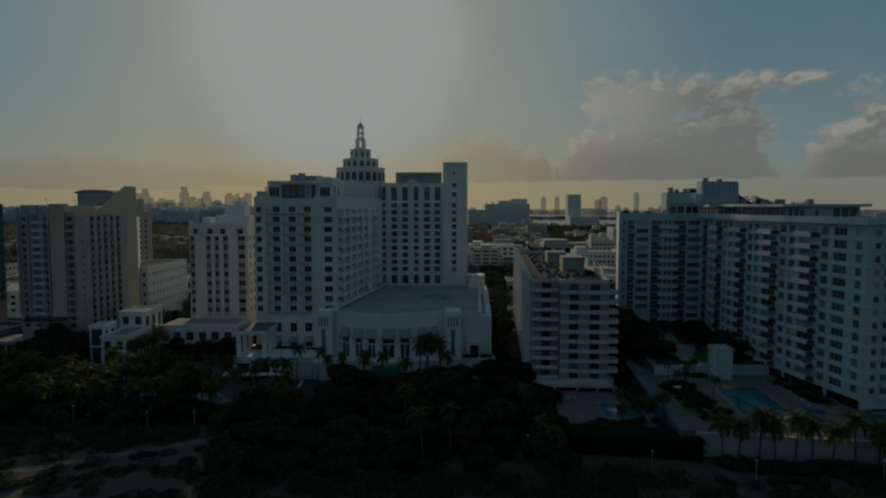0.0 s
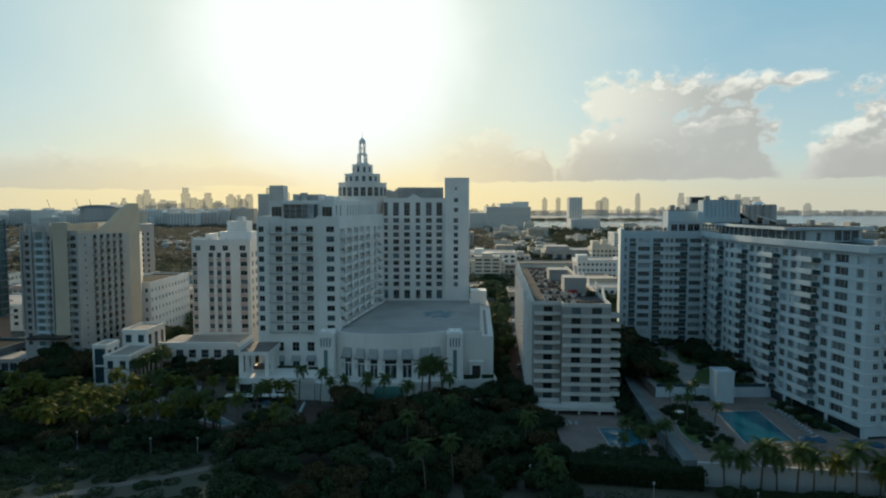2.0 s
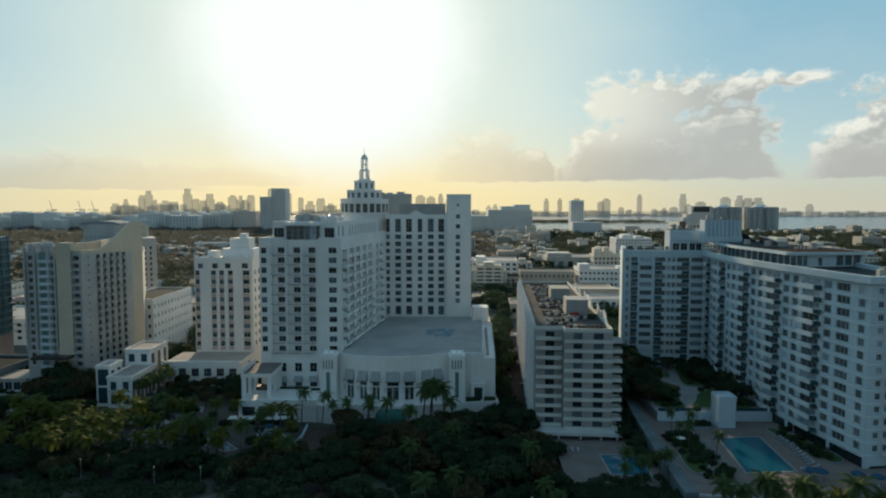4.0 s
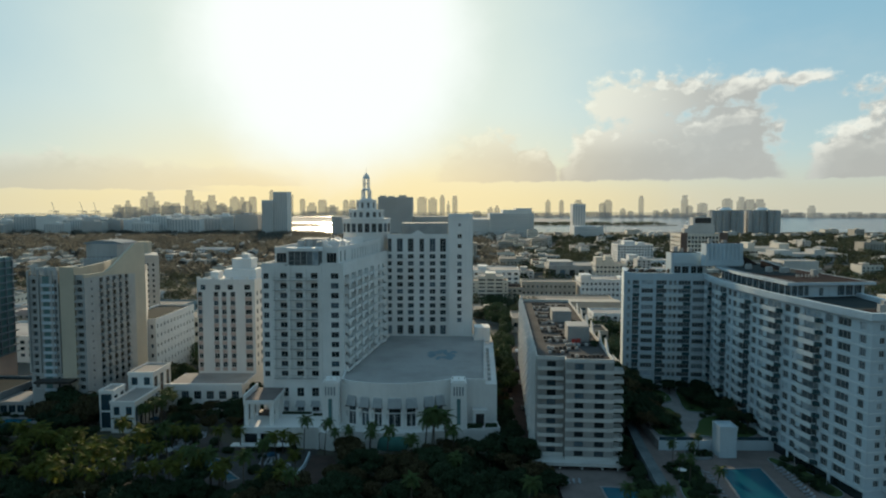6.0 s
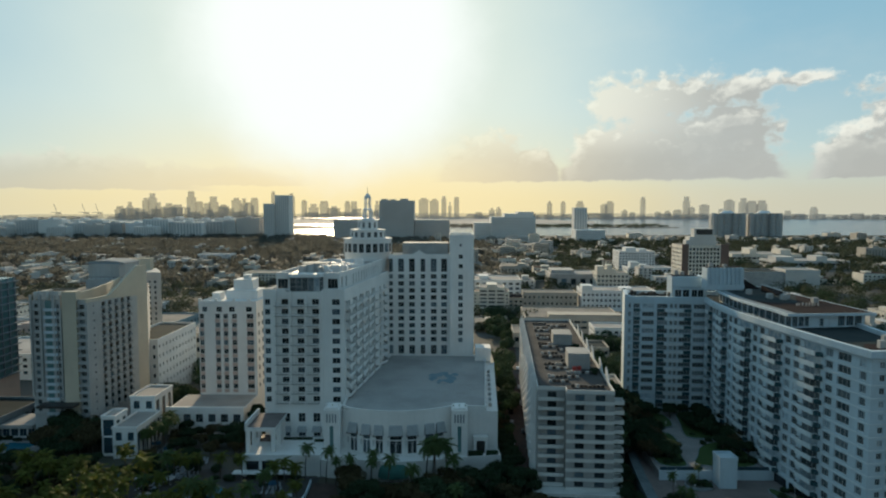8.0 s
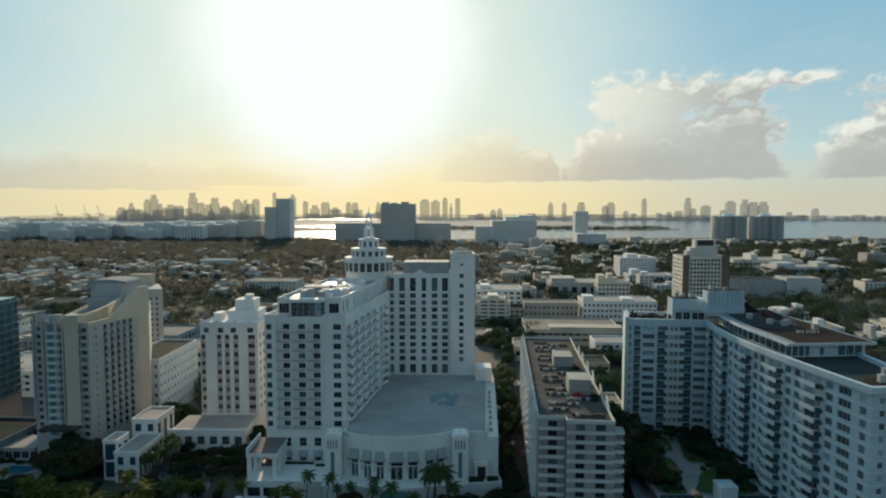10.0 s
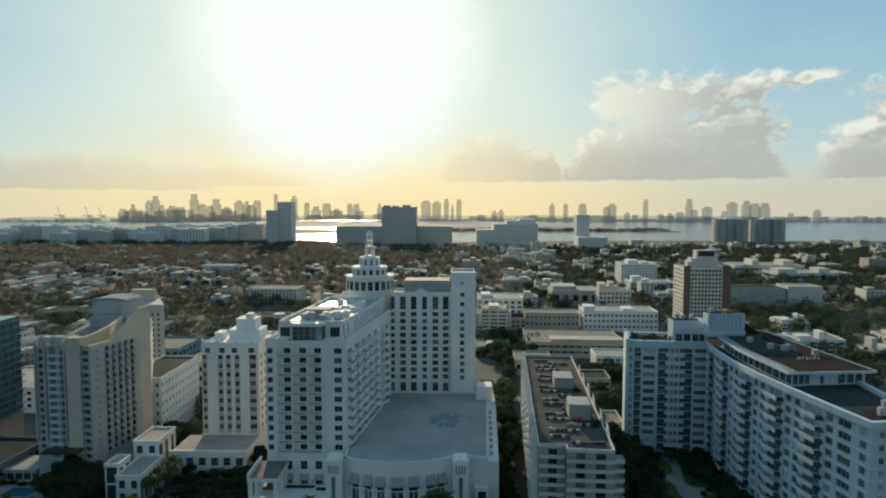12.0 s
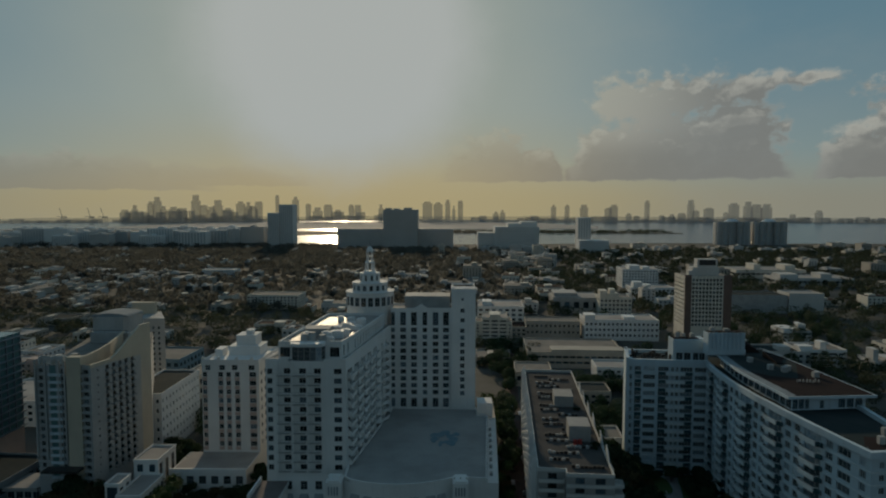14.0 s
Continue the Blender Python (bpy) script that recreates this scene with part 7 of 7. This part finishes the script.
def crane(x, y):
    c = thing("harbour_crane", x, y, 0, "tall hazy container crane at the far port", "crane", "port cranes")
    b = new_bm()
    for dx in (-9, 9):
        for dy in (-9, 9):
            box(b, x + dx - 1.2, x + dx + 1.2, y + dy - 1.2, y + dy + 1.2, 0, 48)
    box(b, x - 10, x + 10, y - 10, y + 10, 40, 45)
    part("portal", b, HAZY, c)
    b = new_bm()
    box(b, x - 42, x + 16, y - 1.5, y + 1.5, 45, 49)
    part("girder", b, HAZY, c)
    b = new_bm()
    box(b, -1.5, 1.5, -1.5, 1.5, 0, 52, m=pose(x - 9, y, 48, 0, -16, 0))
    part("jib", b, HAZY, c)


for x in (-2480, -2300, -2215):
    crane(x * 0.9, 3600)

# ---- planting ----
def leaf_cloud(verts, faces, rnd, cx, cy, cz, rx, ry, rz, count, size, shell=0.55):
    """Scatter small leaf faces through an oval clump, denser towards its skin."""
    for _ in range(count):
        while True:
            d = Vector((rnd.uniform(-1, 1), rnd.uniform(-1, 1), rnd.uniform(-0.75, 1)))
            if 0.05 < d.length <= 1:
                break
        d = d.normalized() * (shell + (1 - shell) * rnd.random())
        c = Vector((cx + d.x * rx, cy + d.y * ry, cz + d.z * rz))
        n = (d + Vector((rnd.uniform(-0.8, 0.8), rnd.uniform(-0.8, 0.8), rnd.uniform(-0.4, 0.9)))).normalized()
        t = n.orthogonal().normalized()
        t.rotate(Matrix.Rotation(rnd.uniform(0, 6.283), 3, n))
        s = n.cross(t)
        a = size * rnd.uniform(0.6, 1.3)
        k = len(verts)
        verts.extend([tuple(c - t * a), tuple(c + s * a * 0.5 - n * a * 0.15), tuple(c + t * a), tuple(c - s * a * 0.5 - n * a * 0.15)])
        faces.append((k, k + 1, k + 2, k + 3))


def raw(name, verts, faces, mat):
    me = bpy.data.meshes.new(name)
    me.from_pydata(verts, [], faces)
    me.materials.append(mat)
    me.update()
    return me


def limb(bm, a, c, r0, r1, n=6):
    a, c = Vector(a), Vector(c)
    d = (c - a).normalized()
    t = d.orthogonal().normalized()
    s = d.cross(t)
    A = [bm.verts.new(a + (t * math.cos(6.283 * i / n) + s * math.sin(6.283 * i / n)) * r0) for i in range(n)]
    C = [bm.verts.new(c + (t * math.cos(6.283 * i / n) + s * math.sin(6.283 * i / n)) * r1) for i in range(n)]
    for i in range(n):
        j = (i + 1) % n
        bm.faces.new((A[i], A[j], C[j], C[i]))
    bm.faces.new(C)


def make_tree(seed, height, spread, count, size, mat, label, category="tree"):
    rnd = random.Random(seed)
    t = thing("tree", 0, 0, 0, label, category, "trees behind the beach")
    b = new_bm()
    fork = height * 0.35
    limb(b, (0, 0, 0), (0.15, 0.1, fork), 0.04 * height, 0.028 * height, 8)
    verts, faces = [], []
    n = 9
    for i in range(n):
        a = 6.283 * i / n + rnd.uniform(-0.3, 0.3)
        r = spread * rnd.uniform(0.35, 0.75) if i else 0
        c = (r * math.cos(a), r * math.sin(a), height * rnd.uniform(0.55, 0.82) if i else height * 0.85)
        limb(b, (0.15, 0.1, fork * 0.95), c, 0.018 * height, 0.006 * height)
        q = spread * rnd.uniform(0.34, 0.52)
        leaf_cloud(verts, faces, rnd, c[0], c[1], c[2], q, q, q * rnd.uniform(0.55, 0.8), count // n, size)
    link("trunk", data_of(b, "trunk", BARK), t)
    link("crown", raw("crown", verts, faces, mat), t)
    return t


def make_bush(seed, spread, height, count, size, mat, label, name="shrub"):
    rnd = random.Random(seed)
    t = thing(name, 0, 0, 0, label, "shrub", "shrubs behind the beach")
    verts, faces = [], []
    for i in range(7):
        a = 6.283 * i / 7
        r = spread * rnd.uniform(0.2, 0.7)
        leaf_cloud(verts, faces, rnd, r * math.cos(a), r * math.sin(a), height * rnd.uniform(0.35, 0.6), spread * 0.45, spread * 0.45, height * 0.45, count // 7, size)
    link("crown", raw("crown", verts, faces, mat), t)
    b = new_bm()
    for i in range(5):
        a = 6.283 * i / 5
        limb(b, (0, 0, 0), (spread * 0.4 * math.cos(a), spread * 0.4 * math.sin(a), height * 0.5), 0.09, 0.03, 5)
    link("stem", data_of(b, "stem", BARK), t)
    return t


def make_palm(seed, height, mat, label, fronds=19, reach=3.1, split=False):
    rnd = random.Random(seed)
    t = thing("palm", 0, 0, 0, label, "palm tree", "coconut palms")
    b = new_bm()
    lean = rnd.uniform(-0.10, 0.10) * height, rnd.uniform(-0.06, 0.06) * height
    path = [Vector((lean[0] * k * k, lean[1] * k * k, height * k)) for k in [i / 8 for i in range(9)]]
    for i in range(8):
        limb(b, path[i], path[i + 1], 0.20 - 0.010 * i + (0.08 if i == 0 else 0), 0.19 - 0.010 * i, 7)
    top = path[-1]
    link("trunk", data_of(b, "trunk", BARK), t)
    verts, faces = [], []
    for f in range(fronds):
        if split:
            verts, faces = [], []
        a = 6.283 * f * 0.381966 + rnd.uniform(-0.15, 0.15)
        up = 1.15 - 1.75 * f / fronds + rnd.uniform(-0.12, 0.12)
        L = reach * rnd.uniform(0.85, 1.1)
        pts, p, ang = [], Vector(top), up
        n = 9
        for i in range(n + 1):
            pts.append(Vector(p))
            p = p + Vector((math.cos(a) * math.cos(ang), math.sin(a) * math.cos(ang), math.sin(ang))) * (L / n)
            ang -= 0.14 + 0.012 * i
        side = Vector((-math.sin(a), math.cos(a), 0))
        for i in range(n):
            k = len(verts)
            d = (pts[i + 1] - pts[i])
            verts.extend([tuple(pts[i] - side * 0.03), tuple(pts[i] + side * 0.03), tuple(pts[i + 1] + side * 0.02), tuple(pts[i + 1] - side * 0.02)])
            faces.append((k, k + 1, k + 2, k + 3))
            wdt = (0.75 * math.sin(math.pi * min(1, (i + 1.2) / (n + 1)) ** 0.8) + 0.12) * reach / 3.1
            for sgn in (-1, 1):
                for h in (0.0, 0.34, 0.67):
                    q = pts[i] + d * h
                    tip = q + side * sgn * wdt + d * 0.9 + Vector((0, 0, -0.32 * wdt - rnd.uniform(0, 0.12)))
                    k = len(verts)
                    verts.extend([tuple(q), tuple(q + d * 0.42), tuple(tip)])
                    faces.append((k, k + 1, k + 2))
        if split:
            link("frond", raw("frond", verts, faces, mat), t)
    if not split:
        link("crown", raw("crown", verts, faces, mat), t)
    return t


rnd = random.Random(77)
TREES = [make_tree(s, h, r, c, 0.42, mt, lb) for s, h, r, c, mt, lb in (
    (1, 8.5, 5.2, 2600, LEAF, "dense dark green sea grape tree"), (2, 7.0, 4.6, 2300, LEAFDARK, "rounded dark green beach tree"), (3, 10.0, 5.0, 2600, LEAFDARK, "tall dark green leafy tree"), (4, 7.6, 4.4, 2200, LEAFOLIVE, "olive-brown leafy beach tree"))]
BUSH = [make_bush(11, 3.2, 3.4, 1300, 0.33, LEAF, "dense dark green beach shrub"), make_bush(12, 2.4, 2.2, 900, 0.3, LEAFDARK, "low dark green shrub")]
PALMS = [make_palm(21, 9.0, FROND2, "coconut palm with green fronds"), make_palm(22, 11.0, FROND2, "tall coconut palm with drooping fronds"), make_palm(23, 7.5, FROND, "sunlit coconut palm with yellow-green fronds"),
         make_palm(24, 6.5, FROND, "short sunlit coconut palm with yellow-green fronds")]
WALLPALMS = [make_palm(25, 8.8, FROND2, "coconut palm in front of the white wall", fronds=22, reach=3.6, split=True), make_palm(26, 8.0, FROND, "sunlit coconut palm in front of the white wall", fronds=22, reach=3.6, split=True)]
used = set()


def plant(kinds, x, y, z=0.0, scale=1.0):
    ob = rnd.choice(kinds)
    m = pose(x, y, z, 0, 0, rnd.uniform(0, 360))
    if ob.name not in used:
        used.add(ob.name)
        ob.matrix_basis = m
        return ob
    c = copy_thing(ob, m)
    c.scale = (scale * rnd.uniform(0.85, 1.15),) * 3
    return c


def scatter(kinds, count, x0, x1, y0, y1, gap, z=0.0, scale=1.0, avoid=()):
    got = []
    for _ in range(count * 12):
        if len(got) >= count:
            break
        x, y = rnd.uniform(x0, x1), rnd.uniform(y0, y1)
        if any((x - a) ** 2 + (y - c) ** 2 < gap * gap for a, c in got):
            continue
        if any(a[0] < x < a[1] and a[2] < y < a[3] for a in avoid):
            continue
        got.append((x, y))
        plant(kinds, x, y, z, scale)


STREET_TREES = []


def grove(count, x0, x1, y0, y1, r, h):
    """Crowns that stand too far back to tell one from another."""
    for _ in range(count):
        q = (rnd.uniform(x0, x1), rnd.uniform(y0, y1), r * rnd.uniform(0.75, 1.2), h * rnd.uniform(0.8, 1.2))
        if y0 < 325 or not any(a - 3 < q[0] < c + 3 and d - 3 < q[1] < d + e + 3 for a, c, d, e, _h in houses):
            STREET_TREES.append(q)


# dark belt of trees before the hotel
GLADE = (-24, 1, 139, 150)
scatter(TREES, 52, -40, 27, 142, 184, 5.0, 0, 0.86, avoid=((-45, -32, 160, 188), (-27, -6, 174, 190), GLADE))
scatter(TREES, 32, -46, 27, 120, 146, 5.0, -0.8, 0.8, avoid=(GLADE,))
scatter(BUSH, 56, -30, 27, 122, 182, 3.6, 0, 1.2, avoid=(GLADE,))
scatter(PALMS[:2], 11, -40, 26, 124, 184, 5.5, 0, 1.0, avoid=((-45, -32, 160, 188),))
scatter(PALMS[:2], 4, -10, 0, 182, 186, 2.5, 0, 1.35)
scatter(PALMS[:2], 5, -38, -20, 180, 187, 4.0, 0, 0.85)
# dune scrub and the belt behind the beach walk
scatter(TREES[1:], 18, -125, -44, 150, 160, 5.0, -0.8, 0.8)
scatter(BUSH, 40, -125, -44, 148, 160, 3.2, 0, 1.1)
# garden by the hotel pool
scatter(PALMS[2:], 40, -126, -86, 156, 188, 3.2, 0, 1.15)
scatter(PALMS[2:], 8, -75, -58, 158, 168, 4.0, 0, 1.05)
scatter(PALMS, 26, -86, -42, 158, 190, 4.6, 0, 1.0, avoid=((-78, -56, 166, 186),))
scatter(TREES, 40, -172, -112, 165, 217, 5.6, 0, 0.9, avoid=((-119, -98, 193, 238), (-190, -139, 190, 224)))
scatter(TREES[1:], 16, -98, -67, 204, 226, 4.6, 0, 0.65)
scatter(TREES[1:], 10, -76, -66, 212, 246, 4.0, 0, 0.85)
scatter(PALMS[:2], 14, -102.5, -97, 204, 224, 2.2, 0, 0.85)
scatter(TREES, 10, -102, -80, 186, 204, 5.0, 0, 0.6)
scatter(BUSH, 50, -125, -44, 160, 204, 3.4, 0, 0.7, avoid=((-78, -56, 166, 186), (-122, -98, 193, 230), (-45, -32, 160, 188)))
# trees of the side street and between the blocks
scatter(TREES, 20, 18.6, 21.2, 190, 250, 2.6, 0, 0.6)
grove(22, 22.5, 27, 250, 330, 3.4, 7.0)
scatter(PALMS[:2], 12, 17, 22, 200, 330, 5.0, 0, 0.95)
scatter(TREES, 20, 51.5, 56.0, 197, 240, 2.8, 0, 1.4)
scatter(TREES, 11, 53.0, 57.5, 206, 240, 3.0, 0, 2.1)
scatter(TREES, 5, 48.5, 51.0, 176, 196, 3.6, 0, 0.75)
scatter(PALMS[:2], 12, 51, 55, 192, 238, 3.5, 1.0, 1.2)
scatter(TREES, 12, 54, 59, 218, 250, 3.4, 0, 1.55)
scatter(TREES, 18, 82.5, 91, 186, 229, 3.4, 7.4, 0.62)
scatter(TREES, 20, 60.5, 66.5, 188, 232, 3.2, 6.0, 0.95)
scatter(BUSH, 9, 67.6, 73.0, 172.4, 176.2, 1.1, 5.5, 0.35)
scatter(TREES, 5, 68, 82, 222, 230, 3.6, 7.4, 0.5)
scatter(BUSH, 18, 62, 69.5, 183, 212, 2.4, 7.4, 0.45)
scatter(BUSH, 22, 80.5, 91, 183, 228, 2.6, 7.4, 0.5)
scatter(PALMS[:2], 5, 58.5, 65, 146, 168, 3.5, 4.9, 0.6)
scatter(BUSH, 34, 58, 66, 140, 168, 1.8, 4.9, 0.5)
plant(PALMS[:1], 70.2, 174.2, 5.4, 0.6)
for bx, by in ((6.2, 21.0), (6.6, 23.5), (5.8, 39.0), (4.8, 58.5)):
    plant(BUSH[1:], *W2(bx, by), 31.9, 0.55)
scatter(BUSH, 16, 89.5, 95.5, 150, 171, 1.8, 5.0, 0.45)
# palms in front of the terrace wall
for i in range(15):
    x = 57.5 + 3.5 * i + rnd.uniform(-0.9, 0.9)
    plant(WALLPALMS if x > 76 else WALLPALMS[:1], x, 128.6 - 0.16 * (x - 55) + rnd.uniform(-2.2, 0.4), 0, 1.05)
for i in range(9):
    plant(WALLPALMS[1:], rnd.uniform(80, 108), rnd.uniform(116, 122), 0, 1.1)
scatter(PALMS[:2], 6, 40, 51, 140, 146, 2.5, 1.0, 0.75)
scatter(BUSH, 26, 28, 52, 140, 146, 2.0, 1.0, 0.7)
scatter(TREES, 14, -138, -119, 207, 216, 3.6, 0, 1.2)
scatter(BUSH, 12, -172, -140, 217, 220, 2.6, 0.5, 0.7)
scatter(PALMS, 5, -172, -140, 192, 206, 4.0, 0, 0.8)
scatter(TREES[:3], 10, -117, -106, 238, 258, 4.0, 0, 1.0)
grove(26, 26, 36, 300, 480, 4.2, 9.0)
grove(22, 38, 60, 400, 480, 4.2, 8.0)
scatter(TREES, 10, 48.5, 51.5, 152, 176, 2.4, 1.0, 0.5)
# trees among and behind the large blocks
grove(26, 56, 84, 286, 326, 4.4, 9.0)
grove(26, 62, 112, 350, 372, 4.4, 9.0)
grove(16, 76, 112, 256, 286, 4.4, 9.0)
grove(150, 120, 340, 330, 600, 5.0, 9.5)
grove(60, 240, 420, 480, 900, 6.0, 10.0)
grove(26, -120, -64, 272, 306, 5.0, 9.5)
grove(22, 55, 66, 240, 330, 4.2, 9.5)
grove(16, 44, 62, 296, 370, 4.6, 9.0)

# clipped hedge in front of the small pool
verts, faces = [], []
hr = random.Random(9)
for _ in range(5200):
    u, v, hgt = hr.uniform(27, 54.5), hr.uniform(132.5, 139.5), 4.4
    face_ = hr.random()
    if face_ < 0.5:
        p = Vector((u, v - (u - 27) * 0.16, hgt + hr.uniform(-0.25, 0.15)))
    else:
        p = Vector((u, (132.5 if face_ < 0.9 else 139.5) - (u - 27) * 0.16 + hr.uniform(-0.2, 0.3), hr.uniform(0.1, hgt)))
    leaf_cloud(verts, faces, hr, p.x, p.y, p.z, 0.2, 0.2, 0.15, 1, 0.3)
hd = thing("hedge", 40, 136, 0, "tall clipped dark green hedge block", "hedge")
me = raw("foliage", verts, faces, LEAFDARK)
me.transform(wm(hd).inverted())
link("foliage", me, hd)
b = new_bm()
prism(b, [(27.4, 133), (54.2, 128.8), (54.2, 134.6), (27.4, 139)], 0, 4.2)
part("core", b, LEAFDARK, hd)

# ---- green of the town: far crowns in one sheet of leaves each ----
tr = random.Random(15)


def far_crowns(name, places, leaves, size, mat, label):
    verts, faces = [], []
    for x, y, r, h in places:
        leaf_cloud(verts, faces, tr, x, y, h * 0.62, r, r, h * 0.45, leaves, size, 0.7)
    ob = tagged(new(name, raw(name, verts, faces, mat)), label, "trees", "", "stuff")
    return ob


sr = random.Random(52)
low = []
for _ in range(620):
    x, y = sr.uniform(-128, -40), sr.uniform(106, 147)
    if y < 132 and sr.random() < 0.6:
        continue
    if abs(y - (124 + (x + 84) * 0.52)) > 2.2 and abs(y - (146.5 - (x + 50) * 0.1)) > 3.2:
        h = sr.uniform(0.6, 2.6) if y > 134 else sr.uniform(0.3, 1.3)
        low.append((x, y, sr.uniform(1.0, 2.6), h))
for _ in range(190):
    x, y = sr.uniform(-44, 50), sr.uniform(106, 122)
    low.append((x, y, sr.uniform(1.4, 3.2), sr.uniform(1.0, 3.6)))
for _ in range(130):
    x, y = sr.uniform(52, 120), sr.uniform(108, 119)
    low.append((x, y, sr.uniform(0.9, 1.9), sr.uniform(0.6, 1.5)))
for _ in range(230):
    x = sr.uniform(56, 119)
    low.append((x, 126.2 - 0.16 * (x - 55) + sr.uniform(-3.0, 1.6), sr.uniform(0.9, 1.7), sr.uniform(1.0, 2.2)))
far_crowns("dune_scrub", low, 190, 0.26, LEAF, "low dark dune scrub and sea oats")
p1, p2 = [], []
for x, y, wd in spots:
    k = 3 if y < 700 else 2
    for _ in range(k + (1 if wd > 30 else 0)):
        q = (x + tr.uniform(-0.5, 0.5) * wd, y + tr.uniform(-12, 12), tr.uniform(4.0, 8.5), tr.uniform(6, 13))
        (p1 if y < 620 else p2).append(q)
for x0, x1, y0, d, h in houses:
    for _ in range(2):
        q = (x0 + tr.uniform(-0.1, 1.1) * (x1 - x0), y0 - tr.uniform(1, 6), tr.uniform(2.5, 4.5), tr.uniform(4, 8))
        (p1 if y0 < 620 else p2).append(q)
for _ in range(520):
    x = tr.uniform(-1100, -60)
    q = (x, tr.uniform(1050, 1500), tr.uniform(7, 13), tr.uniform(9, 15))
    p2.append(q)
for _ in range(420):
    x = tr.uniform(-1500, -300)
    p2.append((x, 1640 - (x + 900) * 0.05 + tr.uniform(-60, 20), tr.uniform(7, 12), tr.uniform(9, 16)))
for _ in range(260):
    q = (tr.uniform(420, 1300), tr.uniform(620, 1600), tr.uniform(6, 11), tr.uniform(8, 13))
    p2.append(q)
for _ in range(300):
    q = (tr.uniform(-300, 860), tr.uniform(2440, 2640), tr.uniform(8, 14), tr.uniform(8, 14))
    p2.append(q)
for _ in range(60):
    x = tr.uniform(110, 200)
    p1.append((x, tr.uniform(690, 1000) , tr.uniform(5, 9), tr.uniform(8, 13)))
far_crowns("street_trees", STREET_TREES, 620, 0.5, LEAF, "dark green street trees between the blocks")
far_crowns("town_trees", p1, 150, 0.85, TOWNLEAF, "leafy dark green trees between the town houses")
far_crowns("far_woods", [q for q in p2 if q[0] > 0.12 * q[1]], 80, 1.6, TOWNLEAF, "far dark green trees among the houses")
# crowns towards the sun take the leaf colour paled for haze
far_crowns("far_woods", [q for q in p2 if q[0] <= 0.12 * q[1]], 90, 1.6, HAZELEAF, "far trees among the houses, leaf colour paled for haze")
